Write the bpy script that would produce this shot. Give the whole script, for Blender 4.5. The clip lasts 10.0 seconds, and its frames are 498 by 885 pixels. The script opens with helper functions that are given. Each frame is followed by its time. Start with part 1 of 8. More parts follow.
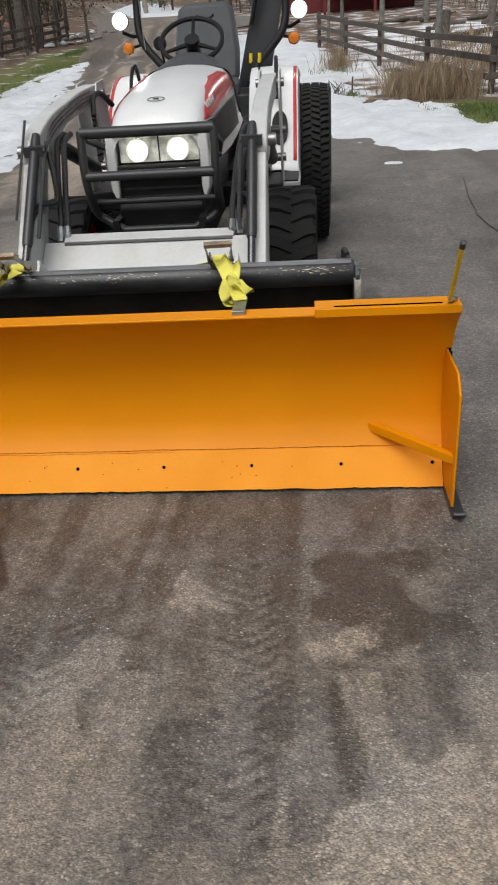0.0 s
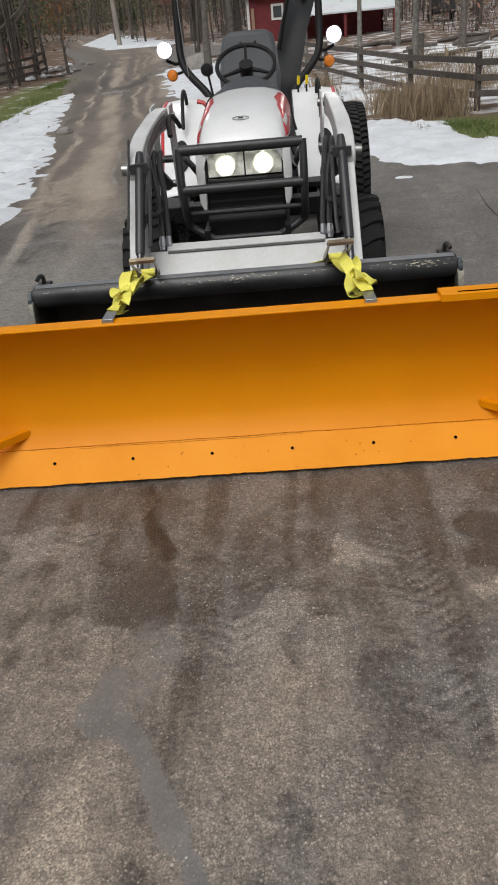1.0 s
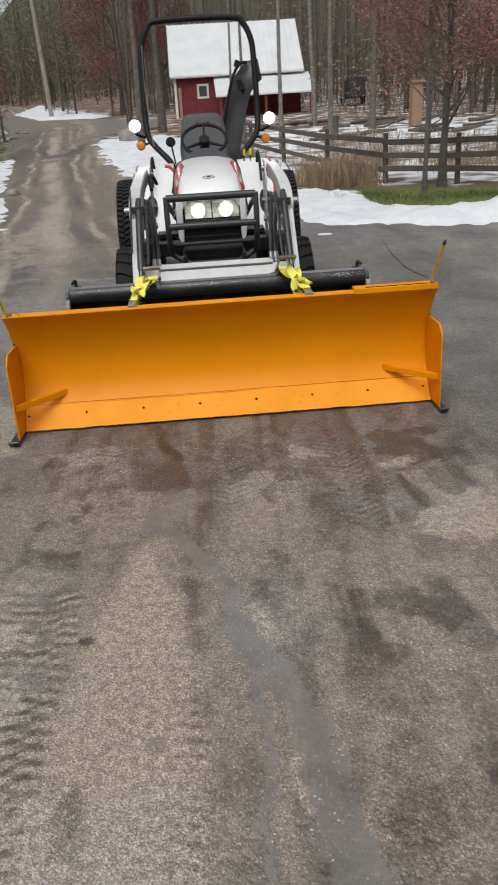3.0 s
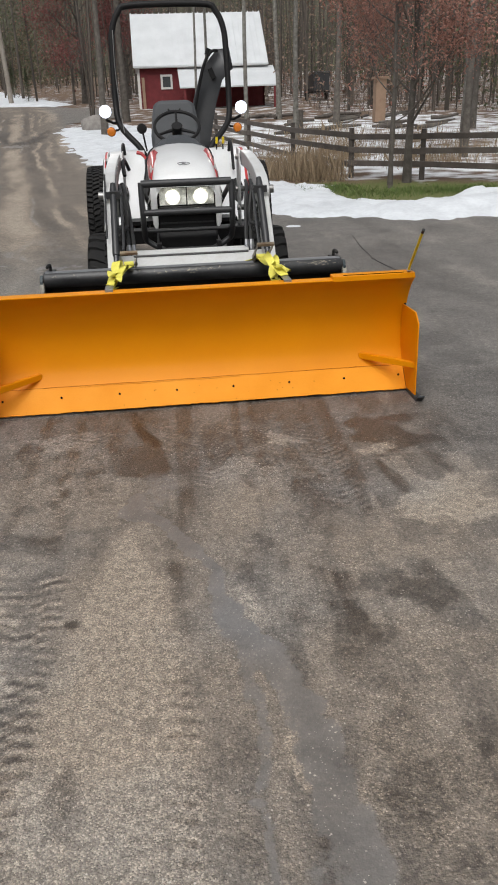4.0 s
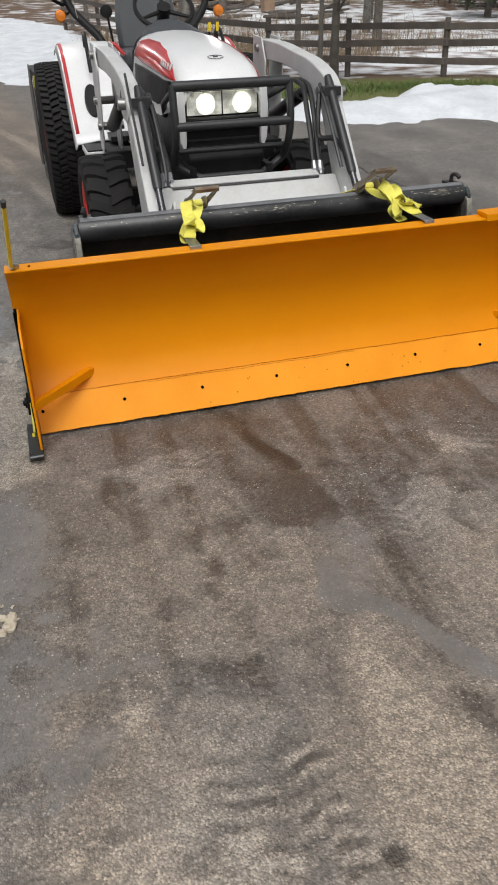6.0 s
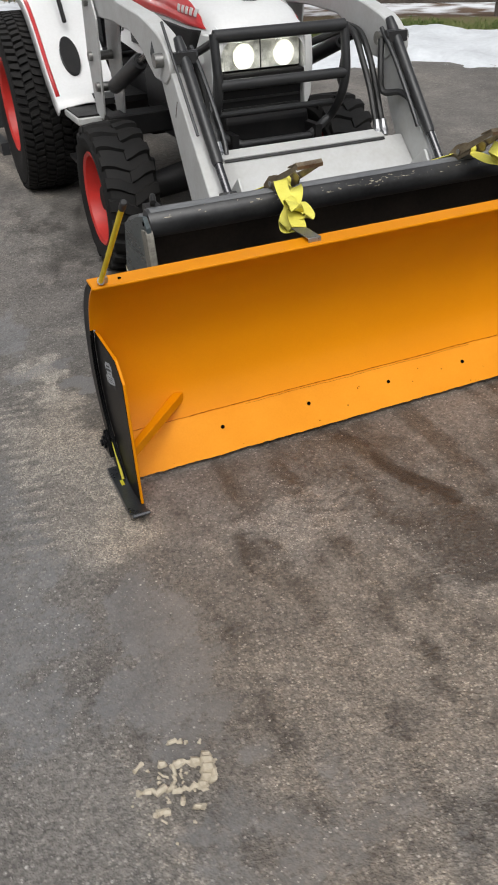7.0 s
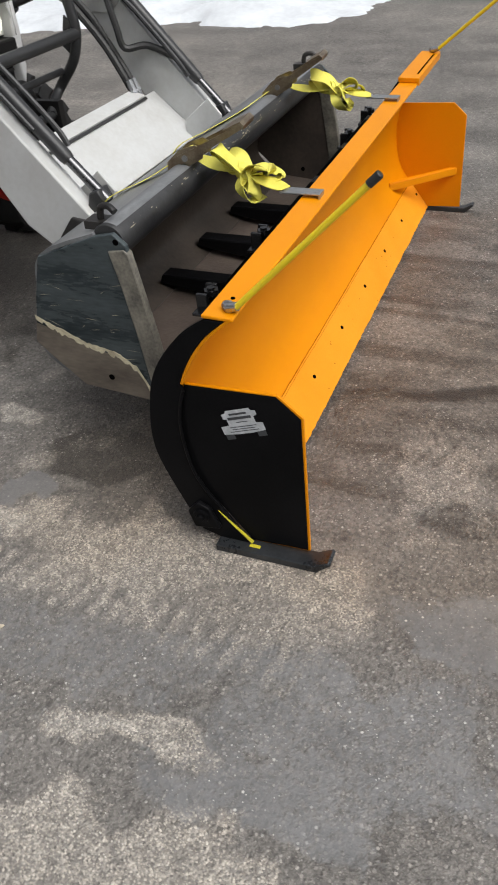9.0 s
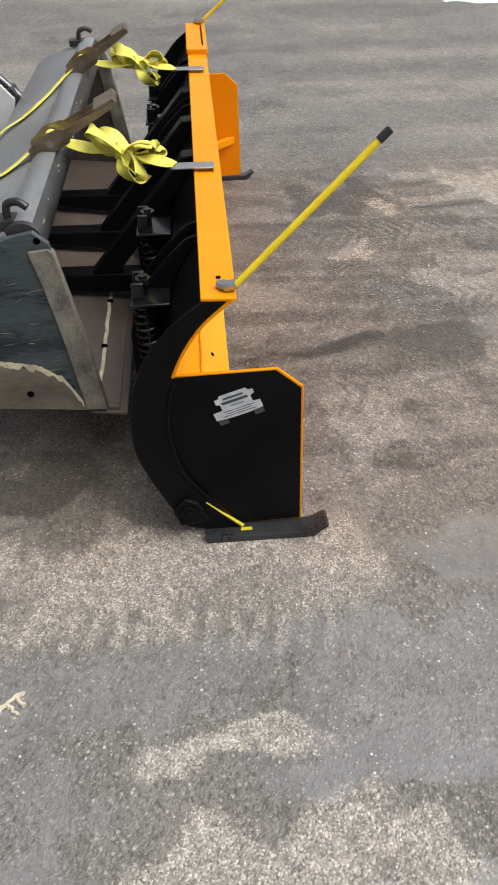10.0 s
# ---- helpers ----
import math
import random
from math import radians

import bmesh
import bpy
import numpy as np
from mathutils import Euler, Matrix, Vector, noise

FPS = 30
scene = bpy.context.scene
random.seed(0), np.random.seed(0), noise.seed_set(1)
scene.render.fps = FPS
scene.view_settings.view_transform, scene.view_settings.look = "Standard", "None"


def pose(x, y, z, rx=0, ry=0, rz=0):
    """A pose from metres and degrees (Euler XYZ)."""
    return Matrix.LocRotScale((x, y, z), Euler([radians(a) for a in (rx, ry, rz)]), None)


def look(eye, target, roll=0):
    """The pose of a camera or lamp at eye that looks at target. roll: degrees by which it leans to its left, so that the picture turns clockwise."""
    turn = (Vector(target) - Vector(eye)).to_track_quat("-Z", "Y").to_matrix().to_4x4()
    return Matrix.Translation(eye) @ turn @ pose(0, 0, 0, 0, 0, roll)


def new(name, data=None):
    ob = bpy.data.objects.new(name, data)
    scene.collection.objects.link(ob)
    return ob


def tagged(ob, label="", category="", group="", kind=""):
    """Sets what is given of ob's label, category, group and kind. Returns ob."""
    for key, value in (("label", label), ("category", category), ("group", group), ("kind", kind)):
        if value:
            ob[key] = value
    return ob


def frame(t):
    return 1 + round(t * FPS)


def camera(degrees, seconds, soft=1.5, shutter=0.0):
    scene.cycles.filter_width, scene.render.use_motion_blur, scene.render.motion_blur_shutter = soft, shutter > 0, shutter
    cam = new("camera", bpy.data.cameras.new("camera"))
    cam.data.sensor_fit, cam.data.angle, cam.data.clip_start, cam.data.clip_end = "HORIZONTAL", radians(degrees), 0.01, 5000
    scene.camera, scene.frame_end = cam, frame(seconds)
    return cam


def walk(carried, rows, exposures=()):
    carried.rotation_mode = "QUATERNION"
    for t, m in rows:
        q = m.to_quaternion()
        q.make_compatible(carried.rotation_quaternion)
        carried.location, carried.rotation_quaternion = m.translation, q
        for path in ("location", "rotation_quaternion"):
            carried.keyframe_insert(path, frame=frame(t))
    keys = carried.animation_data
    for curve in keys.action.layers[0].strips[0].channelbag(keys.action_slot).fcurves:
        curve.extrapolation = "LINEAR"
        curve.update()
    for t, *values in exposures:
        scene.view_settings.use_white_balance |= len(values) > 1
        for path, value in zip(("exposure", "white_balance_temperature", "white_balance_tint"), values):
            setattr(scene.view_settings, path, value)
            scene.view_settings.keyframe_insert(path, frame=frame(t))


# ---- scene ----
cam = camera(36.2, 10.0, 1.8, 0.15)
PATH = [
    (0, (0.689, -2.321, 1.455), (0.523, -0.575, 0.494), -3.9),
    (0.5, (0.366, -2.343, 1.455), (0.164, -0.594, 0.507), -4.3),
    (1, (0.158, -2.637, 1.477), (0.045, -0.862, 0.564), -5.5),
    (1.5, (0.002, -3.01, 1.531), (-0.124, -1.2, 0.69), -5.8),
    (2, (-0.05, -3.398, 1.519), (-0.29, -1.576, 0.73), -5.6),
    (2.5, (-0.07, -3.737, 1.525), (-0.203, -1.893, 0.762), -4.7),
    (3, (-0.1, -4.015, 1.526), (-0.008, -2.176, 0.746), -3.5),
    (3.2, (-0.083, -4.064, 1.515), (0.075, -2.233, 0.726), -2.8),
    (4.3, (-0.302, -3.945, 1.491), (-0.105, -2.125, 0.685), -2.1),
    (4.5, (-0.396, -3.845, 1.509), (-0.179, -2.033, 0.691), -2.6),
    (5, (-0.582, -3.467, 1.456), (-0.333, -1.681, 0.591), -1.8),
    (5.2, (-0.664, -3.298, 1.474), (-0.412, -1.524, 0.587), -1.3),
    (6.3, (-1.161, -2.482, 1.433), (-0.658, -0.862, 0.373), -1.9),
    (6.5, (-1.228, -2.311, 1.448), (-0.74, -0.704, 0.361), -2.2),
    (7, (-1.506, -1.966, 1.421), (-0.874, -0.43, 0.306), -2.9),
    (7.5, (-1.819, -1.637, 1.456), (-0.966, -0.231, 0.318), -4.5),
    (8, (-2.028, -1.264, 1.412), (-1.011, -0.021, 0.22), -6.1),
    (8.5, (-2.283, -0.968, 1.401), (-0.975, -0.061, 0.19), -4.1),
    (9, (-2.371, -0.62, 1.392), (-0.932, 0.032, 0.165), -5.3),
    (9.5, (-2.372, -0.288, 1.385), (-0.86, 0.003, 0.108), -4.2),
    (10, (-2.441, 0.008, 1.386), (-0.915, -0.083, 0.096), -1.3),
]
walk(cam, [(t, look(eye, target, roll)) for t, eye, target, roll in PATH], [(0, 0.22), (0.5, 0.14), (1.5, 0.22), (2.5, 0.28), (5, 0.34), (7.5, 0.38), (8.5, 0.48), (9, 0.60), (9.5, 0.74), (10, 0.94)])

# ---- world and light ----
SUN_EL, SUN_AZ = radians(57), radians(200)
world = bpy.data.worlds.new("overcast_sky")
scene.world = world
world.use_nodes = True
wn = world.node_tree.nodes
wl = world.node_tree.links
sky = wn.new("ShaderNodeTexSky")
sky.sky_type = "NISHITA"
sky.sun_disc = False
sky.sun_elevation, sky.sun_rotation = SUN_EL, SUN_AZ
sky.air_density, sky.dust_density, sky.ozone_density = 1.0, 4.0, 1.0
grey = wn.new("ShaderNodeHueSaturation")
grey.inputs["Saturation"].default_value = 0.22
wl.new(sky.outputs[0], grey.inputs["Color"])
wl.new(grey.outputs[0], wn["Background"].inputs["Color"])
wn["Background"].inputs["Strength"].default_value = 0.107
sun = new("sun", bpy.data.lights.new("sun", "SUN"))
sun.data.energy, sun.data.angle, sun.data.color = 1.3, radians(50), (1.0, 0.99, 0.97)
sun.matrix_world = look((0, 0, 0), (-math.sin(SUN_AZ) * math.cos(SUN_EL), -math.cos(SUN_AZ) * math.cos(SUN_EL), -math.sin(SUN_EL)))


# ---- materials ----
def mat(name, colour, rough=0.6, metal=0.0, other=None, scale=6.0, fine=60.0, amount=0.5, bump=0.0, bump_scale=None, rough_var=0.1, coat=0.0, island=0.0, per_object=0.0, spec=0.5, stretch=None):
    """A surface with variation at two scales: a broad tint towards the other colour and a fine grain, with relief."""
    m = bpy.data.materials.new(name)
    m.use_nodes = True
    n, l = m.node_tree.nodes, m.node_tree.links
    b = n["Principled BSDF"]
    b.inputs["Metallic"].default_value = metal
    b.inputs["Coat Weight"].default_value = coat
    b.inputs["Specular IOR Level"].default_value = spec
    b.inputs["Coat Roughness"].default_value = 0.15
    co = n.new("ShaderNodeTexCoord")
    n1 = n.new("ShaderNodeTexNoise")
    n1.inputs["Scale"].default_value, n1.inputs["Detail"].default_value = scale, 5
    n2 = n.new("ShaderNodeTexNoise")
    n2.inputs["Scale"].default_value, n2.inputs["Detail"].default_value = fine, 3
    at = co.outputs["Object"]
    if stretch:
        mp = n.new("ShaderNodeMapping")
        mp.inputs["Scale"].default_value = stretch
        l.new(at, mp.inputs["Vector"])
        at = mp.outputs[0]
    l.new(at, n1.inputs["Vector"])
    l.new(at, n2.inputs["Vector"])
    add = n.new("ShaderNodeMath")
    add.operation = "MULTIPLY_ADD"
    add.inputs[1].default_value, add.inputs[2].default_value = 0.45, -0.22
    l.new(n2.outputs["Fac"], add.inputs[0])
    tot = n.new("ShaderNodeMath")
    tot.operation = "ADD"
    l.new(n1.outputs["Fac"], tot.inputs[0])
    l.new(add.outputs[0], tot.inputs[1])
    ramp = n.new("ShaderNodeMapRange")
    ramp.inputs["From Min"].default_value, ramp.inputs["From Max"].default_value = 0.5 - 0.2, 0.5 + 0.25
    ramp.inputs["To Max"].default_value = amount
    l.new(tot.outputs[0], ramp.inputs["Value"])
    mix = n.new("ShaderNodeMix")
    mix.data_type = "RGBA"
    mix.inputs[6].default_value = (*colour, 1)
    mix.inputs[7].default_value = (*(other or [c * 0.6 for c in colour]), 1)
    l.new(ramp.outputs[0], mix.inputs[0])
    out = mix.outputs[2]
    if island or per_object:
        src = n.new("ShaderNodeNewGeometry").outputs["Random Per Island"] if island else n.new("ShaderNodeObjectInfo").outputs["Random"]
        v = n.new("ShaderNodeMapRange")
        v.inputs["To Min"].default_value, v.inputs["To Max"].default_value = 1 - (island or per_object), 1 + (island or per_object)
        l.new(src, v.inputs["Value"])
        h = n.new("ShaderNodeHueSaturation")
        l.new(v.outputs[0], h.inputs["Value"])
        l.new(out, h.inputs["Color"])
        out = h.outputs[0]
    l.new(out, b.inputs["Base Color"])
    r = n.new("ShaderNodeMapRange")
    r.inputs["To Min"].default_value, r.inputs["To Max"].default_value = max(0.03, rough - rough_var), min(1, rough + rough_var)
    l.new(tot.outputs[0], r.inputs["Value"])
    l.new(r.outputs[0], b.inputs["Roughness"])
    if bump:
        bn = n.new("ShaderNodeBump")
        bn.inputs["Strength"].default_value, bn.inputs["Distance"].default_value = min(1.0, bump), 0.01
        if bump_scale:
            n3 = n.new("ShaderNodeTexNoise")
            n3.inputs["Scale"].default_value, n3.inputs["Detail"].default_value = bump_scale, 4
            l.new(co.outputs["Object"], n3.inputs["Vector"])
            l.new(n3.outputs["Fac"], bn.inputs["Height"])
        else:
            l.new(tot.outputs[0], bn.inputs["Height"])
        l.new(bn.outputs[0], b.inputs["Normal"])
    return m


def glow(name, colour, strength):
    m = bpy.data.materials.new(name)
    m.use_nodes = True
    b = m.node_tree.nodes["Principled BSDF"]
    b.inputs["Base Color"].default_value = (*colour, 1)
    b.inputs["Emission Color"].default_value = (*colour, 1)
    b.inputs["Emission Strength"].default_value = strength
    return m


ORANGE = mat("plow_orange_paint", (0.74, 0.262, 0.001), 0.40, other=(0.66, 0.222, 0.0008), scale=2.5, fine=220, amount=0.7, bump=0.03, bump_scale=900, rough_var=0.06, spec=0.16)
# the moldboard's orange, lightened to paint in the light its tilt catches
ORANGE_EDGE = mat("tilt_lit_edge_orange", (0.82, 0.315, 0.018), 0.45, other=(0.74, 0.26, 0.010), scale=5, fine=160, amount=0.8, bump=0.06, bump_scale=500, spec=0.12)
BLACK_GLOSS = mat("plow_black_paint", (0.004, 0.004, 0.0045), 0.34, other=(0.009, 0.009, 0.010), scale=4, fine=150, amount=0.8, bump=0.03, bump_scale=600, rough_var=0.1, spec=0.06)
SPRING = mat("glossy_black_spring", (0.006, 0.006, 0.0065), 0.2, other=(0.015, 0.015, 0.016), scale=12, fine=90, amount=0.8, spec=0.5)
SEAM = mat("scorched_seam", (0.24, 0.070, 0.004), 0.8, other=(0.45, 0.14, 0.003), scale=14, fine=90, amount=1.0, spec=0.05)
STEEL = mat("worn_steel", (0.34, 0.34, 0.33), 0.38, 0.85, other=(0.16, 0.15, 0.14), scale=12, fine=140, amount=0.8, bump=0.08, bump_scale=200)
ZINC = mat("zinc_plated_steel", (0.48, 0.49, 0.50), 0.3, 0.9, other=(0.26, 0.26, 0.27), scale=30, fine=200, amount=0.6)
SHOE = mat("skid_shoe_steel", (0.022, 0.024, 0.027), 0.3, 0.3, other=(0.07, 0.075, 0.08), scale=9, fine=120, amount=0.7, bump=0.06, bump_scale=150)
RUST = mat("rusty_bucket_floor", (0.080, 0.062, 0.052), 0.40, 0.1, other=(0.150, 0.120, 0.100), scale=7, fine=80, amount=0.9, bump=0.15, bump_scale=90)
EDGE_BAR = mat("worn_edge_bar", (0.085, 0.078, 0.068), 0.40, 0.2, other=(0.34, 0.32, 0.26), scale=18, fine=120, amount=0.8, bump=0.1, bump_scale=160)
BUCKET_BLACK = mat("worn_black_bucket_paint", (0.010, 0.0095, 0.009), 0.45, other=(0.040, 0.034, 0.029), scale=6, fine=110, amount=0.8, bump=0.1, bump_scale=140, rough_var=0.15)
PIPE_BLACK = mat("scuffed_black_pipe", (0.020, 0.020, 0.021), 0.36, 0.10, other=(0.060, 0.061, 0.062), scale=7, fine=60, amount=0.7, bump=0.05, bump_scale=120)
BAND = mat("rubbed_brown_band", (0.085, 0.070, 0.056), 0.45, 0.1, other=(0.20, 0.17, 0.135), scale=8, fine=90, amount=0.9, bump=0.12, bump_scale=90, stretch=(1, 0.4, 1.4))
BUCKET_INSIDE = mat("dull_brown_bucket_inside", (0.040, 0.032, 0.027), 0.5, 0.0, other=(0.095, 0.075, 0.060), scale=5, fine=60, amount=0.9, bump=0.1, bump_scale=90)
# rubbed grey, made paler to carry the sky's shine on the bucket top
BUCKET_BACK = mat("rubbed_grey_sky_sheen", (0.13, 0.135, 0.14), 0.38, 0.15, other=(0.27, 0.275, 0.28), scale=6, fine=70, amount=0.8, bump=0.06, bump_scale=120, stretch=(0.4, 1, 1))
BUCKET_SIDE = mat("scratched_bucket_side", (0.016, 0.024, 0.028), 0.28, 0.1, other=(0.10, 0.12, 0.125), scale=9, fine=90, amount=0.7, bump=0.1, bump_scale=160, stretch=(1, 0.35, 1.6), spec=0.3)
CREAM_WEAR = mat("scraped_cream_edge", (0.68, 0.63, 0.45), 0.6, other=(0.30, 0.25, 0.17), scale=22, fine=120, amount=0.9, bump=0.1)
WHITE = mat("tractor_white_paint", (0.72, 0.73, 0.73), 0.32, other=(0.60, 0.60, 0.59), scale=3, fine=70, amount=0.6, rough_var=0.08, coat=0.3)
WHITE_DIRTY = mat("loader_grey_white_paint", (0.55, 0.56, 0.555), 0.42, other=(0.43, 0.425, 0.405), scale=7, fine=60, amount=0.7, bump=0.04, bump_scale=200)
RED = mat("red_paint", (0.50, 0.025, 0.025), 0.35, other=(0.36, 0.015, 0.02), scale=6, fine=80, amount=0.5, coat=0.3)
RIM_RED = mat("red_rim_paint", (0.62, 0.03, 0.02), 0.42, other=(0.40, 0.025, 0.02), scale=7, fine=60, amount=0.6)
DARK = mat("dark_plastic", (0.010, 0.010, 0.011), 0.5, other=(0.020, 0.019, 0.018), scale=10, fine=120, amount=0.8, bump=0.05, bump_scale=300, spec=0.18)
GUARD = mat("dark_grey_guard_tube", (0.026, 0.027, 0.029), 0.42, 0.2, other=(0.045, 0.045, 0.045), scale=9, fine=90, amount=0.7, bump=0.05, bump_scale=200)
RUBBER = mat("tyre_rubber", (0.009, 0.009, 0.0092), 0.75, other=(0.026, 0.024, 0.022), spec=0.25, scale=9, fine=60, amount=0.6, bump=0.1, bump_scale=160)
HOSE = mat("black_hose_rubber", (0.014, 0.014, 0.014), 0.5, other=(0.03, 0.03, 0.03), scale=20, fine=150, amount=0.7)
CYL = mat("hydraulic_cylinder_paint", (0.028, 0.029, 0.031), 0.36, 0.2, other=(0.05, 0.05, 0.05), scale=12, fine=120, amount=0.6)
CHROME = mat("chrome_rod", (0.11, 0.11, 0.115), 0.25, 1.0, other=(0.2, 0.2, 0.2), scale=20, fine=100, amount=0.4)
SEAT = mat("grey_vinyl", (0.055, 0.06, 0.066), 0.55, other=(0.05, 0.052, 0.055), scale=8, fine=140, amount=0.7, bump=0.1, bump_scale=260)
BLOWER = mat("blower_dark_paint", (0.035, 0.037, 0.04), 0.4, 0.2, other=(0.06, 0.06, 0.06), scale=5, fine=90, amount=0.7)
YELLOW = mat("yellow_webbing", (0.84, 0.79, 0.15), 0.62, other=(0.62, 0.54, 0.05), scale=14, fine=420, amount=0.7, bump=0.3, bump_scale=650)
POLE_YELLOW = mat("yellow_fibreglass_pole", (0.84, 0.64, 0.012), 0.4, other=(0.68, 0.45, 0.02), scale=12, fine=120, amount=0.5)
YELLOW_PAINT = mat("yellow_paint_smear", (0.68, 0.60, 0.03), 0.5, other=(0.35, 0.3, 0.03), scale=40, fine=150, amount=0.8)
RATCHET = mat("ratchet_steel", (0.30, 0.25, 0.17), 0.34, 0.75, other=(0.12, 0.075, 0.05), scale=22, fine=160, amount=0.8, bump=0.08)
STICKER = mat("worn_pale_sticker", (0.60, 0.62, 0.64), 0.5, other=(0.26, 0.28, 0.30), scale=40, fine=150, amount=0.7)
STICKER_INK = mat("sticker_grey_ink", (0.05, 0.055, 0.06), 0.5)
AMBER = mat("amber_lens", (0.62, 0.19, 0.02), 0.2, other=(0.6, 0.16, 0.01), scale=40, amount=0.4, coat=0.6)
LED = glow("led_lamp", (1.0, 0.99, 0.97), 45.0)
# weak emission round the lamp core stands in for its halo
LED_RING = glow("led_halo_ring", (0.80, 0.86, 1.0), 1.6)
HOLE = mat("dark_hole", (0.002, 0.002, 0.002), 1.0, spec=0.0, amount=0.2)
BULB = glow("headlight_bulb", (1.0, 0.98, 0.86), 9.0)
# reflector gets mottled emission and a bright tint in place of bulb light
LIT = mat("self_glowing_reflector", (0.82, 0.83, 0.78), 0.22, other=(0.42, 0.43, 0.34), scale=30, fine=90, amount=0.8, bump=0.5, bump_scale=60)
lit_n, lit_l = LIT.node_tree.nodes, LIT.node_tree.links
lit_t = lit_n.new("ShaderNodeTexNoise")
lit_t.inputs["Scale"].default_value = 26
lit_c = lit_n.new("ShaderNodeTexCoord")
lit_l.new(lit_c.outputs["Object"], lit_t.inputs["Vector"])
lit_r = lit_n.new("ShaderNodeMapRange")
for lit_k, lit_v in (("From Min", 0.35), ("From Max", 0.62), ("To Min", 0.0), ("To Max", 0.32)):
    lit_r.inputs[lit_k].default_value = lit_v
lit_l.new(lit_t.outputs["Fac"], lit_r.inputs["Value"])
lit_l.new(lit_r.outputs[0], lit_n["Principled BSDF"].inputs["Emission Strength"])
lit_n["Principled BSDF"].inputs["Emission Color"].default_value = (1.0, 0.99, 0.86, 1)
LENS = bpy.data.materials.new("clear_lens")
LENS.use_nodes = True
lens_b = LENS.node_tree.nodes["Principled BSDF"]
lens_b.inputs["Transmission Weight"].default_value, lens_b.inputs["Roughness"].default_value, lens_b.inputs["IOR"].default_value = 1.0, 0.06, 1.3
PANE = mat("dark_window_glass", (0.06, 0.065, 0.07), 0.08, other=(0.09, 0.1, 0.1), scale=3, amount=0.5)
BARN_RED = mat("barn_red_boards", (0.17, 0.022, 0.025), 0.75, other=(0.11, 0.016, 0.018), scale=3, fine=40, amount=0.7, bump=0.2)
ROOF = mat("pale_metal_roof", (0.60, 0.62, 0.63), 0.45, 0.0, other=(0.48, 0.50, 0.51), scale=1.2, fine=15, amount=0.7)
TRIM = mat("white_wood_trim", (0.66, 0.65, 0.62), 0.6, other=(0.5, 0.49, 0.46), scale=8, fine=60, amount=0.6)
WOOD = mat("weathered_fence_wood", (0.062, 0.050, 0.043), 0.85, other=(0.125, 0.108, 0.092), scale=5, fine=50, amount=0.8, bump=0.3, per_object=0.2)
POLE_WOOD = mat("pole_wood", (0.33, 0.30, 0.26), 0.85, other=(0.20, 0.17, 0.14), scale=4, fine=40, amount=0.8, bump=0.3)
TAN_WOOD = mat("dull_tan_wood", (0.32, 0.215, 0.145), 0.8, other=(0.23, 0.15, 0.10), scale=4, fine=40, amount=0.7, bump=0.2)
BARK = mat("grey_brown_bark", (0.065, 0.055, 0.047), 0.9, other=(0.15, 0.135, 0.115), scale=7, fine=45, amount=0.9, bump=0.5, bump_scale=30, per_object=0.25)
BIRCH = mat("pale_lichen_bark", (0.21, 0.205, 0.18), 0.85, other=(0.085, 0.075, 0.065), scale=9, fine=40, amount=1.0, bump=0.4, bump_scale=30, per_object=0.2)
FAR_BARK = mat("far_trunks", (0.054, 0.044, 0.036), 0.95, other=(0.120, 0.103, 0.086), scale=0.6, fine=5, amount=0.9, island=0.45)
TWIG = mat("bare_twigs", (0.085, 0.066, 0.056), 0.95, other=(0.17, 0.14, 0.12), scale=1.0, fine=8, amount=0.8, island=0.35)
LEAF_BROWN = mat("dry_oak_leaves", (0.30, 0.145, 0.11), 0.8, other=(0.19, 0.085, 0.065), scale=2, fine=20, amount=0.8, island=0.35)
LEAF_RED = mat("maroon_leaves", (0.19, 0.055, 0.05), 0.8, other=(0.12, 0.04, 0.038), scale=1, fine=12, amount=0.8, island=0.35)
LEAF_RUST = mat("rust_leaves", (0.33, 0.13, 0.035), 0.8, other=(0.22, 0.08, 0.03), scale=2, fine=20, amount=0.8, island=0.35)
NEEDLES = mat("conifer_needles", (0.055, 0.070, 0.034), 0.8, other=(0.085, 0.095, 0.045), scale=1.5, fine=15, amount=0.8, island=0.35)
REED = mat("dry_tan_grass", (0.31, 0.235, 0.15), 0.85, other=(0.19, 0.135, 0.085), scale=2, fine=20, amount=0.8, island=0.3)
GRASS = mat("green_grass", (0.075, 0.130, 0.026), 0.85, other=(0.125, 0.145, 0.045), scale=2, fine=20, amount=0.8, island=0.35)
STONE = mat("grey_stone", (0.28, 0.26, 0.24), 0.85, other=(0.17, 0.155, 0.14), scale=7, fine=50, amount=0.8, bump=0.4)
CRUST = mat("pale_dried_clay", (0.58, 0.52, 0.41), 0.9, other=(0.40, 0.34, 0.25), scale=24, fine=120, amount=0.8, bump=0.4)
STAKE_ORANGE = mat("orange_stake", (0.85, 0.12, 0.06), 0.5, other=(0.7, 0.2, 0.1), scale=6, amount=0.5)
STAKE_TAN = mat("faded_yellow_stake", (0.55, 0.42, 0.16), 0.6, other=(0.4, 0.3, 0.12), scale=6, amount=0.5)
SNOW = mat("wet_snow", (0.70, 0.73, 0.755), 0.6, other=(0.47, 0.49, 0.515), scale=2.2, fine=16, amount=0.75, bump=0.35, bump_scale=18)
HILL = mat("far_wooded_hillside", (0.034, 0.034, 0.022), 0.95, other=(0.085, 0.080, 0.055), scale=0.9, fine=3.2, amount=1.0, stretch=(1, 1, 0.10))
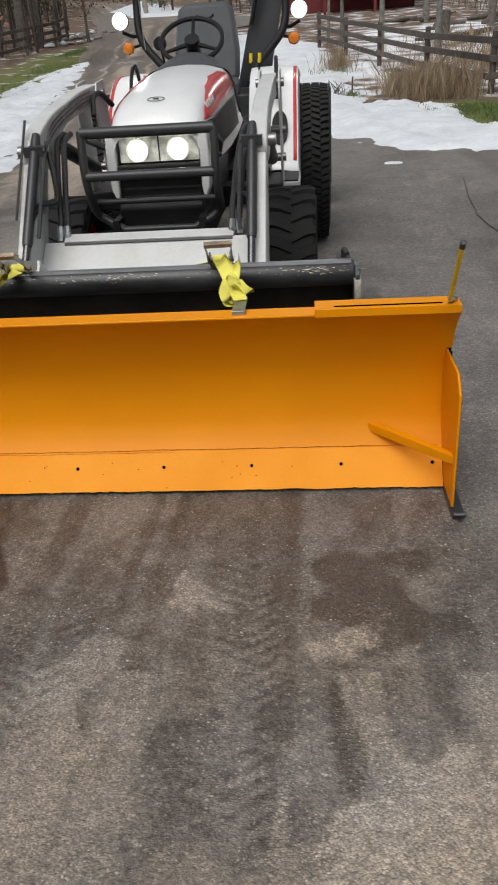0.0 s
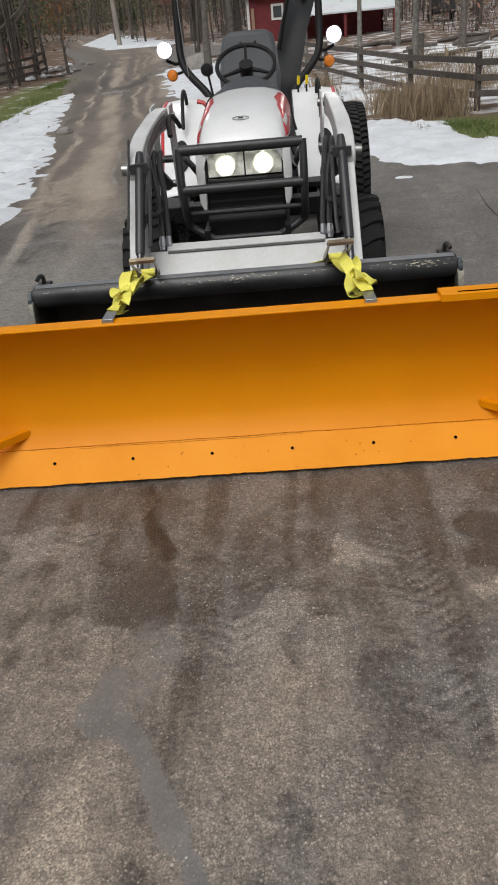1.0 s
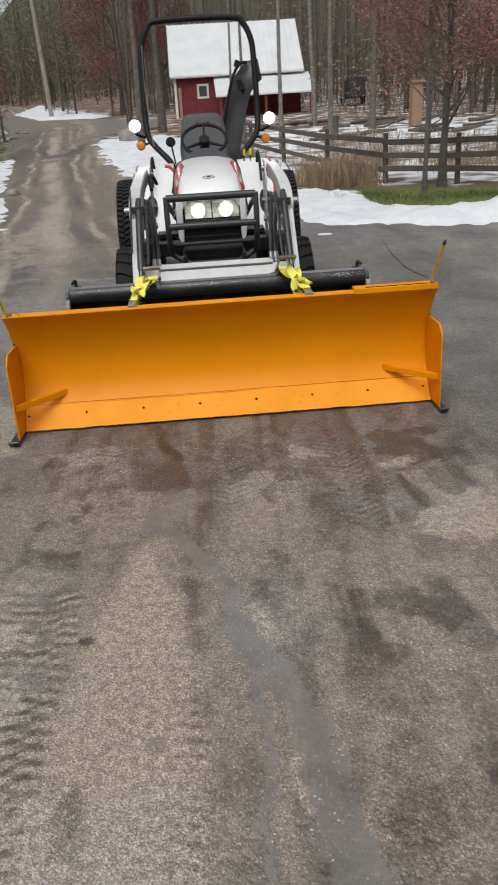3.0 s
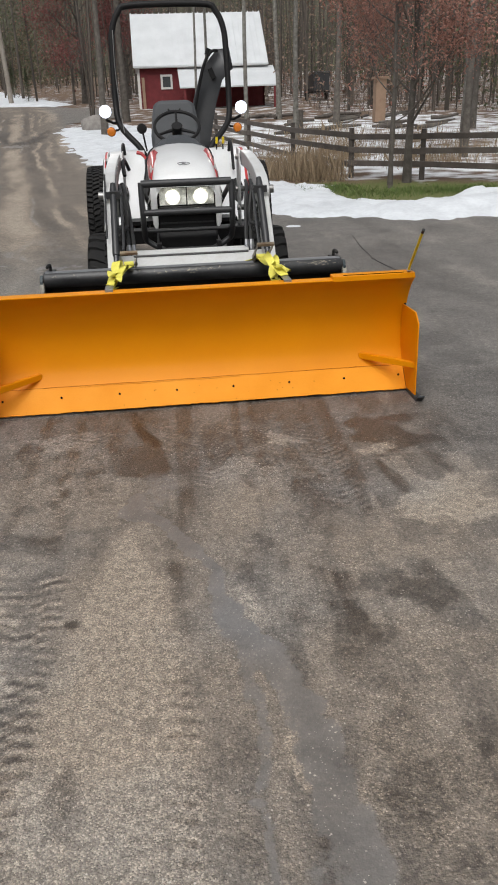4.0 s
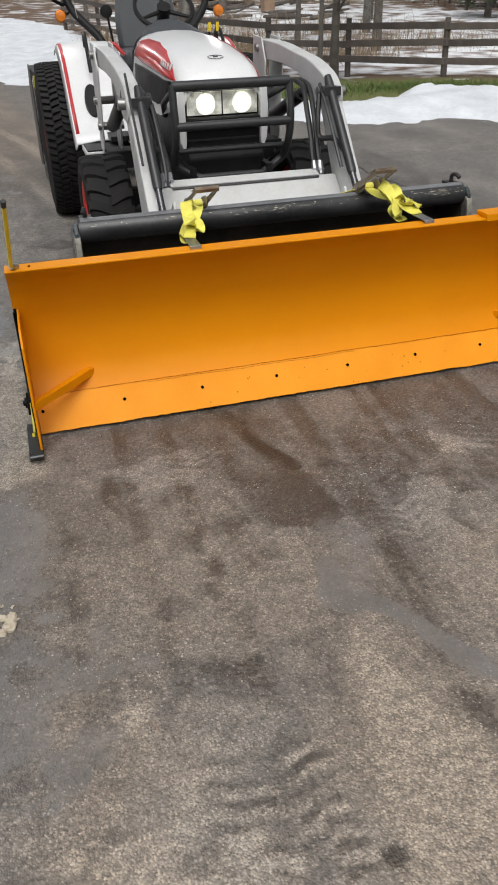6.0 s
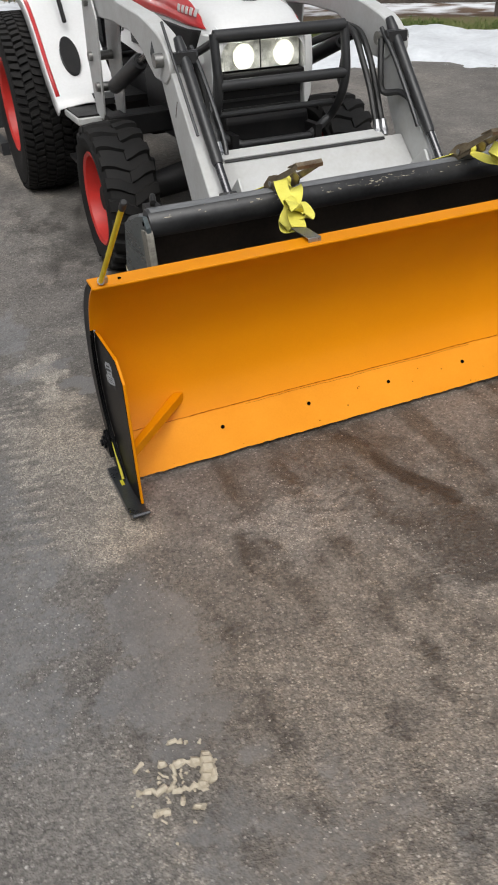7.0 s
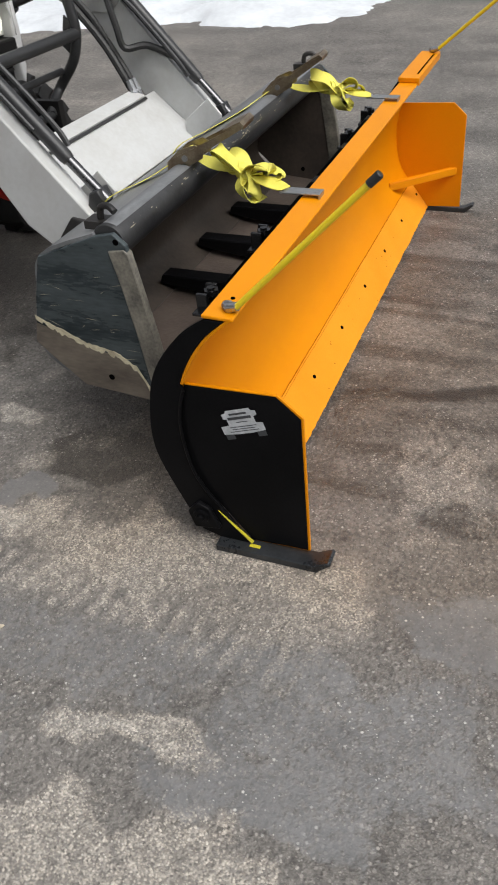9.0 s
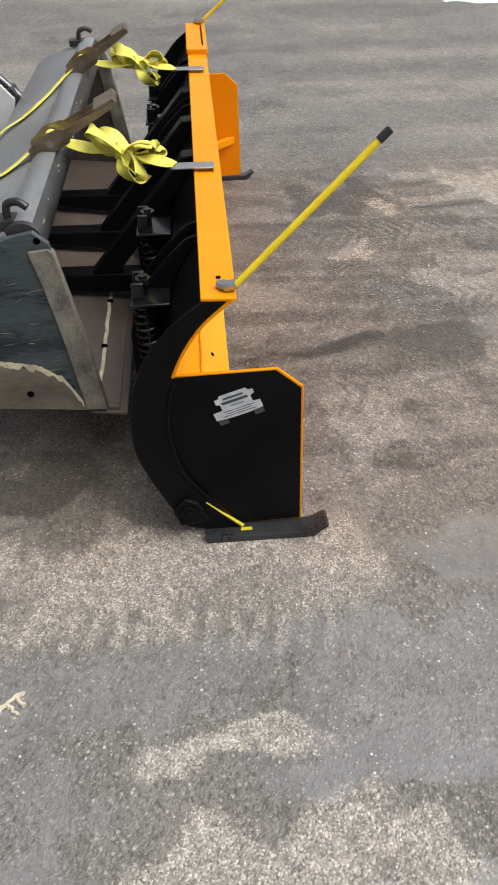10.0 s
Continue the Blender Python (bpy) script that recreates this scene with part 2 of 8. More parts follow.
EVERGREEN = mat("far_evergreen", (0.055, 0.066, 0.032), 0.85, other=(0.095, 0.098, 0.045), scale=0.6, fine=4, amount=0.8, island=0.4)
FAR_LEAF = mat("far_dry_foliage", (0.17, 0.115, 0.085), 0.9, other=(0.24, 0.17, 0.125), scale=0.5, fine=4, amount=0.9, island=0.35)


# ---- mesh building ----
class Geo:
    """Gathers vertices and faces for one mesh."""

    def __init__(self):
        self.v, self.f = [], []

    def add(self, verts, faces):
        k = len(self.v)
        self.v += [tuple(p) for p in verts]
        self.f += [tuple(i + k for i in q) for q in faces]
        return self

    def box(self, c, s, m=None):
        x, y, z = [a / 2 for a in s]
        pts = [Vector((i * x, j * y, k * z)) for i, j, k in ((-1, -1, -1), (1, -1, -1), (1, 1, -1), (-1, 1, -1), (-1, -1, 1), (1, -1, 1), (1, 1, 1), (-1, 1, 1))]
        turn = m or Matrix.Identity(3)
        pts = [Vector(c) + turn @ p for p in pts]
        return self.add(pts, [(3, 2, 1, 0), (4, 5, 6, 7), (0, 1, 5, 4), (1, 2, 6, 5), (2, 3, 7, 6), (3, 0, 4, 7)])

    def prism(self, poly, axis, a, b):
        """A plate: the outline, in the two other axes in order, from a to b along the axis."""
        def at(p, w):
            return {"x": (w, p[0], p[1]), "y": (p[0], w, p[1]), "z": (p[0], p[1], w)}[axis]
        n = len(poly)
        area = sum(poly[i][0] * poly[(i + 1) % n][1] - poly[(i + 1) % n][0] * poly[i][1] for i in range(n))
        if (area < 0) != (axis == "y"):
            poly = poly[::-1]
        a, b = min(a, b), max(a, b)
        pts = [at(p, a) for p in poly] + [at(p, b) for p in poly]
        return self.add(pts, [tuple(range(n))[::-1], tuple(range(n, 2 * n))] + [(i, (i + 1) % n, n + (i + 1) % n, n + i) for i in range(n)])

    def tube(self, path, r, n=10, closed=False):
        path = [Vector(p) for p in path]
        rs = r if isinstance(r, (list, tuple)) else [r] * len(path)
        last = None
        pts = []
        m = len(path)
        for i, p in enumerate(path):
            before, after = (path[i - 1], path[(i + 1) % m]) if closed else (path[max(i - 1, 0)], path[min(i + 1, m - 1)])
            d = (after - before).normalized()
            if last is None:
                side = d.cross(Vector((0, 0, 1)) if abs(d.z) < 0.9 else Vector((1, 0, 0))).normalized()
            else:
                side = (last - d * last.dot(d)).normalized()
            last = side
            up = side.cross(d)
            pts += [p + (side * math.cos(2 * math.pi * k / n) + up * math.sin(2 * math.pi * k / n)) * rs[i] for k in range(n)]
        faces = [(i * n + k, i * n + (k + 1) % n, (i + 1) % m * n + (k + 1) % n, (i + 1) % m * n + k) for i in range(m if closed else m - 1) for k in range(n)]
        if not closed:
            faces += [tuple(range(n))[::-1], tuple(range((m - 1) * n, m * n))]
        return self.add(pts, faces)

    def lathe(self, profile, c, axis="x", n=48, closed=False):
        """Turns (along, radius) about an axis through c."""
        pts = []
        for k in range(n):
            a = 2 * math.pi * k / n
            for u, r in profile:
                o = {"x": (u, r * math.cos(a), r * math.sin(a)), "y": (r * math.sin(a), u, r * math.cos(a)), "z": (r * math.cos(a), r * math.sin(a), u)}[axis]
                pts.append(Vector(c) + Vector(o))
        m = len(profile)
        steps = m if closed else m - 1
        return self.add(pts, [(k * m + i, k * m + (i + 1) % m, (k + 1) % n * m + (i + 1) % m, (k + 1) % n * m + i) for k in range(n) for i in range(steps)])

    def ribbon(self, path, sides, w, th=0.002):
        """A strap along a path; sides are the directions across it."""
        path = [Vector(p) for p in path]
        pts = []
        for i, p in enumerate(path):
            d = (path[min(i + 1, len(path) - 1)] - path[max(i - 1, 0)]).normalized()
            s = Vector(sides[i] if isinstance(sides, list) else sides)
            s = (s - d * s.dot(d)).normalized()
            u = s.cross(d) * th / 2
            pts += [p - s * w / 2 - u, p + s * w / 2 - u, p + s * w / 2 + u, p - s * w / 2 + u]
        m = len(path)
        faces = [(i * 4 + k, i * 4 + (k + 1) % 4, i * 4 + 4 + (k + 1) % 4, i * 4 + 4 + k) for i in range(m - 1) for k in range(4)]
        return self.add(pts, faces + [(3, 2, 1, 0), tuple(range(4 * m - 4, 4 * m))])

    def mesh(self, name, material, smooth=35):
        me = bpy.data.meshes.new(name)
        me.from_pydata(self.v, [], self.f)
        me.materials.append(material)
        me.validate()
        if smooth:
            me.polygons.foreach_set("use_smooth", [True] * len(me.polygons))
            me.set_sharp_from_angle(angle=radians(smooth))
        me.update()
        return me


def part(name, geo, material, parent=None, label="", bevel=0.0, smooth=35):
    ob = new(name, geo.mesh(name, material, smooth))
    ob.parent = parent
    if bevel:
        mod = ob.modifiers.new("edges", "BEVEL")
        mod.width, mod.segments, mod.limit_method, mod.angle_limit = bevel, 2, "ANGLE", radians(40)
    return tagged(ob, label)


def thing(name, label, category, at=(0, 0, 0), rz=0.0, group="", kind=""):
    ob = new(name)
    ob.matrix_basis = pose(*at, 0, 0, rz)
    return tagged(ob, label, category, group, kind)


def smooth_path(pts, steps=6, closed=False):
    """A rounded path through the points."""
    pts = [Vector(p) for p in pts]
    n = len(pts)
    out = []
    for i in range(n if closed else n - 1):
        p = [pts[(i + k) % n] if closed else pts[min(max(i + k, 0), n - 1)] for k in (-1, 0, 1, 2)]
        for s in range(steps):
            t = s / steps
            out.append(0.5 * (2 * p[1] + (p[2] - p[0]) * t + (2 * p[0] - 5 * p[1] + 4 * p[2] - p[3]) * t * t + (3 * p[1] - p[0] - 3 * p[2] + p[3]) * t ** 3))
    return out if closed else out + [pts[-1]]


def vnoise(x, y, seed=0):
    """Smooth value noise on arrays, 0 to 1."""
    xi, yi = np.floor(x).astype(int), np.floor(y).astype(int)
    fx, fy = x - xi, y - yi
    fx, fy = fx * fx * (3 - 2 * fx), fy * fy * (3 - 2 * fy)
    def h(a, b):
        k = (a * 374761393 + b * 668265263 + seed * 974634777) & 0x7FFFFFFF
        k = ((k ^ (k >> 13)) * 1274126177) & 0x7FFFFFFF
        return ((k ^ (k >> 16)) & 0xFFFF) / 65535.0
    return (h(xi, yi) * (1 - fx) + h(xi + 1, yi) * fx) * (1 - fy) + (h(xi, yi + 1) * (1 - fx) + h(xi + 1, yi + 1) * fx) * fy


def fbm(x, y, seed=0, octaves=4):
    return sum(vnoise(x * 2 ** k, y * 2 ** k, seed + k) * 0.5 ** (k + 1) for k in range(octaves)) / (1 - 0.5 ** octaves)


def rise(y):
    """Height of the land, which climbs gently towards the woods."""
    y = np.minimum(np.asarray(y, float), 150.0)
    return np.maximum(0.0, 0.03 * ((y - 14) + np.sqrt((y - 14) ** 2 + 16)) - 0.017)


def inside(x, y, poly):
    """Signed distance to an outline, above zero inside."""
    d = np.full(np.shape(x), 1e9)
    inn = np.zeros(np.shape(x), bool)
    for (ax, ay), (bx, by) in zip(poly, poly[1:] + poly[:1]):
        ex, ey = bx - ax, by - ay
        t = np.clip(((x - ax) * ex + (y - ay) * ey) / (ex * ex + ey * ey), 0, 1)
        d = np.minimum(d, np.hypot(x - ax - t * ex, y - ay - t * ey))
        if ay != by:
            inn ^= ((ay > y) != (by > y)) & (x < (bx - ax) * (y - ay) / (by - ay) + ax)
    return np.where(inn, d, -d)


def grid_mesh(name, X, Y, Z, material, keep=None, layers=None, smooth=True):
    """A sheet from arrays of the same shape; layers are named values at its vertices."""
    ny, nx = X.shape
    idx = np.arange(ny * nx).reshape(ny, nx)
    q = np.stack([idx[:-1, :-1], idx[:-1, 1:], idx[1:, 1:], idx[1:, :-1]], -1).reshape(-1, 4)
    if keep is not None:
        q = q[keep.ravel()[q].any(1)]
    used, inv = np.unique(q, return_inverse=True)
    co = np.stack([X.ravel(), Y.ravel(), Z.ravel()], -1)[used]
    me = bpy.data.meshes.new(name)
    me.from_pydata(co.tolist(), [], inv.reshape(-1, 4).tolist())
    for key, val in (layers or {}).items():
        me.attributes.new(key, "FLOAT", "POINT").data.foreach_set("value", val.ravel()[used].astype(np.float32))
    me.materials.append(material)
    if smooth:
        me.polygons.foreach_set("use_smooth", [True] * len(me.polygons))
    me.update()
    return new(name, me)


# ---- ground ----
def ground_material():
    """Grass, leaf litter and thin snow, mixed by the layers of the sheet."""
    m = bpy.data.materials.new("verge_and_forest_floor")
    m.use_nodes = True
    n, l = m.node_tree.nodes, m.node_tree.links
    b = n["Principled BSDF"]
    b.inputs["Roughness"].default_value = 0.95
    co = n.new("ShaderNodeTexCoord")

    def noise_of(scale, detail=5):
        t = n.new("ShaderNodeTexNoise")
        t.inputs["Scale"].default_value, t.inputs["Detail"].default_value = scale, detail
        l.new(co.outputs["Object"], t.inputs["Vector"])
        return t.outputs["Fac"]

    def mixed(fac, a, c):
        x = n.new("ShaderNodeMix")
        x.data_type = "RGBA"
        l.new(fac, x.inputs[0])
        for k, v in ((6, a), (7, c)):
            if isinstance(v, tuple):
                x.inputs[k].default_value = (*v, 1)
            else:
                l.new(v, x.inputs[k])
        return x.outputs[2]

    def sharpened(layer, scale, soft):
        a = n.new("ShaderNodeAttribute")
        a.attribute_name = layer
        s = n.new("ShaderNodeMath")
        s.operation = "ADD"
        l.new(a.outputs["Fac"], s.inputs[0])
        l.new(noise_of(scale), s.inputs[1])
        r = n.new("ShaderNodeMapRange")
        r.inputs["From Min"].default_value, r.inputs["From Max"].default_value = 1.0 - soft, 1.0 + soft
        l.new(s.outputs[0], r.inputs["Value"])
        return r.outputs[0]

    litter = mixed(noise_of(9), (0.085, 0.055, 0.035), (0.20, 0.13, 0.085))
    litter = mixed(noise_of(60, 2), litter, (0.13, 0.085, 0.055))
    green = mixed(noise_of(14), (0.075, 0.11, 0.022), (0.16, 0.15, 0.05))
    col = mixed(sharpened("grass", 1.6, 0.2), litter, green)
    col = mixed(sharpened("snow", 1.4, 0.10), col, (0.78, 0.80, 0.82))
    l.new(col, b.inputs["Base Color"])
    bn = n.new("ShaderNodeBump")
    bn.inputs["Strength"].default_value, bn.inputs["Distance"].default_value = 0.8, 0.04
    l.new(noise_of(30), bn.inputs["Height"])
    l.new(bn.outputs[0], b.inputs["Normal"])
    return m


GRASS_LEFT = [(-3.2, 3.5), (-4.0, 12), (-5.0, 17), (-6.2, 24), (-7.8, 32), (-9.2, 29), (-8.6, 22), (-8.0, 16), (-8.2, 8), (-8.5, 2), (-5.5, -1)]
GRASS_RIGHT = [(2.0, 10.0), (3.0, 12.6), (4.6, 12.6), (6.6, 11.4), (9.0, 9.5), (11, 6), (8.5, 6), (6.2, 8.0), (4.0, 8.2), (2.6, 8.6)]
SNOW_FIELD = [(1.5, 14.5), (4.2, 13.4), (6.8, 11.8), (11, 9.5), (18, 12), (20, 24), (12, 33), (3, 31), (1, 22)]
ISLAND = [(-13.5, 61), (-9.6, 50.3), (-6.3, 49.2), (-4.5, 53), (-9, 66), (-15, 84)]


def spaced(lo, hi, fine_lo, fine_hi, step, growth=1.18, most=12.0):
    out = list(np.arange(fine_lo, fine_hi + step / 2, step))
    d = step
    while out[-1] < hi:
        d = min(d * growth, most)
        out.append(min(out[-1] + d, hi))
    d = step
    while out[0] > lo:
        d = min(d * growth, most)
        out.insert(0, max(out[0] - d, lo))
    return np.array(out)


GX, GY = np.meshgrid(spaced(-400, 400, -14, 14, 0.4), spaced(-300, 500, -6, 45, 0.5))
grass_layer = np.clip(0.5 + 0.5 * np.maximum(inside(GX, GY, GRASS_LEFT), inside(GX, GY, GRASS_RIGHT)), 0, 1)
patchy = np.clip(0.40 + 0.16 * inside(GX, GY, SNOW_FIELD), 0.0, 0.55)
patchy = np.maximum(patchy, np.clip(0.3 + 0.2 * inside(GX, GY, ISLAND), 0, 0.9))
patchy = np.maximum(patchy, np.where((GY > 26) & (GX > -4), 0.40, np.where(GY > 20, 0.33, 0.2)))
GZ = rise(GY) - 0.03 + np.where(GY > 2, 0.06, 0.0) * (fbm(GX * 0.6, GY * 0.6, 3) - 0.5) * (np.hypot(GX, GY - 3) > 9)
ground = grid_mesh("ground", GX, GY, GZ, ground_material(), layers={"grass": grass_layer, "snow": patchy})
tagged(ground, "leaf-strewn ground with green grass verges and thin snow", "ground", kind="structure")

# stations of the driveway: distance ahead, left edge, right edge
DRIVE = [(-16, -4.5, 7.5), (-3, -4.2, 7.2), (1.5, -3.6, 7.8), (3.5, -3.4, 6.2), (5.5, -3.4, 5.4), (7, -3.4, 4.2), (8.2, -3.5, 2.0), (10, -3.7, 1.3), (13, -4.3, -0.1), (17, -5.2, -1.4),
         (21, -5.9, -2.4), (28, -7.3, -3.5), (34, -8.3, -4.0), (38, -9.1, -1.5), (44, -10.3, -1.0), (48, -11.6, -5.5), (60, -14.6, -12), (75, -18.6, -15), (95, -29, -24)]
dy = np.array([d[0] for d in DRIVE], float)
ROWS_Y = np.unique(np.concatenate([np.arange(-3.2, 1.3, 0.011), np.arange(1.3, 9, 0.09), np.arange(9, 40, 0.25), np.arange(40, 96, 1.5), np.arange(-16, -3.2, 0.35)]))
fine_x = spaced(-4.5, 7.8, -2.2, 1.2, 0.011, 1.06, 0.3)
left_e, right_e = np.interp(ROWS_Y, dy, [d[1] for d in DRIVE]), np.interp(ROWS_Y, dy, [d[2] for d in DRIVE])
share = (fine_x + 4.5) / 12.3
near = np.clip((9 - ROWS_Y) / 4, 0, 1)[:, None]
DX = near * np.clip(np.broadcast_to(fine_x, (len(ROWS_Y), len(fine_x))), left_e[:, None], right_e[:, None]) + (1 - near) * (left_e[:, None] + share * (right_e - left_e)[:, None])
DY = np.broadcast_to(ROWS_Y[:, None], DX.shape)


def blobs(spots, ragged=0.5, seed=5, soft=0.36):
    """Patches with uneven rims: (x, y, half width, half length, strength)."""
    wob_x, wob_y = fbm(DX * 7, DY * 7, seed, 5) - 0.5, fbm(DX * 7, DY * 7, seed + 9, 5) - 0.5
    fine = fbm(DX * 12, DY * 12, seed + 20, 4) - 0.5
    out = np.zeros(DX.shape)
    for x, y, a, b, k in spots:
        w = min(2.6 * min(a, b), 0.9)
        d = np.hypot((DX - x + w * wob_x) / a, (DY - y + w * wob_y) / b)
        out = np.maximum(out, k * np.clip((1.1 - d + ragged * fine * 1.5) / soft, 0, 1))
    return out


def trail(points, width, seed=11):
    """A run of water along a line."""
    wob = 0.12 * (fbm(DX * 7, DY * 7, seed, 5) - 0.5)
    rim = fbm(DX * 13, DY * 13, seed + 3, 5) - 0.5
    out = np.zeros(DX.shape)
    for (ax, ay, aw), (bx, by, bw) in zip(points, points[1:]):
        ex, ey = bx - ax, by - ay
        t = np.clip(((DX - ax) * ex + (DY - ay) * ey) / (ex * ex + ey * ey), 0, 1)
        d = np.hypot(DX - ax - t * ex + wob, DY - ay - t * ey + wob) / (width * (aw + t * (bw - aw)))
        out = np.maximum(out, np.clip((1.25 - d + 1.1 * rim) / 0.45, 0, 1))
    return out


def tread(x0, y0, x1, y1, half, pitch, lean=0.5, worn=True):
    """Lug prints of a tyre between two points: their dark grooves, and the band that they lie in."""
    length = math.hypot(x1 - x0, y1 - y0)
    ux, uy = (x1 - x0) / length, (y1 - y0) / length
    s = (DX - x0) * ux + (DY - y0) * uy
    u = (DX - x0) * uy - (DY - y0) * ux
    wave = np.sin(2 * math.pi * (s + lean * np.abs(u) + 0.006 * np.sin(u * 50) + 0.022 * (fbm(DX * 8, DY * 8, 33) - 0.5)) / pitch)
    band = np.clip((half - np.abs(u) + 0.05 * (fbm(DX * 14, DY * 14, 34) - 0.5)) / 0.03, 0, 1) * np.clip(s / 0.15, 0, 1) * np.clip((length - s) / 0.15, 0, 1)
    if worn:
        band = band * np.clip(fbm(DX * 3.2, DY * 3.2, 31, 3) * 3.0 - 0.75, 0, 1)
    patch = np.clip(fbm(DX * 13, DY * 13, 35, 3) * 3.4 - 0.8, 0.3, 1)
    return np.clip(wave * 1.8 - 0.2, 0, 1) * band * patch, np.clip(-wave * 1.8 + 0.2, 0, 1) * band * patch


# damp and puddled places, and dark patches below tractor and bucket
# damp streaks before the blade, with the shade at its foot painted in
damp_shade_zone = np.clip((DY + 1.55) / 0.8, 0, 1) * np.clip((0.5 - DY) / 0.3, 0, 1) * np.clip((DX + 1.15) / 0.25, 0, 1) * np.clip((1.7 - DX) / 0.5, 0, 1)
drag = fbm(DX * 9, DY * 1.1, 101, 5)
wet = damp_shade_zone * np.clip(0.27 + 1.7 * (drag - 0.46), 0, 0.52)
wet = np.maximum(wet, blobs([(-0.34, -0.70, 0.11, 0.20, 0.75), (-0.51, -0.53, 0.03, 0.025, 0.7), (0.58, -1.96, 0.165, 0.125, 0.5), (0.88, -0.62, 0.17, 0.16, 0.9), (0.74, -1.10, 0.05, 0.24, 0.8),
                             (-0.568, -1.956, 0.03, 0.03, 0.9), (-0.53, -2.61, 0.05, 0.11, 0.9), (-0.336, -2.43, 0.03, 0.035, 0.9), (-0.765, -1.37, 0.055, 0.065, 0.6), (-0.90, -0.54, 0.03, 0.2, 0.6), (-0.90, 0.45, 0.13, 0.22, 1.0), (0.0, -1.55, 0.10, 0.16, 0.6)], 0.5, 5, 0.3))
wet = np.maximum(wet, blobs([(0, 2.2, 1.0, 1.4, 0.6), (1.6, 1.2, 0.5, 0.7, 0.3), (-2.6, 4.6, 0.5, 1.8, 0.7), (1.9, 3.8, 0.9, 1.2, 0.3), (-1.9, 1.6, 0.4, 0.7, 0.4), (0.30, -2.05, 0.11, 0.34, 0.7), (0.42, -2.65, 0.14, 0.34, 0.8), (0.24, -1.6, 0.09, 0.45, 0.5), (0.40, -1.25, 0.08, 0.45, 0.5)], 0.5, 51))
wet = np.maximum(wet, trail([(-0.45, 0.02, 0.7), (-0.42, -0.12, 0.8), (-0.385, -0.22, 0.8), (-0.365, -0.36, 1.2), (-0.31, -0.48, 1.8), (-0.28, -0.62, 2.2), (-0.26, -0.82, 2.0)], 0.024, 21))
seep = trail([(-0.45, 0.02, 0.8), (-0.42, -0.12, 0.8), (-0.385, -0.22, 0.8), (-0.365, -0.36, 1.2), (-0.32, -0.46, 1.6), (-0.29, -0.56, 1.4)], 0.020, 24)
# silty grey film left by running water, its sky sheen painted in
silt_sheen = 1.2 * trail([(-0.37, -1.10, 1.0), (-0.365, -1.20, 1.6), (-0.30, -1.31, 1.7), (-0.24, -1.40, 1.4), (-0.16, -1.57, 1.3), (-0.105, -1.73, 1.2), (-0.078, -1.89, 1.2), (-0.05, -2.01, 1.5), (0.0, -2.16, 1.8)], 0.026)
silt_sheen = np.maximum(silt_sheen, 0.55 * trail([(-0.28, -0.92, 2.0), (-0.27, -1.08, 2.6), (-0.33, -1.22, 1.8)], 0.026, 17))
silt_sheen = np.maximum(silt_sheen, 1.2 * trail([(0.0, -2.14, 1.6), (0.09, -2.27, 2.3), (0.125, -2.40, 2.5), (0.125, -2.56, 2.1), (0.13, -2.74, 2.3), (0.12, -3.1, 2.6)], 0.026, 13))
silt_sheen = np.maximum(silt_sheen, 0.85 * trail([(-0.03, -2.06, 1.0), (-0.028, -2.24, 0.8), (-0.025, -2.45, 0.9), (-0.037, -2.7, 0.8), (-0.05, -3.0, 0.8)], 0.024, 15))
silt_sheen = np.maximum(silt_sheen, blobs([(-1.25, -0.78, 0.12, 0.38, 0.75), (-1.58, -0.52, 0.20, 0.42, 0.58), (-1.75, -0.30, 0.07, 0.26, 0.72), (-1.60, 0.30, 0.10, 0.30, 0.5), (-1.30, -1.42, 0.30, 0.26, 0.6), (-2.15, -0.7, 0.2, 0.3, 0.7), (-1.105, 0.68, 0.068, 0.068, 1.3),
                               (-1.45, 1.25, 0.25, 0.4, 0.7), (-1.9, 0.7, 0.25, 0.5, 0.6), (-2.5, 2.2, 0.6, 1.2, 0.5), (-1.27, -0.58, 0.10, 0.16, 0.8), (-1.50, 0.0, 0.06, 0.5, 0.45)], 0.7, 61))
wheel_dark = np.zeros(DX.shape)
for track_x, half in ((-0.12, 0.06), (0.15, 0.030), (0.235, 0.028), (0.62, 0.07), (-0.66, 0.05), (-0.83, 0.04)):
    wheel_dark = np.maximum(wheel_dark, 0.62 * np.clip((half - np.abs(DX - track_x - 0.03 * DY + 0.05 * (fbm(DX * 3, DY * 2, 41) - 0.5))) / (0.5 * half), 0, 1) * np.clip((DY + 1.9) / 0.8, 0, 1) * np.clip((0.4 - DY) / 0.2, 0, 1))
# ruts and tan strips along the far drive
far = DY > 3.2
mid_x = np.interp(DY, [3, 4.4, 7.3, 9, 14, 20, 25, 33, 40, 48, 60, 75, 95], [-1.5, -1.7, -2.2, -2.6, -3.2, -4.3, -5.0, -6.2, -7.0, -8.6, -13.0, -17.0, -26.5])
faded = np.clip(fbm(DX * 1.5, DY * 0.45, 46, 4) * 3.2 - 0.9, 0.1, 1)
sway = 0.35 * (fbm(0 * DX + 3, DY * 0.08, 47) - 0.5) + 0.22 * (fbm(DX * 2.4, DY * 0.8, 48) - 0.5) * np.clip(DY / 12, 0.6, 2)


def strip(off, half, k):
    return k * np.clip((half - np.abs(DX - mid_x - off + sway)) / (0.7 * half), 0, 1) * far * faded


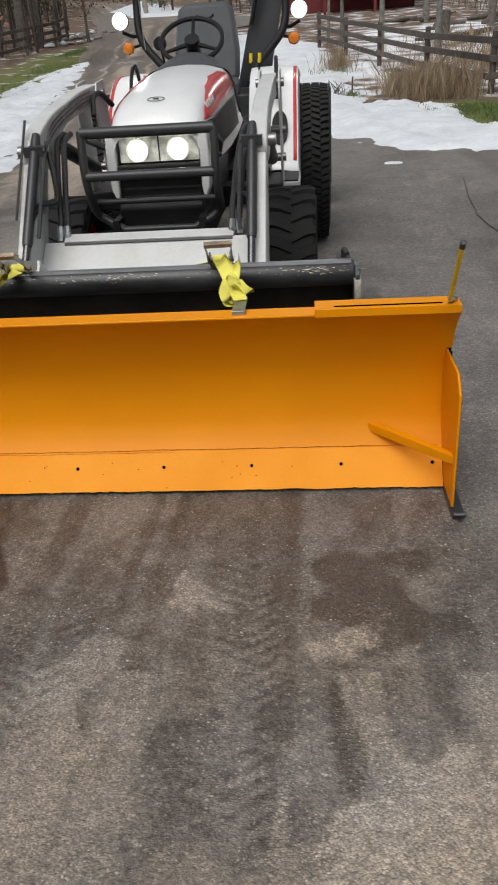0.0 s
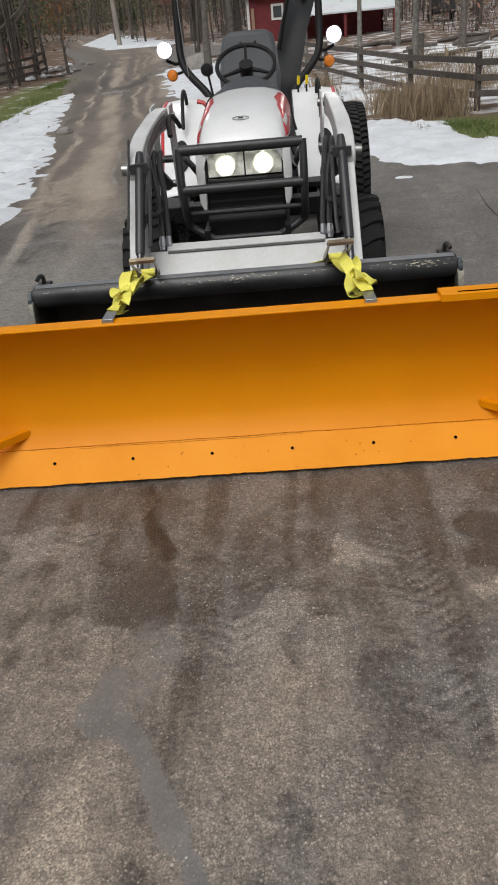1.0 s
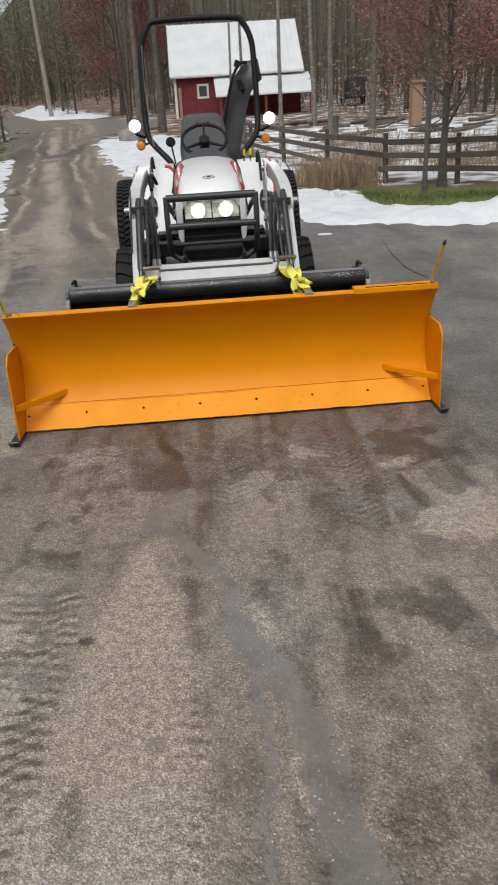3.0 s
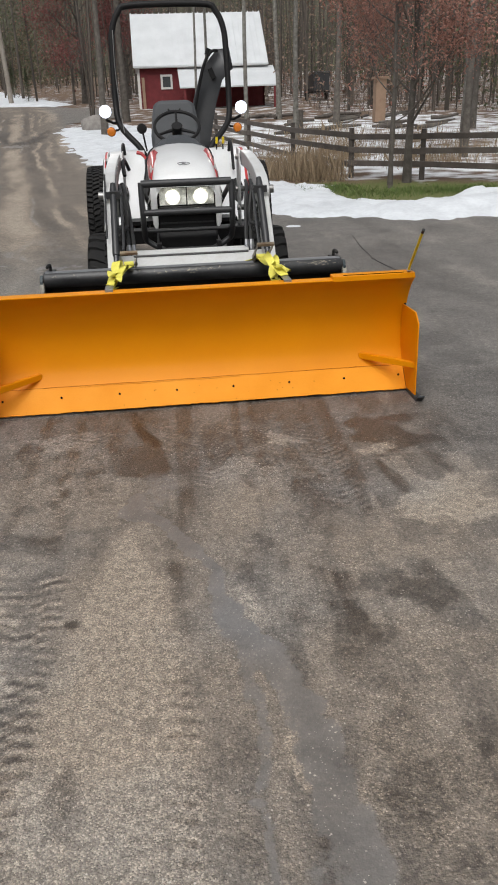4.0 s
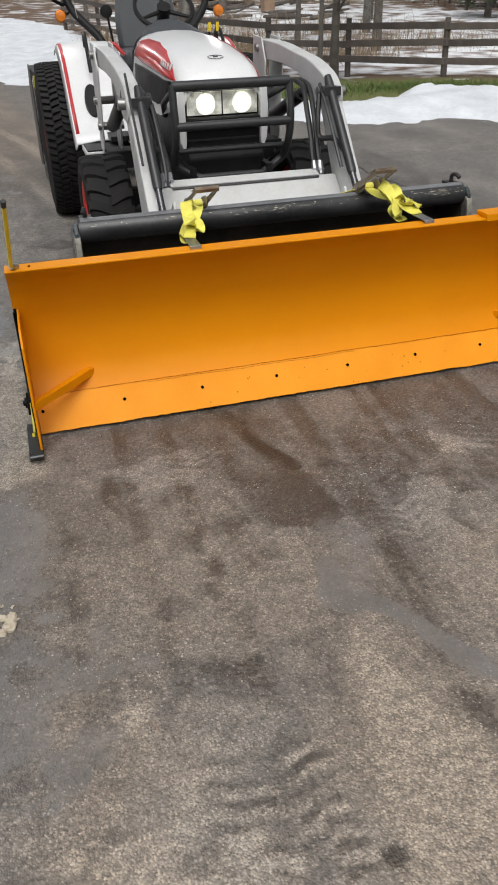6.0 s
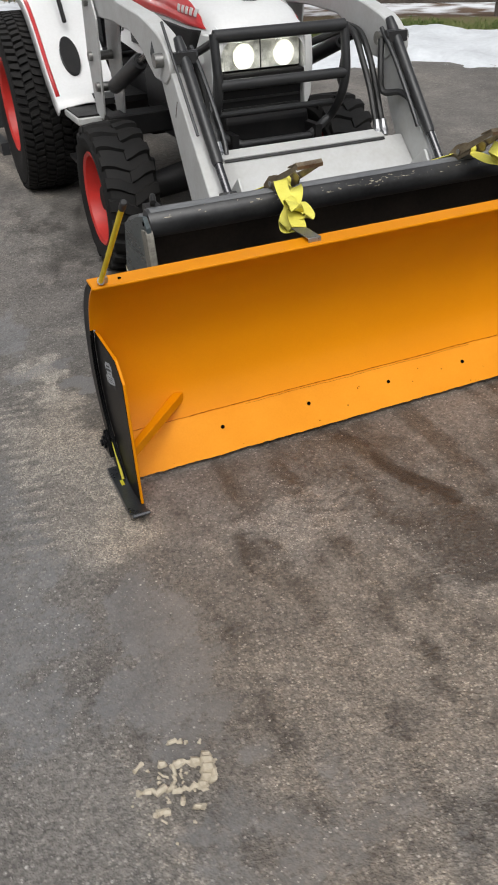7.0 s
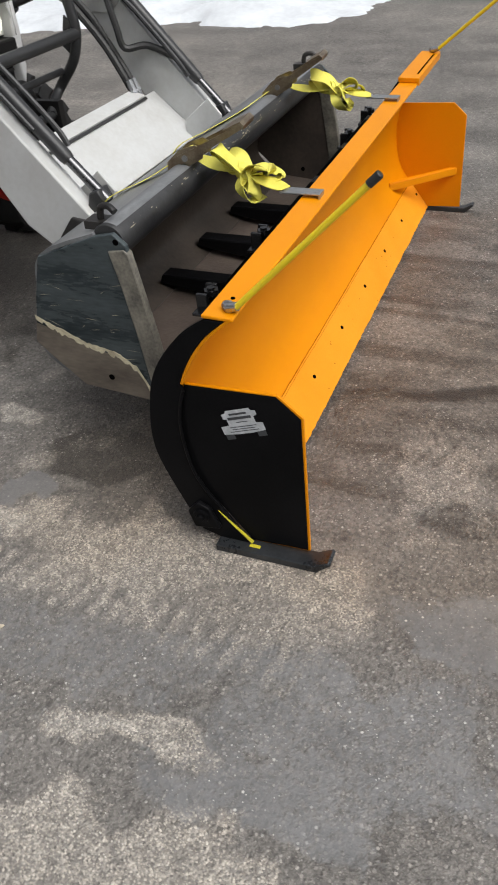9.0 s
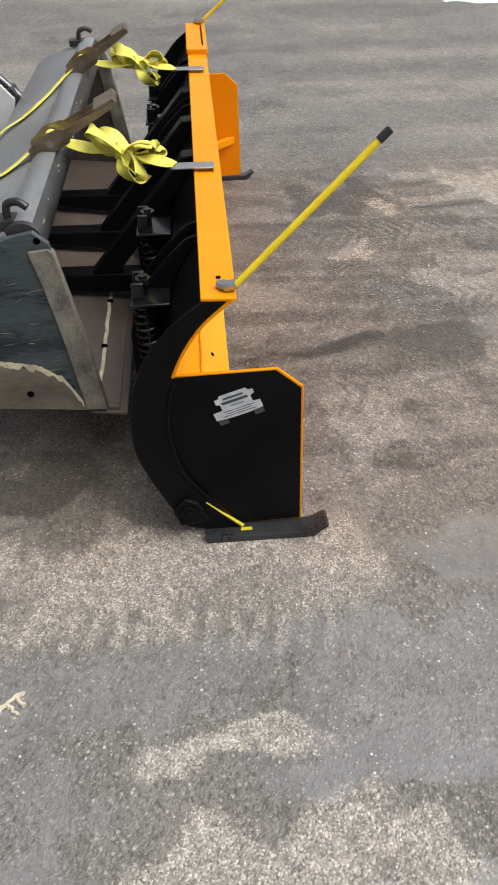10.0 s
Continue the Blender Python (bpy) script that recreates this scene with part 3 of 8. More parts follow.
far_ruts = np.maximum.reduce([strip(-0.85, 0.24, 0.75), strip(-0.40, 0.16, 0.7), strip(0.55, 0.22, 0.7), strip(0.98, 0.15, 0.6), strip(1.4, 0.12, 0.6), strip(-1.3, 0.26, 0.8)]) * 0.7
# narrow far strips of the same painted sheen on wet ruts
silt_sheen = np.maximum(silt_sheen, np.maximum(strip(-0.62, 0.09, 1.0), strip(0.35, 0.07, 0.7)) * np.clip(fbm(DX * 1.2, DY * 0.8, 49) * 4 - 1.4, 0, 1))
streak = fbm(DX * 3.5 + DY * 1.2, DY * 1.1, 58, 4)
silt_sheen = np.maximum(silt_sheen, np.clip((streak - 0.56) * 7, 0, 0.6) * np.clip(1.3 - np.hypot((DX + 1.9) / 1.2, (DY - 4.8) / 2.6), 0, 1))
wet = np.maximum(wet, np.clip((0.46 - streak) * 5, 0, 0.4) * np.clip(1.3 - np.hypot((DX + 1.9) / 1.3, (DY - 4.8) / 3.0), 0, 1))
silt_sheen = np.maximum(silt_sheen, blobs([(-4.75, 24.4, 0.45, 0.5, 1.0), (-1.3, 4.45, 0.28, 0.10, 0.9), (-2.2, 4.7, 0.3, 0.12, 0.7), (-2.7, 6.0, 0.2, 0.5, 0.6)], 0.8, 71))
wet = np.clip(np.maximum.reduce([wet, wheel_dark, far_ruts, blobs([(-5.4, 27.5, 0.22, 3.0, 1.0), (-4.4, 27.5, 0.22, 3.0, 1.0), (-4.9, 25.6, 0.7, 0.6, 0.9), (-6.1, 27, 0.8, 4.0, 0.7)], 0.6, 81)]), 0, 1)
# dried grit: between the tyre tracks, beside the blade and towards the tractor's wheel
wedge = np.clip((DY + 4.3) / 1.0, 0, 1) * np.clip((np.interp(DY, [-3.2, -2.7, -2.2, -1.8, -1.45, -1.25], [0.34, 0.30, 0.26, 0.19, 0.11, 0.0]) - np.abs(DX - np.interp(DY, [-3.2, -2.2, -1.4], [-0.42, -0.40, -0.40]) + 0.10 * (fbm(DX * 6, DY * 6, 111, 5) - 0.5))) / 0.10, 0, 1)
grit = 1.28 * wedge
grit = np.maximum(grit, blobs([(0.345, -0.61, 0.10, 0.10, 0.8), (0.746, -0.82, 0.12, 0.08, 0.9), (0.92, -1.36, 0.16, 0.26, 1.4), (0.05, -1.15, 0.09, 0.4, 0.7), (-0.62, -0.72, 0.18, 0.15, 0.35), (0.02, -1.95, 0.035, 0.16, 1.2), (0.04, -2.5, 0.035, 0.25, 1.1), (0.36, -2.5, 0.13, 0.5, 0.35), (-0.97, -2.2, 0.2, 0.6, 1.4), (-0.72, -2.8, 0.25, 0.3, 1.4)], 0.9, 25))
grit = np.maximum(grit, blobs([(-1.70, 0.09, 0.055, 0.11, 1.8), (-1.685, -0.08, 0.040, 0.16, 1.5), (-1.99, 0.0, 0.145, 0.17, 1.35), (-2.01, -0.30, 0.15, 0.22, 1.3), (-1.25, 0.84, 0.10, 0.20, 1.8), (-1.22, 0.60, 0.09, 0.12, 1.3), (-0.79, 0.91, 0.04, 0.12, 1.6), (-1.23, 0.30, 0.13, 0.24, 1.15), (-1.22, -0.02, 0.12, 0.22, 1.0), (-1.20, -0.30, 0.10, 0.12, 0.9), (-1.2, -0.95, 0.3, 0.3, 0.0), (-0.75, -0.45, 0.18, 0.14, 0.6), (-0.55, -1.05, 0.16, 0.25, 0.5), (-0.9, -1.0, 0.2, 0.25, 0.5)], 0.9, 35))
grit = np.maximum(grit, blobs([(-0.3, 4.6, 0.4, 0.5, 0.5), (-1.6, 3.0, 0.6, 1.4, 0.5), (3.0, 5.2, 1.0, 0.5, 0.35), (-2.68, 8.2, 0.28, 1.9, 0.95), (-2.3, 6.2, 0.2, 0.8, 0.7)], 0.9, 37))
grit = np.maximum.reduce([grit, strip(0.05, 0.36, 1.6), strip(1.75, 0.40, 1.3), strip(0.78, 0.10, 1.3), strip(1.2, 0.12, 1.0), strip(-0.62, 0.1, 1.2)])
mottle = fbm(DX * 7, DY * 7, 91, 5)
calm = np.where((DX > 1.2) | (DX < -1.42) | (DY > 1.2), 0.45, 1.0)
grit = np.maximum(grit, np.clip((mottle - 0.50) * 4, 0, 0.6) * calm * (1 - 0.6 * damp_shade_zone))
wet = np.maximum(wet, np.clip((0.46 - mottle) * 3, 0, 0.2) * calm)
grit = np.maximum(grit, np.clip((drag - 0.52) * 5, 0, 0.6) * (DY < -0.9) * (DX > -1.1) * (DX < 1.3))
wet = np.maximum(wet, np.clip((0.47 - drag) * 4, 0, 0.55) * (DY < -0.6) * (DX > -1.1) * (DX < 1.3))
long_streak = fbm(DX * 3.0, DY * 0.7, 95, 5)
open_side = np.clip((DX - 1.25) / 0.4, 0, 1)
wet = np.maximum(wet, np.clip((long_streak - 0.52) * 4, 0, 0.38) * open_side)
grit = np.maximum(grit, np.clip((0.45 - long_streak) * 5, 0, 0.5) * open_side)
# tyre prints, and the comb of lugs that a tyre left in the grit
prints, ridges = np.zeros(DX.shape), np.zeros(DX.shape)
for run in ((-0.73, -1.50, -0.78, -3.0, 0.165, 0.054, 0.30), (-0.665, -1.72, -0.69, -2.75, 0.060, 0.054, 0.12, False), (-0.222, -2.15, -0.222, -3.0, 0.050, 0.054, 0.05, False),
            (0.50, -0.35, 0.47, -1.6, 0.12, 0.050, 0.55), (-0.60, -0.25, -0.66, -1.4, 0.12, 0.050, 0.5), (-0.02, -0.2, -0.06, -1.2, 0.10, 0.048, 0.5)):
    dark, pale = tread(*run)
    if run[1] > -1.0:
        dark, pale = 0.55 * dark, 0.35 * pale
    else:
        dark, pale = 0.72 * dark, 1.35 * pale
    prints, ridges = np.maximum(prints, dark), np.maximum(ridges, pale)
prints = np.maximum(prints, 0.9 * seep)
mud = np.clip((DX + 1.45) / 0.3, 0, 1) * np.clip((1.5 - DX) / 0.5, 0, 1) * np.clip((0.9 - DY) / 0.6, 0, 1) * np.clip(0.5 + 2.0 * (fbm(DX * 2.5, DY * 2.5, 121, 4) - 0.4), 0.2, 1)
mud = np.maximum(mud, np.clip((DY - 3.5) / 2.5, 0, 1) * np.clip((2.4 - np.abs(DX - mid_x)) / 0.8, 0, 1))
comb_x = -1.385 - 0.085 * (0.45 - DY)
teeth = np.clip(np.sin(2 * math.pi * (DY + 0.20 * DX + 0.02 * (fbm(DX * 12, DY * 12, 77) - 0.5)) / 0.052) * 2.2 + 0.2, 0, 1)
comb = teeth * np.clip((DX - comb_x + 0.075 + 0.06 * (fbm(0 * DX, DY * 14, 78, 3) - 0.5)) / 0.02, 0, 1) * np.clip((comb_x + 0.055 - DX) / 0.02, 0, 1) * np.clip((DY + 0.34) / 0.1, 0, 1) * np.clip((0.70 - DY) / 0.1, 0, 1)
body = 0.95 * np.clip((DX - comb_x - 0.02) / 0.05, 0, 1) * np.clip((-1.06 - DX + 0.1 * (mottle - 0.5)) / 0.12, 0, 1) * np.clip((DY + 0.36) / 0.15, 0, 1) * np.clip((0.62 - DY) / 0.2, 0, 1) * np.clip(0.35 + 2.2 * (mottle - 0.34), 0, 1)
grit = np.clip(np.maximum.reduce([grit, 1.0 * ridges, 1.05 * comb, body]) - 0.6 * prints - 0.7 * blobs([(0.58, -1.96, 0.17, 0.14, 1.0), (-1.105, 0.68, 0.075, 0.075, 2.2), (-0.53, -2.61, 0.05, 0.11, 1.0), (-0.336, -2.43, 0.035, 0.04, 1.0), (-0.568, -1.956, 0.03, 0.03, 1.0)], 0.4, 88), 0, 1.8)
grit = grit * (1 - 0.85 * np.clip(silt_sheen, 0, 1) * (DY < 1.2))
wet = np.clip(wet - 0.55 * grit, 0, 1)


def asphalt_material():
    """Worn gritty asphalt: stone chips of several tones in dark binder, tan grit, grey films with sky sheen painted in,
    and wet patches.
    """
    m = bpy.data.materials.new("gritty_asphalt")
    m.use_nodes = True
    n, l = m.node_tree.nodes, m.node_tree.links
    b = n["Principled BSDF"]
    co = n.new("ShaderNodeTexCoord")

    def tex(scale, detail=4):
        t = n.new("ShaderNodeTexNoise")
        t.inputs["Scale"].default_value, t.inputs["Detail"].default_value = scale, detail
        l.new(co.outputs["Object"], t.inputs["Vector"])
        return t.outputs["Fac"]

    def ranged(src, a, c, lo=0.0, hi=1.0):
        r = n.new("ShaderNodeMapRange")
        for k, v in (("From Min", a), ("From Max", c), ("To Min", lo), ("To Max", hi)):
            r.inputs[k].default_value = v
        l.new(src, r.inputs["Value"])
        return r.outputs[0]

    def math_of(op, a, c):
        q = n.new("ShaderNodeMath")
        q.operation = op
        for k, v in enumerate((a, c)):
            if isinstance(v, (int, float)):
                q.inputs[k].default_value = v
            else:
                l.new(v, q.inputs[k])
        return q.outputs[0]

    def mixed(fac, a, c, blend="MIX"):
        x = n.new("ShaderNodeMix")
        x.data_type, x.blend_type = "RGBA", blend
        l.new(fac, x.inputs[0])
        for k, v in ((6, a), (7, c)):
            if isinstance(v, tuple):
                x.inputs[k].default_value = (*v, 1)
            else:
                l.new(v, x.inputs[k])
        return x.outputs[2]

    def layer(key):
        a = n.new("ShaderNodeAttribute")
        a.attribute_name = key
        return a.outputs["Fac"]

    def chips(scale):
        """Stones of one size: how far each point lies inside one, and three random tones of it."""
        v = n.new("ShaderNodeTexVoronoi")
        v.inputs["Scale"].default_value = scale
        l.new(co.outputs["Object"], v.inputs["Vector"])
        s = n.new("ShaderNodeSeparateColor")
        l.new(v.outputs["Color"], s.inputs[0])
        return v.outputs["Distance"], s.outputs[0], s.outputs[1], s.outputs[2]

    def broken(key, coarse, fine, lo, hi):
        """A layer whose rim breaks up into grains."""
        total = layer(key)
        for src, k in ((tex(coarse), 0.9), (tex(fine, 3), 1.3)):
            total = math_of("ADD", total, math_of("MULTIPLY", math_of("SUBTRACT", src, 0.5), k))
        return ranged(total, lo, hi)

    big_d, big_r, big_g, big_b = chips(105)
    small_d, small_r, small_g, small_b = chips(235)
    col = mixed(ranged(tex(3.4, 6), 0.35, 0.66), (0.118, 0.109, 0.099), (0.185, 0.172, 0.157))
    col = mixed(ranged(tex(26), 0.40, 0.66, 0.0, 0.6), col, (0.240, 0.224, 0.204))
    col = mixed(ranged(tex(80, 5), 0.44, 0.64, 0.0, 0.60), col, (0.055, 0.050, 0.046))
    # small stones, then large ones: mostly near the binder's tone, some pale, a few nearly white
    stone = mixed(ranged(small_g, 0.0, 1.0), (0.131, 0.120, 0.108), (0.355, 0.330, 0.296))
    col = mixed(math_of("MULTIPLY", ranged(small_d, 0.50, 0.30), ranged(small_r, 0.30, 0.80, 0.0, 0.65)), col, stone)
    stone = mixed(ranged(big_g, 0.1, 1.0), (0.103, 0.095, 0.087), (0.395, 0.369, 0.333))
    col = mixed(math_of("MULTIPLY", ranged(big_d, 0.46, 0.32), ranged(big_r, 0.45, 0.75, 0.0, 0.85)), col, stone)
    white = math_of("MAXIMUM", math_of("MULTIPLY", ranged(big_d, 0.34, 0.24), ranged(big_b, 0.982, 0.99, 0.0, 0.8)), math_of("MULTIPLY", ranged(small_d, 0.40, 0.28), ranged(small_b, 0.965, 0.985, 0.0, 0.75)))
    damp = broken("wet", 11, 60, 0.10, 0.72)
    film = broken("silt_sheen", 24, 75, 0.20, 0.80)
    gritty = broken("grit", 20, 95, 0.18, 1.05)
    col = mixed(damp, col, (0.42, 0.405, 0.385), "MULTIPLY")
    # blue-grey tone of the film paints in sky reflected off wet ground
    col = mixed(ranged(film, 0, 1, 0.0, 0.70), col, mixed(ranged(tex(9, 4), 0.35, 0.65), (0.138, 0.139, 0.141), (0.196, 0.198, 0.200)))
    # fine tan dust between the stones where grit lies, and pale grains on top
    sparse = tex(5, 3)
    dust = mixed(ranged(small_g, 0.0, 1.0), (0.270, 0.239, 0.200), (0.620, 0.562, 0.482))
    col = mixed(math_of("MULTIPLY", math_of("MULTIPLY", gritty, ranged(small_b, 0.12, 0.85, 0.12, 0.95)), ranged(tex(34, 5), 0.36, 0.60, 0.35, 1.0)), col, dust)
    heaped = math_of("MULTIPLY", gritty, ranged(layer("grit"), 1.15, 1.75, 0.0, 0.32))
    col = mixed(math_of("MULTIPLY", heaped, ranged(tex(34, 5), 0.36, 0.62, 0.25, 1.0)), col, mixed(ranged(small_g, 0.0, 1.0), (0.36, 0.345, 0.31), (0.66, 0.635, 0.575)))
    grains = math_of("MULTIPLY", math_of("MULTIPLY", gritty, ranged(small_d, 0.42, 0.26)), ranged(small_b, 0.55, 0.75))
    col = mixed(math_of("MULTIPLY", grains, 0.55), col, (0.560, 0.505, 0.430))
    col = mixed(math_of("MULTIPLY", white, ranged(sparse, 0.40, 0.62)), col, (0.62, 0.60, 0.56))
    col = mixed(broken("prints", 30, 90, 0.24, 0.90), col, (0.54, 0.51, 0.49), "MULTIPLY")
    col = mixed(layer("mud"), col, (1.05, 0.960, 0.868), "MULTIPLY")
    l.new(col, b.inputs["Base Color"])
    sheen = math_of("MAXIMUM", damp, film)
    l.new(ranged(sheen, 0, 1, 0.74, 0.42), b.inputs["Roughness"])
    bn = n.new("ShaderNodeBump")
    bn.inputs["Distance"].default_value = 0.005
    l.new(ranged(film, 0, 1, 0.66, 0.24), bn.inputs["Strength"])
    height = math_of("ADD", math_of("MULTIPLY", math_of("ADD", big_d, small_d), -0.8), tex(120))
    height = math_of("ADD", height, math_of("MULTIPLY", math_of("SUBTRACT", gritty, layer("prints")), 0.7))
    l.new(height, bn.inputs["Height"])
    l.new(bn.outputs[0], b.inputs["Normal"])
    return m


DZ = rise(DY) + 0.004 * (fbm(DX * 3, DY * 3, 2) - 0.5) * (np.hypot(DX, DY) > 3)
driveway = grid_mesh("driveway", DX, DY, DZ, asphalt_material(), layers={"wet": wet, "grit": grit, "silt_sheen": silt_sheen, "prints": prints, "mud": mud})
tagged(driveway, "worn grey asphalt driveway with wet patches and gritty tyre prints", "driveway", kind="structure")


def crack(points, w, parent):
    g = Geo()
    path = smooth_path([(x, y, float(rise(y)) + 0.003) for x, y in points], 5)
    path = [p + Vector((0.03 * noise.noise(p * 9), 0.03 * noise.noise(p * 7 + Vector((5, 0, 0))), 0.002)) for p in path]
    g.ribbon(path, (1, 0.3, 0), w, 0.003)
    part("crack", g, HOSE, parent)


crack([(2.24, 5.6), (2.16, 5.19), (2.07, 4.33), (2.05, 3.81), (2.1, 3.3)], 0.0045, driveway)


# ---- snow ----
def snow_bank(name, poly, label, step=0.09, deep=0.05, slope=0.16, rough=0.06, bumps=None, seed=1, lift=0.0, patch=0.0, edge=1.0):
    xs, ys = [p[0] for p in poly], [p[1] for p in poly]
    X, Y = np.meshgrid(np.arange(min(xs) - 0.5, max(xs) + 0.5, step), np.arange(min(ys) - 0.5, max(ys) + 0.5, step))
    sd = inside(X, Y, poly) + edge * 0.7 * (fbm(X * 0.9, Y * 0.9, seed, 5) - 0.5) + edge * 0.35 * (fbm(X * 5, Y * 5, seed + 30, 4) - 0.5)
    h = np.minimum(deep, slope * sd) + rough * (fbm(X * 2.6, Y * 2.6, seed + 3, 5) - 0.5) + lift
    if patch:
        h = h - patch * (1 + 1.2 * np.clip((Y - 7) / 6, 0, 1)) * np.clip(fbm(X * 3.4, Y * 1.7, seed + 8, 6) - 0.47, 0, 1)
    for bx, by, br, bh in bumps or ():
        h = h + bh * np.exp(-((X - bx) ** 2 + (Y - by) ** 2) / br ** 2) * (0.5 + fbm(X * 3, Y * 3, seed + 5)) * (sd > 0)
    h = np.where(sd < -0.3, -0.08, h)
    ob = grid_mesh(name, X, Y, rise(Y) + np.maximum(h, -0.08) + 0.004, SNOW, keep=h > -0.02)
    return tagged(ob, label, "snow", kind="stuff")


snow_bank("snow", [(-3.0, 1.6), (-2.88, 2.9), (-2.74, 3.67), (-2.76, 4.7), (-2.95, 6.8), (-3.15, 8.4), (-3.45, 10.4), (-3.95, 12.5), (-4.7, 15.6), (-5.65, 21.5), (-6.4, 25.5), (-6.9, 23), (-6.9, 19.5), (-6.5, 14), (-6.3, 9), (-6.9, 3), (-5.6, 0.5), (-3.6, 0.4)],
          "wet patchy snow along the driveway's grass edge", bumps=[(-3.6, 6, 0.8, 0.06), (-3.5, 4, 0.6, 0.08)], seed=4, patch=0.17, edge=0.22, rough=0.03, deep=0.06)
snow_bank("snow", [(0.9, 9.4), (1.4, 7.85), (1.8, 7.6), (2.5, 7.2), (3.2, 6.95), (4.3, 6.35), (4.8, 5.7), (5.3, 4.9), (5.55, 3.8), (5.4, 2.7), (5.5, 2.1), (6.1, 1.7), (7.4, 1.6), (9, 3), (8, 6), (6.6, 8.4), (5.6, 9.2), (4.9, 9.1), (4.1, 8.8), (3.4, 9.3), (3.2, 12.2), (2.1, 13), (1.2, 12)],
          "ploughed bank of wet snow beside the asphalt", patch=0.16, deep=0.075, bumps=[(5.6, 8.0, 0.4, 0.16), (5.2, 8.7, 0.4, 0.16), (4.9, 7.6, 0.5, 0.1), (3.4, 7.6, 0.4, 0.08), (6.4, 6.6, 0.9, 0.12), (4.2, 7.6, 0.6, 0.1), (6.4, 4.2, 0.8, 0.12), (6.2, 2.9, 0.6, 0.10)], seed=9)
snow_bank("snow", [(-1.2, 14.4), (-1.9, 17.9), (-2.7, 21.7), (-3.85, 28.9), (-3.9, 31.5), (-1, 32), (1.2, 26), (2.0, 18), (1.7, 13), (1.2, 10.2), (0.2, 11.5)], "snow sheet between the driveway and the fence", step=0.16, deep=0.07, seed=14, patch=0.12)
snow_bank("snow", [(-13.2, 60.5), (-9.5, 50.8), (-6.3, 49.8), (-5.5, 52), (-9, 62), (-14.6, 80)], "snow on the island where the drive forks", step=0.3, deep=0.12, slope=0.2, seed=21)
snow_bank("snow", [(4.9, -2.2), (6.0, -1.9), (7.5, -2.4), (7.5, -5), (5.4, -5)], "snow at the edge of the turning area", deep=0.08, seed=27)
snow_bank("snow", [(-2.72, 2.30), (-2.52, 2.34), (-2.54, 2.44), (-2.8, 2.42)], "small leftover slush patch on the asphalt", step=0.04, deep=0.02, rough=0.03, seed=30)
snow_bank("snow", [(1.62, 6.64), (1.70, 6.63), (1.71, 6.69), (1.63, 6.70)], "small leftover slush patch on the asphalt", step=0.03, deep=0.02, rough=0.02, seed=35, edge=0.05, lift=0.004)
snow_bank("snow", [(4.62, 4.24), (4.80, 4.2), (4.82, 4.34), (4.68, 4.38)], "small leftover slush patch on the asphalt", step=0.04, deep=0.02, rough=0.03, seed=32, lift=0.012)


# ---- snow plow ----
PX0, PX1 = -1.127, 1.142
FACE = [(0.034, 0.128), (0.062, 0.165), (0.089, 0.218), (0.104, 0.285), (0.109, 0.355), (0.102, 0.415), (0.083, 0.475), (0.057, 0.533), (0.020, 0.588), (-0.018, 0.625), (-0.046, 0.648)]
FACE = [(p.x, p.y) for p in smooth_path([(y, z, 0) for y, z in FACE], 4)]


def offset_line(line, d):
    out = []
    for i, (y, z) in enumerate(line):
        (y0, z0), (y1, z1) = line[max(i - 1, 0)], line[min(i + 1, len(line) - 1)]
        k = math.hypot(y1 - y0, z1 - z0)
        out.append((y + d * (z1 - z0) / k, z - d * (y1 - y0) / k))
    return out


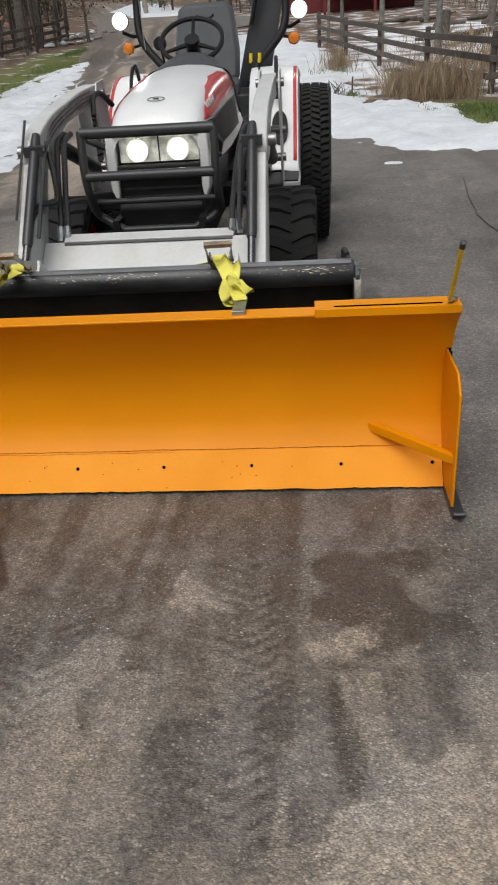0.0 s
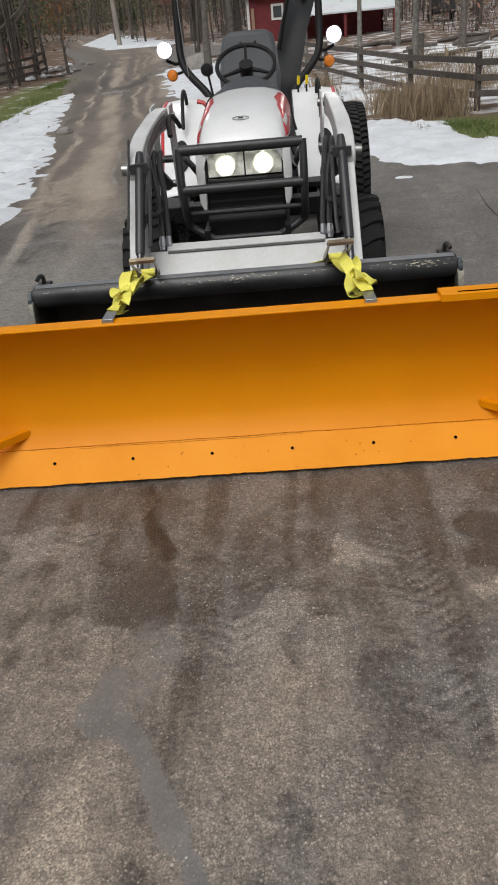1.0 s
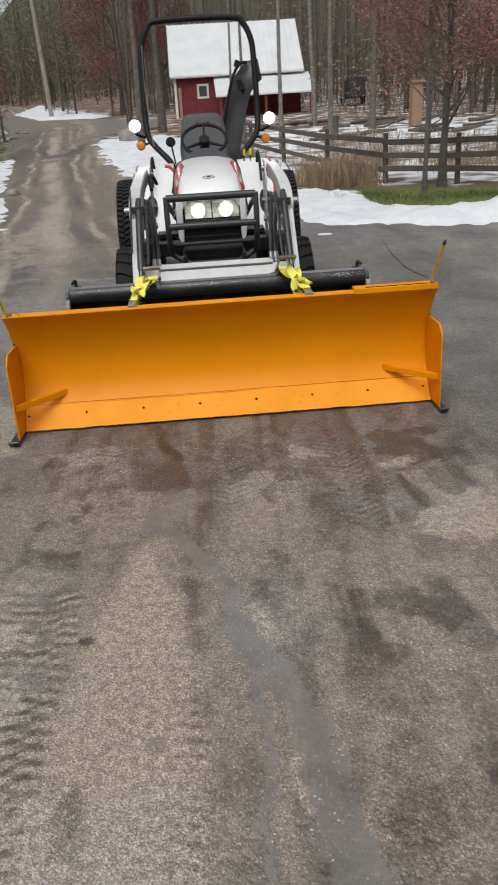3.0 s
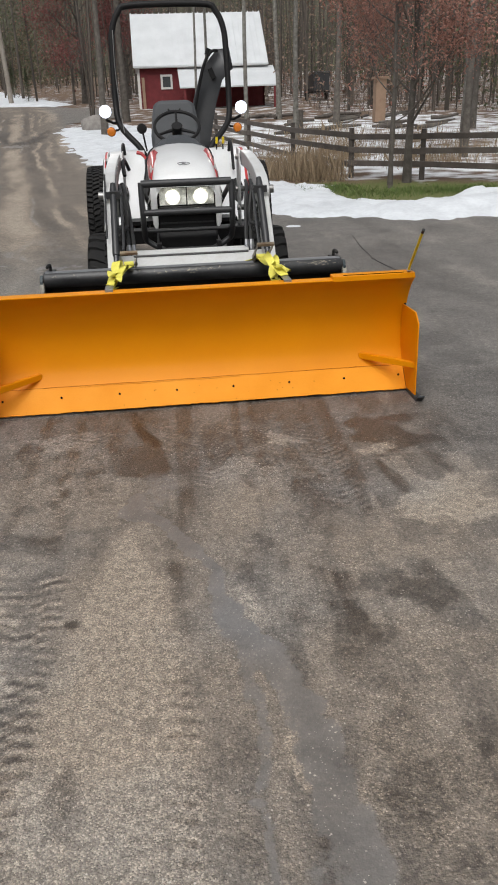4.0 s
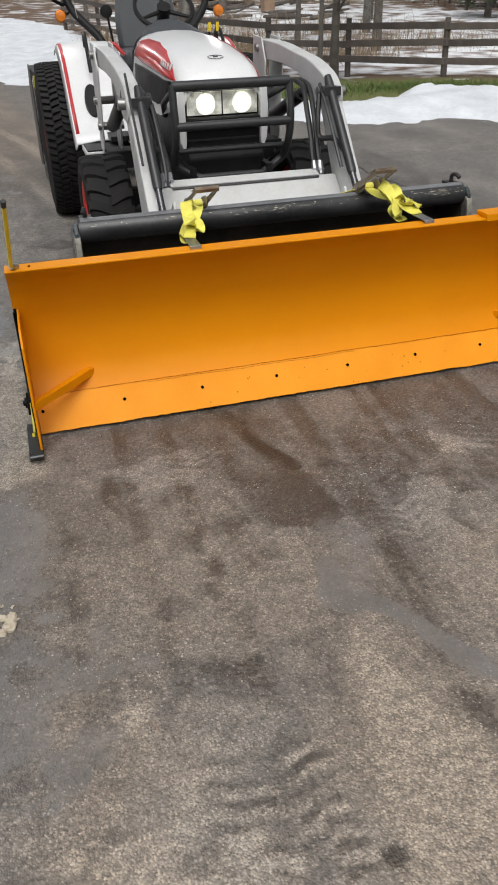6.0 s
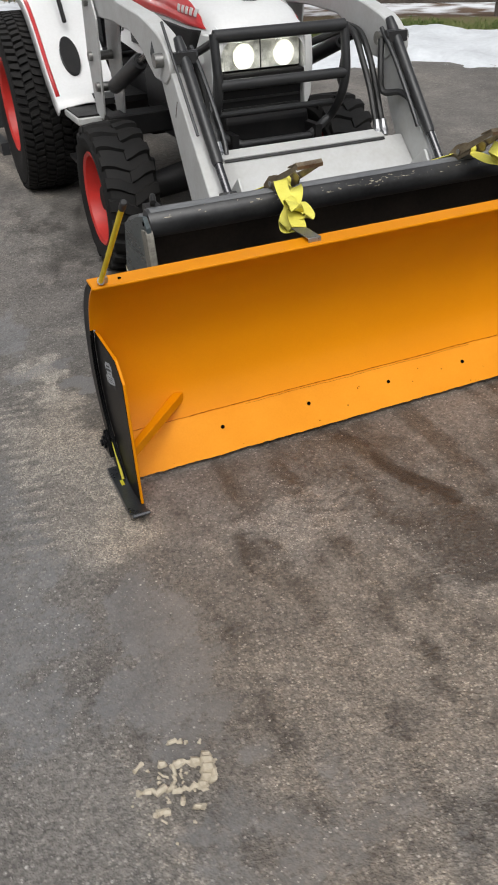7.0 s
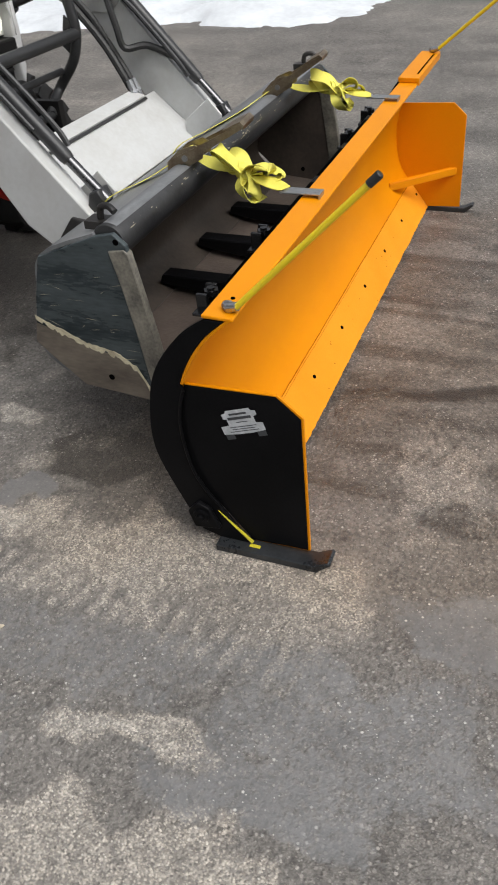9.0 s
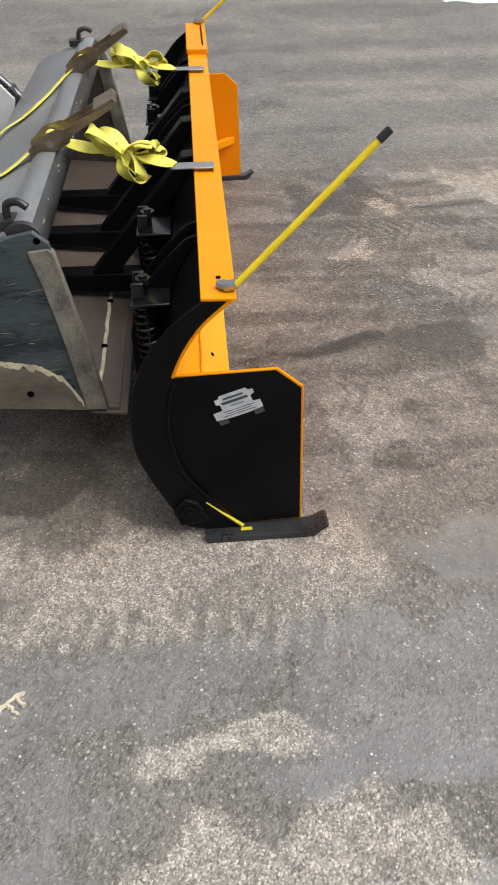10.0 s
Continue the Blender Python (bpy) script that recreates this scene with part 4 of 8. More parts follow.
def build_plow():
    plow = thing("snow_plow", "orange steel snow plow blade strapped to a loader bucket, black behind", "snow plow", (0, 0, 0))
    upper = [p for p in FACE if p[1] > 0.474]
    tip = upper + offset_line(upper, 0.006)[::-1]
    sheet = Geo().prism(FACE + offset_line(FACE, 0.006)[::-1], "x", PX0, PX1).prism(tip, "x", PX0 - 0.017, PX0).prism(tip, "x", PX1, PX1 + 0.017)
    part("moldboard", sheet, ORANGE, plow, "curved orange moldboard face")
    part("back_skin", Geo().prism(offset_line(FACE, 0.0065)[:-3] + offset_line(FACE, 0.009)[:-3][::-1], "x", PX0 + 0.004, PX1 - 0.004), BLACK_GLOSS, plow, "black painted back of the blade")
    # cutting edge with a slightly chipped lower rim
    g = Geo()
    n = 230
    d = Vector((0.087, 0.115)).normalized()
    back = Vector((d.y, -d.x)) * 0.012
    for i in range(n + 1):
        x = PX0 + 0.006 + (PX1 - PX0 - 0.012) * i / n
        low = 0.0035 * noise.noise((x * 9, 0, 1)) + 0.003 * noise.noise((x * 45, 3, 0))
        b0 = Vector((-0.0530, 0.0170)) + d * low
        t0 = Vector((0.0340, 0.1320)) + d * 0.0015 * noise.noise((x * 14, 7, 0))
        g.v += [(x, *b0), (x, *t0), (x, *(t0 + back)), (x, *(b0 + back))]
    g.f = [(i * 4 + k, i * 4 + 4 + k, i * 4 + 4 + (k + 1) % 4, i * 4 + (k + 1) % 4) for i in range(n) for k in range(4)] + [(0, 1, 2, 3), (4 * n + 3, 4 * n + 2, 4 * n + 1, 4 * n)]
    edge = part("cutting_edge", g, ORANGE_EDGE, plow, "bolt-on cutting edge, orange lightened for the light on its tilt, chipped along the bottom")
    for i in range(8):
        c = Vector(((i - 3.5) * 0.315, 0.0, 0.083)) + Vector((0, -0.0035, 0.003))
        h = Geo()
        nrm = Vector((0, -d.y, d.x))
        h.tube([c - nrm * 0.006, c + nrm * 0.0014], 0.0062, 10)
        part("bolt_hole", h, HOLE, edge)
    # scorched weld seam above the edge and scraped chips on it
    g = Geo()
    seam = [(PX0 + 0.02 + (PX1 - PX0 - 0.04) * i / 160, 0.0330, 0.1355 + 0.0025 * noise.noise((i * 0.35, 2, 0)) + 0.003 * noise.noise((i * 0.06, 9, 0))) for i in range(161)]
    g.tube(seam, [0.0008 + 0.0022 * abs(noise.noise((i * 0.5, 4, 4))) for i in range(161)], 5)
    low_seam = [(x, y - 0.004, z - 0.0065 + 0.0025 * noise.noise((x * 5, 1, 6))) for x, y, z in seam[30:95]]
    g.tube(low_seam, [0.0004 + 0.0014 * abs(noise.noise((i * 0.4, 8, 4))) for i in range(65)], 5)
    part("weld_seam", g, SEAM, plow, "thin dark weld line")
    g = Geo()
    rng = random.Random(8)
    for i in range(22):
        x = rng.choice((rng.uniform(-0.4, 0.25), rng.uniform(-1.0, 1.0)))
        t = rng.random() ** 1.6
        c = Vector((-0.053, 0.019)).lerp(Vector((0.030, 0.127)), t)
        r = rng.uniform(0.0010, 0.0034)
        p = Vector((x, c.x, c.y)) + Vector((0, -d.y, d.x)) * 0.0012
        a = rng.random() * 3
        tips = [p + r * (Vector((1, 0, 0)) * math.cos(a + k * 1.26) * rng.uniform(0.5, 1.6) + Vector((0, d.x, d.y)) * math.sin(a + k * 1.26) * rng.uniform(0.5, 1.5)) for k in range(5)]
        g.add(tips, [(0, 1, 2, 3, 4)])
    tagged(part("scrapes", g, SEAM, edge, "small dark scrapes"), kind="stuff")
    # top flange and the raised cap at one end
    part("top_flange", Geo().prism([(-0.052, 0.646), (0.018, 0.648), (0.018, 0.656), (-0.052, 0.654)], "x", PX0 - 0.016, PX1 + 0.006), ORANGE, plow, bevel=0.0025)
    cap = part("top_cap", Geo().prism([(-0.057, 0.644), (-0.057, 0.672), (0.022, 0.674), (0.022, 0.657), (-0.0525, 0.655), (-0.0525, 0.644)], "x", 0.705, PX1 + 0.010), ORANGE, plow, "raised orange cap plate", bevel=0.002)
    part("slot", Geo().box((0.93, -0.040, 0.6735), (0.33, 0.005, 0.0035)), HOLE, cap, "narrow dark slot")
    part("hole", Geo().tube([(-1.06, -0.02, 0.652), (-1.06, -0.02, 0.6572)], 0.005, 10), HOLE, plow)
    curve_low = [p for p in FACE if p[1] < 0.472]
    wing = [(-0.134, 0.476), (-0.190, 0.426), (-0.196, 0.026), (-0.05, 0.020)] + curve_low + [(0.085, 0.471)]
    small = [(y * 0.985 + 0.0022, (z - 0.25) * 0.985 + 0.25) for y, z in wing]
    outer = [(p.x, p.y) for p in smooth_path([(0.014, 0.646, 0), (0.076, 0.6, 0), (0.145, 0.51, 0), (0.177, 0.409, 0), (0.184, 0.275, 0), (0.134, 0.133, 0), (0.088, 0.037, 0)], 5)]
    rib = [p for p in offset_line(FACE, 0.007)[:-2] if p[1] > 0.474][::-1] + [p for p in offset_line(FACE, -0.0015) if p[1] <= 0.472][::-1] + [(-0.045, 0.012), (0.02, 0.012), (0.088, 0.034)] + outer[::-1]
    for side, x in ((-1, PX0), (1, PX1)):
        plate = part("end_plate", Geo().prism(wing, "x", x - 0.004, x + 0.004), ORANGE, plow, "orange end plate, black on its outer side", bevel=0.0015)
        part("outer_face", Geo().prism(small, "x", x + side * 0.0042, x + side * 0.0056), BLACK_GLOSS, plate, "black painted outer face")
        part("side_rib", Geo().prism(rib, "x", x + side * 0.006, x + side * 0.016), BLACK_GLOSS, plow, "black curved side rib", bevel=0.002)
        part("weld_bead", Geo().tube([(x + side * 0.016, y - 0.004, z) for y, z in FACE if z < 0.47], 0.004, 6), BLACK_GLOSS, plow)
        # skid shoe with an upturned tip
        shoe = [(0.040, 0.0), (0.040, 0.020), (-0.215, 0.020), (-0.252, 0.041), (-0.259, 0.034), (-0.222, 0.0)]
        x0, x1 = (x - 0.047, x + 0.006) if side < 0 else (x - 0.006, x + 0.035)
        sk = part("skid_shoe", Geo().prism(shoe, "x", x0, x1), SHOE, plow, "dark steel skid shoe with a turned-up tip", bevel=0.002)
        part("yellow_smear", Geo().tube([(x + side * 0.0175, 0.036, 0.112), (x + side * 0.0175, 0.0, 0.075), (x + side * 0.0175, -0.05, 0.026)], [0.001, 0.003, 0.005], 6), YELLOW_PAINT, sk, "yellow paint smear")
        part("yellow_smear", Geo().box((x + side * 0.024, -0.058, 0.0205), (0.010, 0.028, 0.0012)), YELLOW_PAINT, sk)
        # pivot lug
        lug = part("pivot_lug", Geo().prism([(0.03, 0.06), (0.10, 0.05), (0.115, 0.10), (0.085, 0.135), (0.055, 0.12)], "x", x + side * 0.016, x + side * 0.030), BLACK_GLOSS, plow, bevel=0.003)
        part("pin", Geo().tube([(x, 0.078, 0.093), (x + side * 0.038, 0.078, 0.093)], 0.021, 16).tube([(x, 0.078, 0.093), (x + side * 0.045, 0.078, 0.093)], 0.011, 12), BLACK_GLOSS, lug)
        # diagonal brace between blade and end plate
        xm, xe = (0.885, PX1 - 0.004) if side > 0 else (-0.885, PX0 + 0.004)
        a, b = Vector((xm, 0.075, 0.195)), Vector((xe, -0.150, 0.195))
        q = [(a.x, a.y), (b.x, b.y - 0.02), (b.x, b.y + 0.012), (a.x + side * 0.03, a.y + 0.012)]
        part("brace", Geo().prism(q, "z", 0.172, 0.204), ORANGE, plow, bevel=0.002)
        # leaning marker pole
        base = Vector((x + (0.008 if side < 0 else -0.025), -0.040, 0.657 if side < 0 else 0.678))
        top = Vector((-1.098, -0.332, 0.945)) if side < 0 else Vector((1.082, -0.355, 0.938))
        way = (top - base).normalized()
        marker = part("marker_pole", Geo().tube([base + way * 0.015, top - way * 0.02], 0.0068, 12), POLE_YELLOW, plow, "leaning yellow fibreglass marker pole")
        part("end_cap", Geo().tube([top - way * 0.028, top - way * 0.002, top], [0.0082, 0.0082, 0.006], 12), HOSE, marker, "black rubber cap")
        part("clip", Geo().tube([base + Vector((0.02, 0.02, 0.004)), base + Vector((0.006, 0.006, 0.006)), base + way * 0.02], [0.010, 0.012, 0.0095], 10).tube([base + Vector((0.014, 0.012, -0.002)), base + Vector((0.014, 0.012, 0.013))], 0.011, 6), ZINC, marker, "zinc clip and bolt")
    # worn sticker on the outer face, its writing too small to read
    m = Matrix.Translation((PX0 - 0.0062, -0.045, 0.390)) @ Matrix.Rotation(radians(-19), 4, "X")
    outline = [(-0.046, 0.016), (-0.046, 0.027), (-0.036, 0.028), (-0.032, 0.035), (0.028, 0.035), (0.032, 0.028), (0.042, 0.027), (0.042, 0.014), (0.034, 0.012), (0.034, -0.004), (0.056, -0.006), (0.056, -0.027), (0.02, -0.030), (-0.02, -0.030), (-0.052, -0.027), (-0.052, -0.006), (-0.036, -0.004), (-0.036, 0.012)]
    sticker = part("sticker", Geo().add([m @ Vector((0, y, z)) for y, z in outline], [tuple(range(18))]), STICKER, plow, "worn pale grey sticker with unreadable print", smooth=0)
    for y, z, w, h in ((0, 0.024, 0.045, 0.005), (0, 0.013, 0.060, 0.007), (-0.002, 0.002, 0.03, 0.002), (0.0, -0.010, 0.07, 0.002), (0.0, -0.016, 0.06, 0.002), (0.0, -0.022, 0.075, 0.002), (0.042, -0.035, 0.022, 0.013), (-0.040, -0.035, 0.022, 0.013)):
        part("print_bar", Geo().add([m @ Vector((-0.0006, y + a * w / 2, z + b * h / 2)) for a, b in ((-1, -1), (1, -1), (1, 1), (-1, 1))], [(0, 1, 2, 3)]), STICKER_INK, sticker, smooth=0)
    # black frame behind the blade: ribs, cross beam, tongues that reach into the bucket, trip springs
    back_rib = offset_line(FACE, 0.010)[:-5]
    for x in (-0.78, -0.30, 0.22, 0.72):
        shape = back_rib + [(0.045, 0.612), (0.10, 0.56), (0.175, 0.47), (0.20, 0.36), (0.19, 0.22), (0.12, 0.10)]
        part("back_rib", Geo().prism(shape, "x", x - 0.006, x + 0.006), BLACK_GLOSS, plow, bevel=0.002)
        part("back_rib", Geo().prism(shape, "x", x + 0.07, x + 0.082), BLACK_GLOSS, plow, bevel=0.002)
    part("cross_beam", Geo().box((0.0, 0.178, 0.235), (1.44, 0.06, 0.075)), BLACK_GLOSS, plow, bevel=0.004)
    for x in (-0.28, 0.025, 0.335):
        part("tongue", Geo().prism([(0.19, 0.225), (0.19, 0.285), (0.34, 0.290), (0.575, 0.292), (0.585, 0.262), (0.34, 0.228)], "x", x - 0.032, x + 0.032), BLACK_GLOSS, plow, "flat black fork arm lying in the bucket", bevel=0.004)
        part("strut", Geo().prism([(0.350, 0.285), (0.270, 0.285), (0.020, 0.590), (0.012, 0.635), (0.050, 0.632)], "x", x - 0.030, x + 0.030), BLACK_GLOSS, plow, "slanting black strut up to the blade", bevel=0.004)
    for x in (-0.81, -0.43, 0.50, 0.80):
        spring = part("trip_spring", Geo().tube([(x + 0.026 * math.cos(a), 0.152 + 0.026 * math.sin(a), 0.315 + 0.16 * a / (2 * math.pi * 8)) for a in np.linspace(0, 2 * math.pi * 8, 150)], 0.0055, 8), SPRING, plow, "black coil trip spring")
        part("spring_cup", Geo().box((x, 0.138, 0.487), (0.11, 0.095, 0.008)).box((x - 0.03, 0.165, 0.512), (0.010, 0.03, 0.045)).box((x + 0.03, 0.165, 0.512), (0.010, 0.03, 0.045)), SPRING, spring, bevel=0.002)
        part("spring_seat", Geo().box((x, 0.152, 0.300), (0.09, 0.075, 0.022)), BLACK_GLOSS, spring, bevel=0.004)
        part("spring_bolt", Geo().tube([(x, 0.152, 0.27), (x, 0.152, 0.540)], 0.010, 10).tube([(x, 0.152, 0.520), (x, 0.152, 0.534)], 0.020, 6), SPRING, spring)
    return plow


build_plow()


# ---- loader bucket ----
def build_bucket():
    bucket = thing("loader_bucket", "worn black loader bucket with a round pipe lip and rusty floor", "loader bucket", (0, 0, 0))
    W = 0.862
    side = [(0.341, 0.655), (0.372, 0.684), (0.43, 0.672), (0.61, 0.602), (0.648, 0.482), (0.683, 0.345), (0.55, 0.222), (0.285, 0.196), (0.305, 0.40), (0.316, 0.476)]
    shell = [(0.43, 0.668), (0.60, 0.60), (0.636, 0.48), (0.668, 0.35), (0.64, 0.285), (0.545, 0.232)]
    shell = [(p.x, p.y) for p in smooth_path([(y, z, 0) for y, z in shell], 4)]
    part("back_shell", Geo().prism(shell + offset_line(shell, -0.010)[::-1], "x", -W, W), BUCKET_BACK, bucket, "grey scuffed bucket back")
    inner = offset_line(shell, 0.0006)
    part("inner_skin", Geo().prism(inner + offset_line(shell, 0.0030)[::-1], "x", -W + 0.009, W - 0.009), BUCKET_INSIDE, bucket, "dark brown rusty inner face")
    part("floor_plate", Geo().prism([(0.245, 0.190), (0.548, 0.222), (0.548, 0.232), (0.30, 0.206), (0.245, 0.196)], "x", -W, W), RUST, bucket, "brown rusty bucket floor", bevel=0.001)
    lip = part("bottom_lip", Geo().prism([(0.225, 0.186), (0.315, 0.195), (0.315, 0.189), (0.228, 0.176)], "x", -W - 0.008, W + 0.008), RUST, bucket, "worn bare steel lip", bevel=0.001)
    rub = [(-W + 0.04 + 0.56 * i / 14, 0.300 + 0.004 * (i / 14) ** 2 + 0.004 * noise.noise((i * 0.8, 3, 3)), 0.2075) for i in range(15)]
    part("rub_mark", Geo().ribbon([Vector(p) for p in rub], (0, 1, 0.1), 0.010, 0.002), CREAM_WEAR, lip, "pale rubbed line")
    for i in range(6):
        x = -0.585 + 0.255 * i
        part("lip_hole", Geo().tube([(x, 0.303, 0.188), (x, 0.302, 0.2105)], 0.009, 10), HOLE, lip)
    part("lip_pipe", Geo().tube([(-W + 0.012, 0.398, 0.652), (-W + 0.02, 0.398, 0.652), (W - 0.02, 0.398, 0.652), (W - 0.012, 0.398, 0.652)], [0.044, 0.047, 0.047, 0.044], 28), PIPE_BLACK, bucket, "scuffed black round top pipe")
    # paler top strip: rubbed metal with the sky's shine painted into its grey
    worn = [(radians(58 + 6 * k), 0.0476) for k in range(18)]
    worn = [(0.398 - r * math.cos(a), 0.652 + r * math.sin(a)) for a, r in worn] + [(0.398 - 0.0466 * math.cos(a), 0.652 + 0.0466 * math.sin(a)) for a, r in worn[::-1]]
    part("rubbed_sheen_top", Geo().prism(worn, "x", -W + 0.022, W - 0.022), BUCKET_BACK, bucket, "grey rubbed top of the pipe with the sky's shine painted in", smooth=60)
    rng = random.Random(3)
    g = Geo()
    for i in range(150):
        x = rng.choice((rng.gauss(-0.02, 0.09), rng.gauss(0.72, 0.06), rng.uniform(-0.8, 0.8)))
        a = rng.gauss(0.55, 0.16)
        c = Vector((x, 0.398 - 0.0472 * math.cos(a), 0.652 + 0.0472 * math.sin(a)))
        tang = Vector((0, math.sin(a), math.cos(a)))
        w, h = rng.uniform(0.001, 0.008) * rng.choice((0.5, 1, 1, 2)), rng.uniform(0.0003, 0.0013)
        g.add([c + Vector((w * math.cos(t) * rng.uniform(0.6, 1.2), 0, 0)) + tang * h * math.sin(t) for t in (0, 1, 2.1, 3.1, 4.2, 5.2)], [(0, 1, 2, 3, 4, 5)])
    tagged(part("scuff_marks", g, CREAM_WEAR, bucket, "pale scraped marks on the pipe", smooth=0), kind="stuff")
    for s in (-1, 1):
        x = s * W
        plate = part("side_plate", Geo().prism(side, "x", x - 0.008, x + 0.008), BUCKET_SIDE, bucket, "scratched dark grey side plate", bevel=0.002)
        part("inner_face", Geo().prism([(y * 0.985 + 0.006, z * 0.985 + 0.006) for y, z in side], "x", x - s * 0.0084, x - s * 0.0096), BUCKET_INSIDE, plate, "dark brown inner face")
        part("edge_bar", Geo().prism([(0.312, 0.50), (0.334, 0.634), (0.345, 0.646), (0.390, 0.640), (0.372, 0.55), (0.352, 0.42), (0.326, 0.205), (0.272, 0.200), (0.296, 0.40)], "x", x - 0.013, x + 0.013), EDGE_BAR, plate, "worn dark steel front edge bar", bevel=0.003)
        band = [(0.667, 0.405), (0.683, 0.345), (0.64, 0.302), (0.55, 0.222), (0.30, 0.199), (0.325, 0.225), (0.371, 0.296), (0.432, 0.333), (0.51, 0.348), (0.60, 0.385)]
        part("scraped_band", Geo().prism(band, "x", x + s * 0.0083, x + s * 0.0095), BAND, plate, "rubbed bare metal along the bottom")
        rag = []
        for i in range(61):
            y = 0.332 + 0.333 * i / 60
            z = float(np.interp(y, [0.332, 0.371, 0.432, 0.51, 0.60, 0.665], [0.235, 0.313, 0.350, 0.365, 0.402, 0.432]))
            rag.append((y, z - 0.003 + 0.007 * noise.noise((y * 30, s, 0)) + 0.006 * noise.noise((y * 150, s, 2))))
        low = [(y, z - 0.016 - 0.018 * noise.noise((y * 60, s, 5)) - 0.010 * noise.noise((y * 170, s, 8))) for y, z in rag[::-1]]
        part("cream_streak", Geo().prism(rag + low, "x", x + s * 0.0097, x + s * 0.0105), CREAM_WEAR, plate, "cream scraped streak")
        sc = Geo()
        srng = random.Random(40 + s)
        for i in range(26):
            cy, cz = srng.uniform(0.36, 0.62), srng.uniform(0.30, 0.60)
            if cz > 0.70 - 0.35 * (cy - 0.35) or cz < 0.27 + 0.30 * max(0, cy - 0.45):
                continue
            ang, ln, wd = srng.gauss(-0.25, 0.35), srng.uniform(0.008, 0.07), srng.uniform(0.0002, 0.0006)
            u, v = Vector((0, math.cos(ang), math.sin(ang))), Vector((0, -math.sin(ang), math.cos(ang)))
            c = Vector((x + s * 0.0088, cy, cz))
            sc.add([c - u * ln / 2, c + v * wd, c + u * ln / 2, c - v * wd], [(0, 1, 2, 3)])
        tagged(part("scratches", sc, CREAM_WEAR, plate, "fine pale scratches", smooth=0), kind="stuff")
        part("side_hole", Geo().tube([(x - 0.012, 0.457, 0.262), (x + s * 0.0115, 0.457, 0.262)], 0.009, 10), HOLE, plate)
        part("side_hole", Geo().tube([(x, 0.365, 0.664), (x + s * 0.0095, 0.365, 0.664)], 0.008, 10), HOLE, plate)
        hook = smooth_path([(s * 0.815, 0.43, 0.69), (s * 0.815, 0.425, 0.725), (s * 0.82, 0.400, 0.733), (s * 0.826, 0.380, 0.722)], 5)
        part("chain_hook", Geo().tube(hook, 0.009, 10).box((s * 0.815, 0.435, 0.688), (0.05, 0.06, 0.02)), BUCKET_BLACK, bucket)
        for xs in (0.42, 0.56):
            part("mount_ear", Geo().prism([(0.628, 0.57), (0.70, 0.58), (0.75, 0.52), (0.76, 0.40), (0.684, 0.36), (0.66, 0.44), (0.645, 0.5)], "x", s * xs - 0.008, s * xs + 0.008), BUCKET_BLACK, bucket, bevel=0.003)
    return bucket


build_bucket()


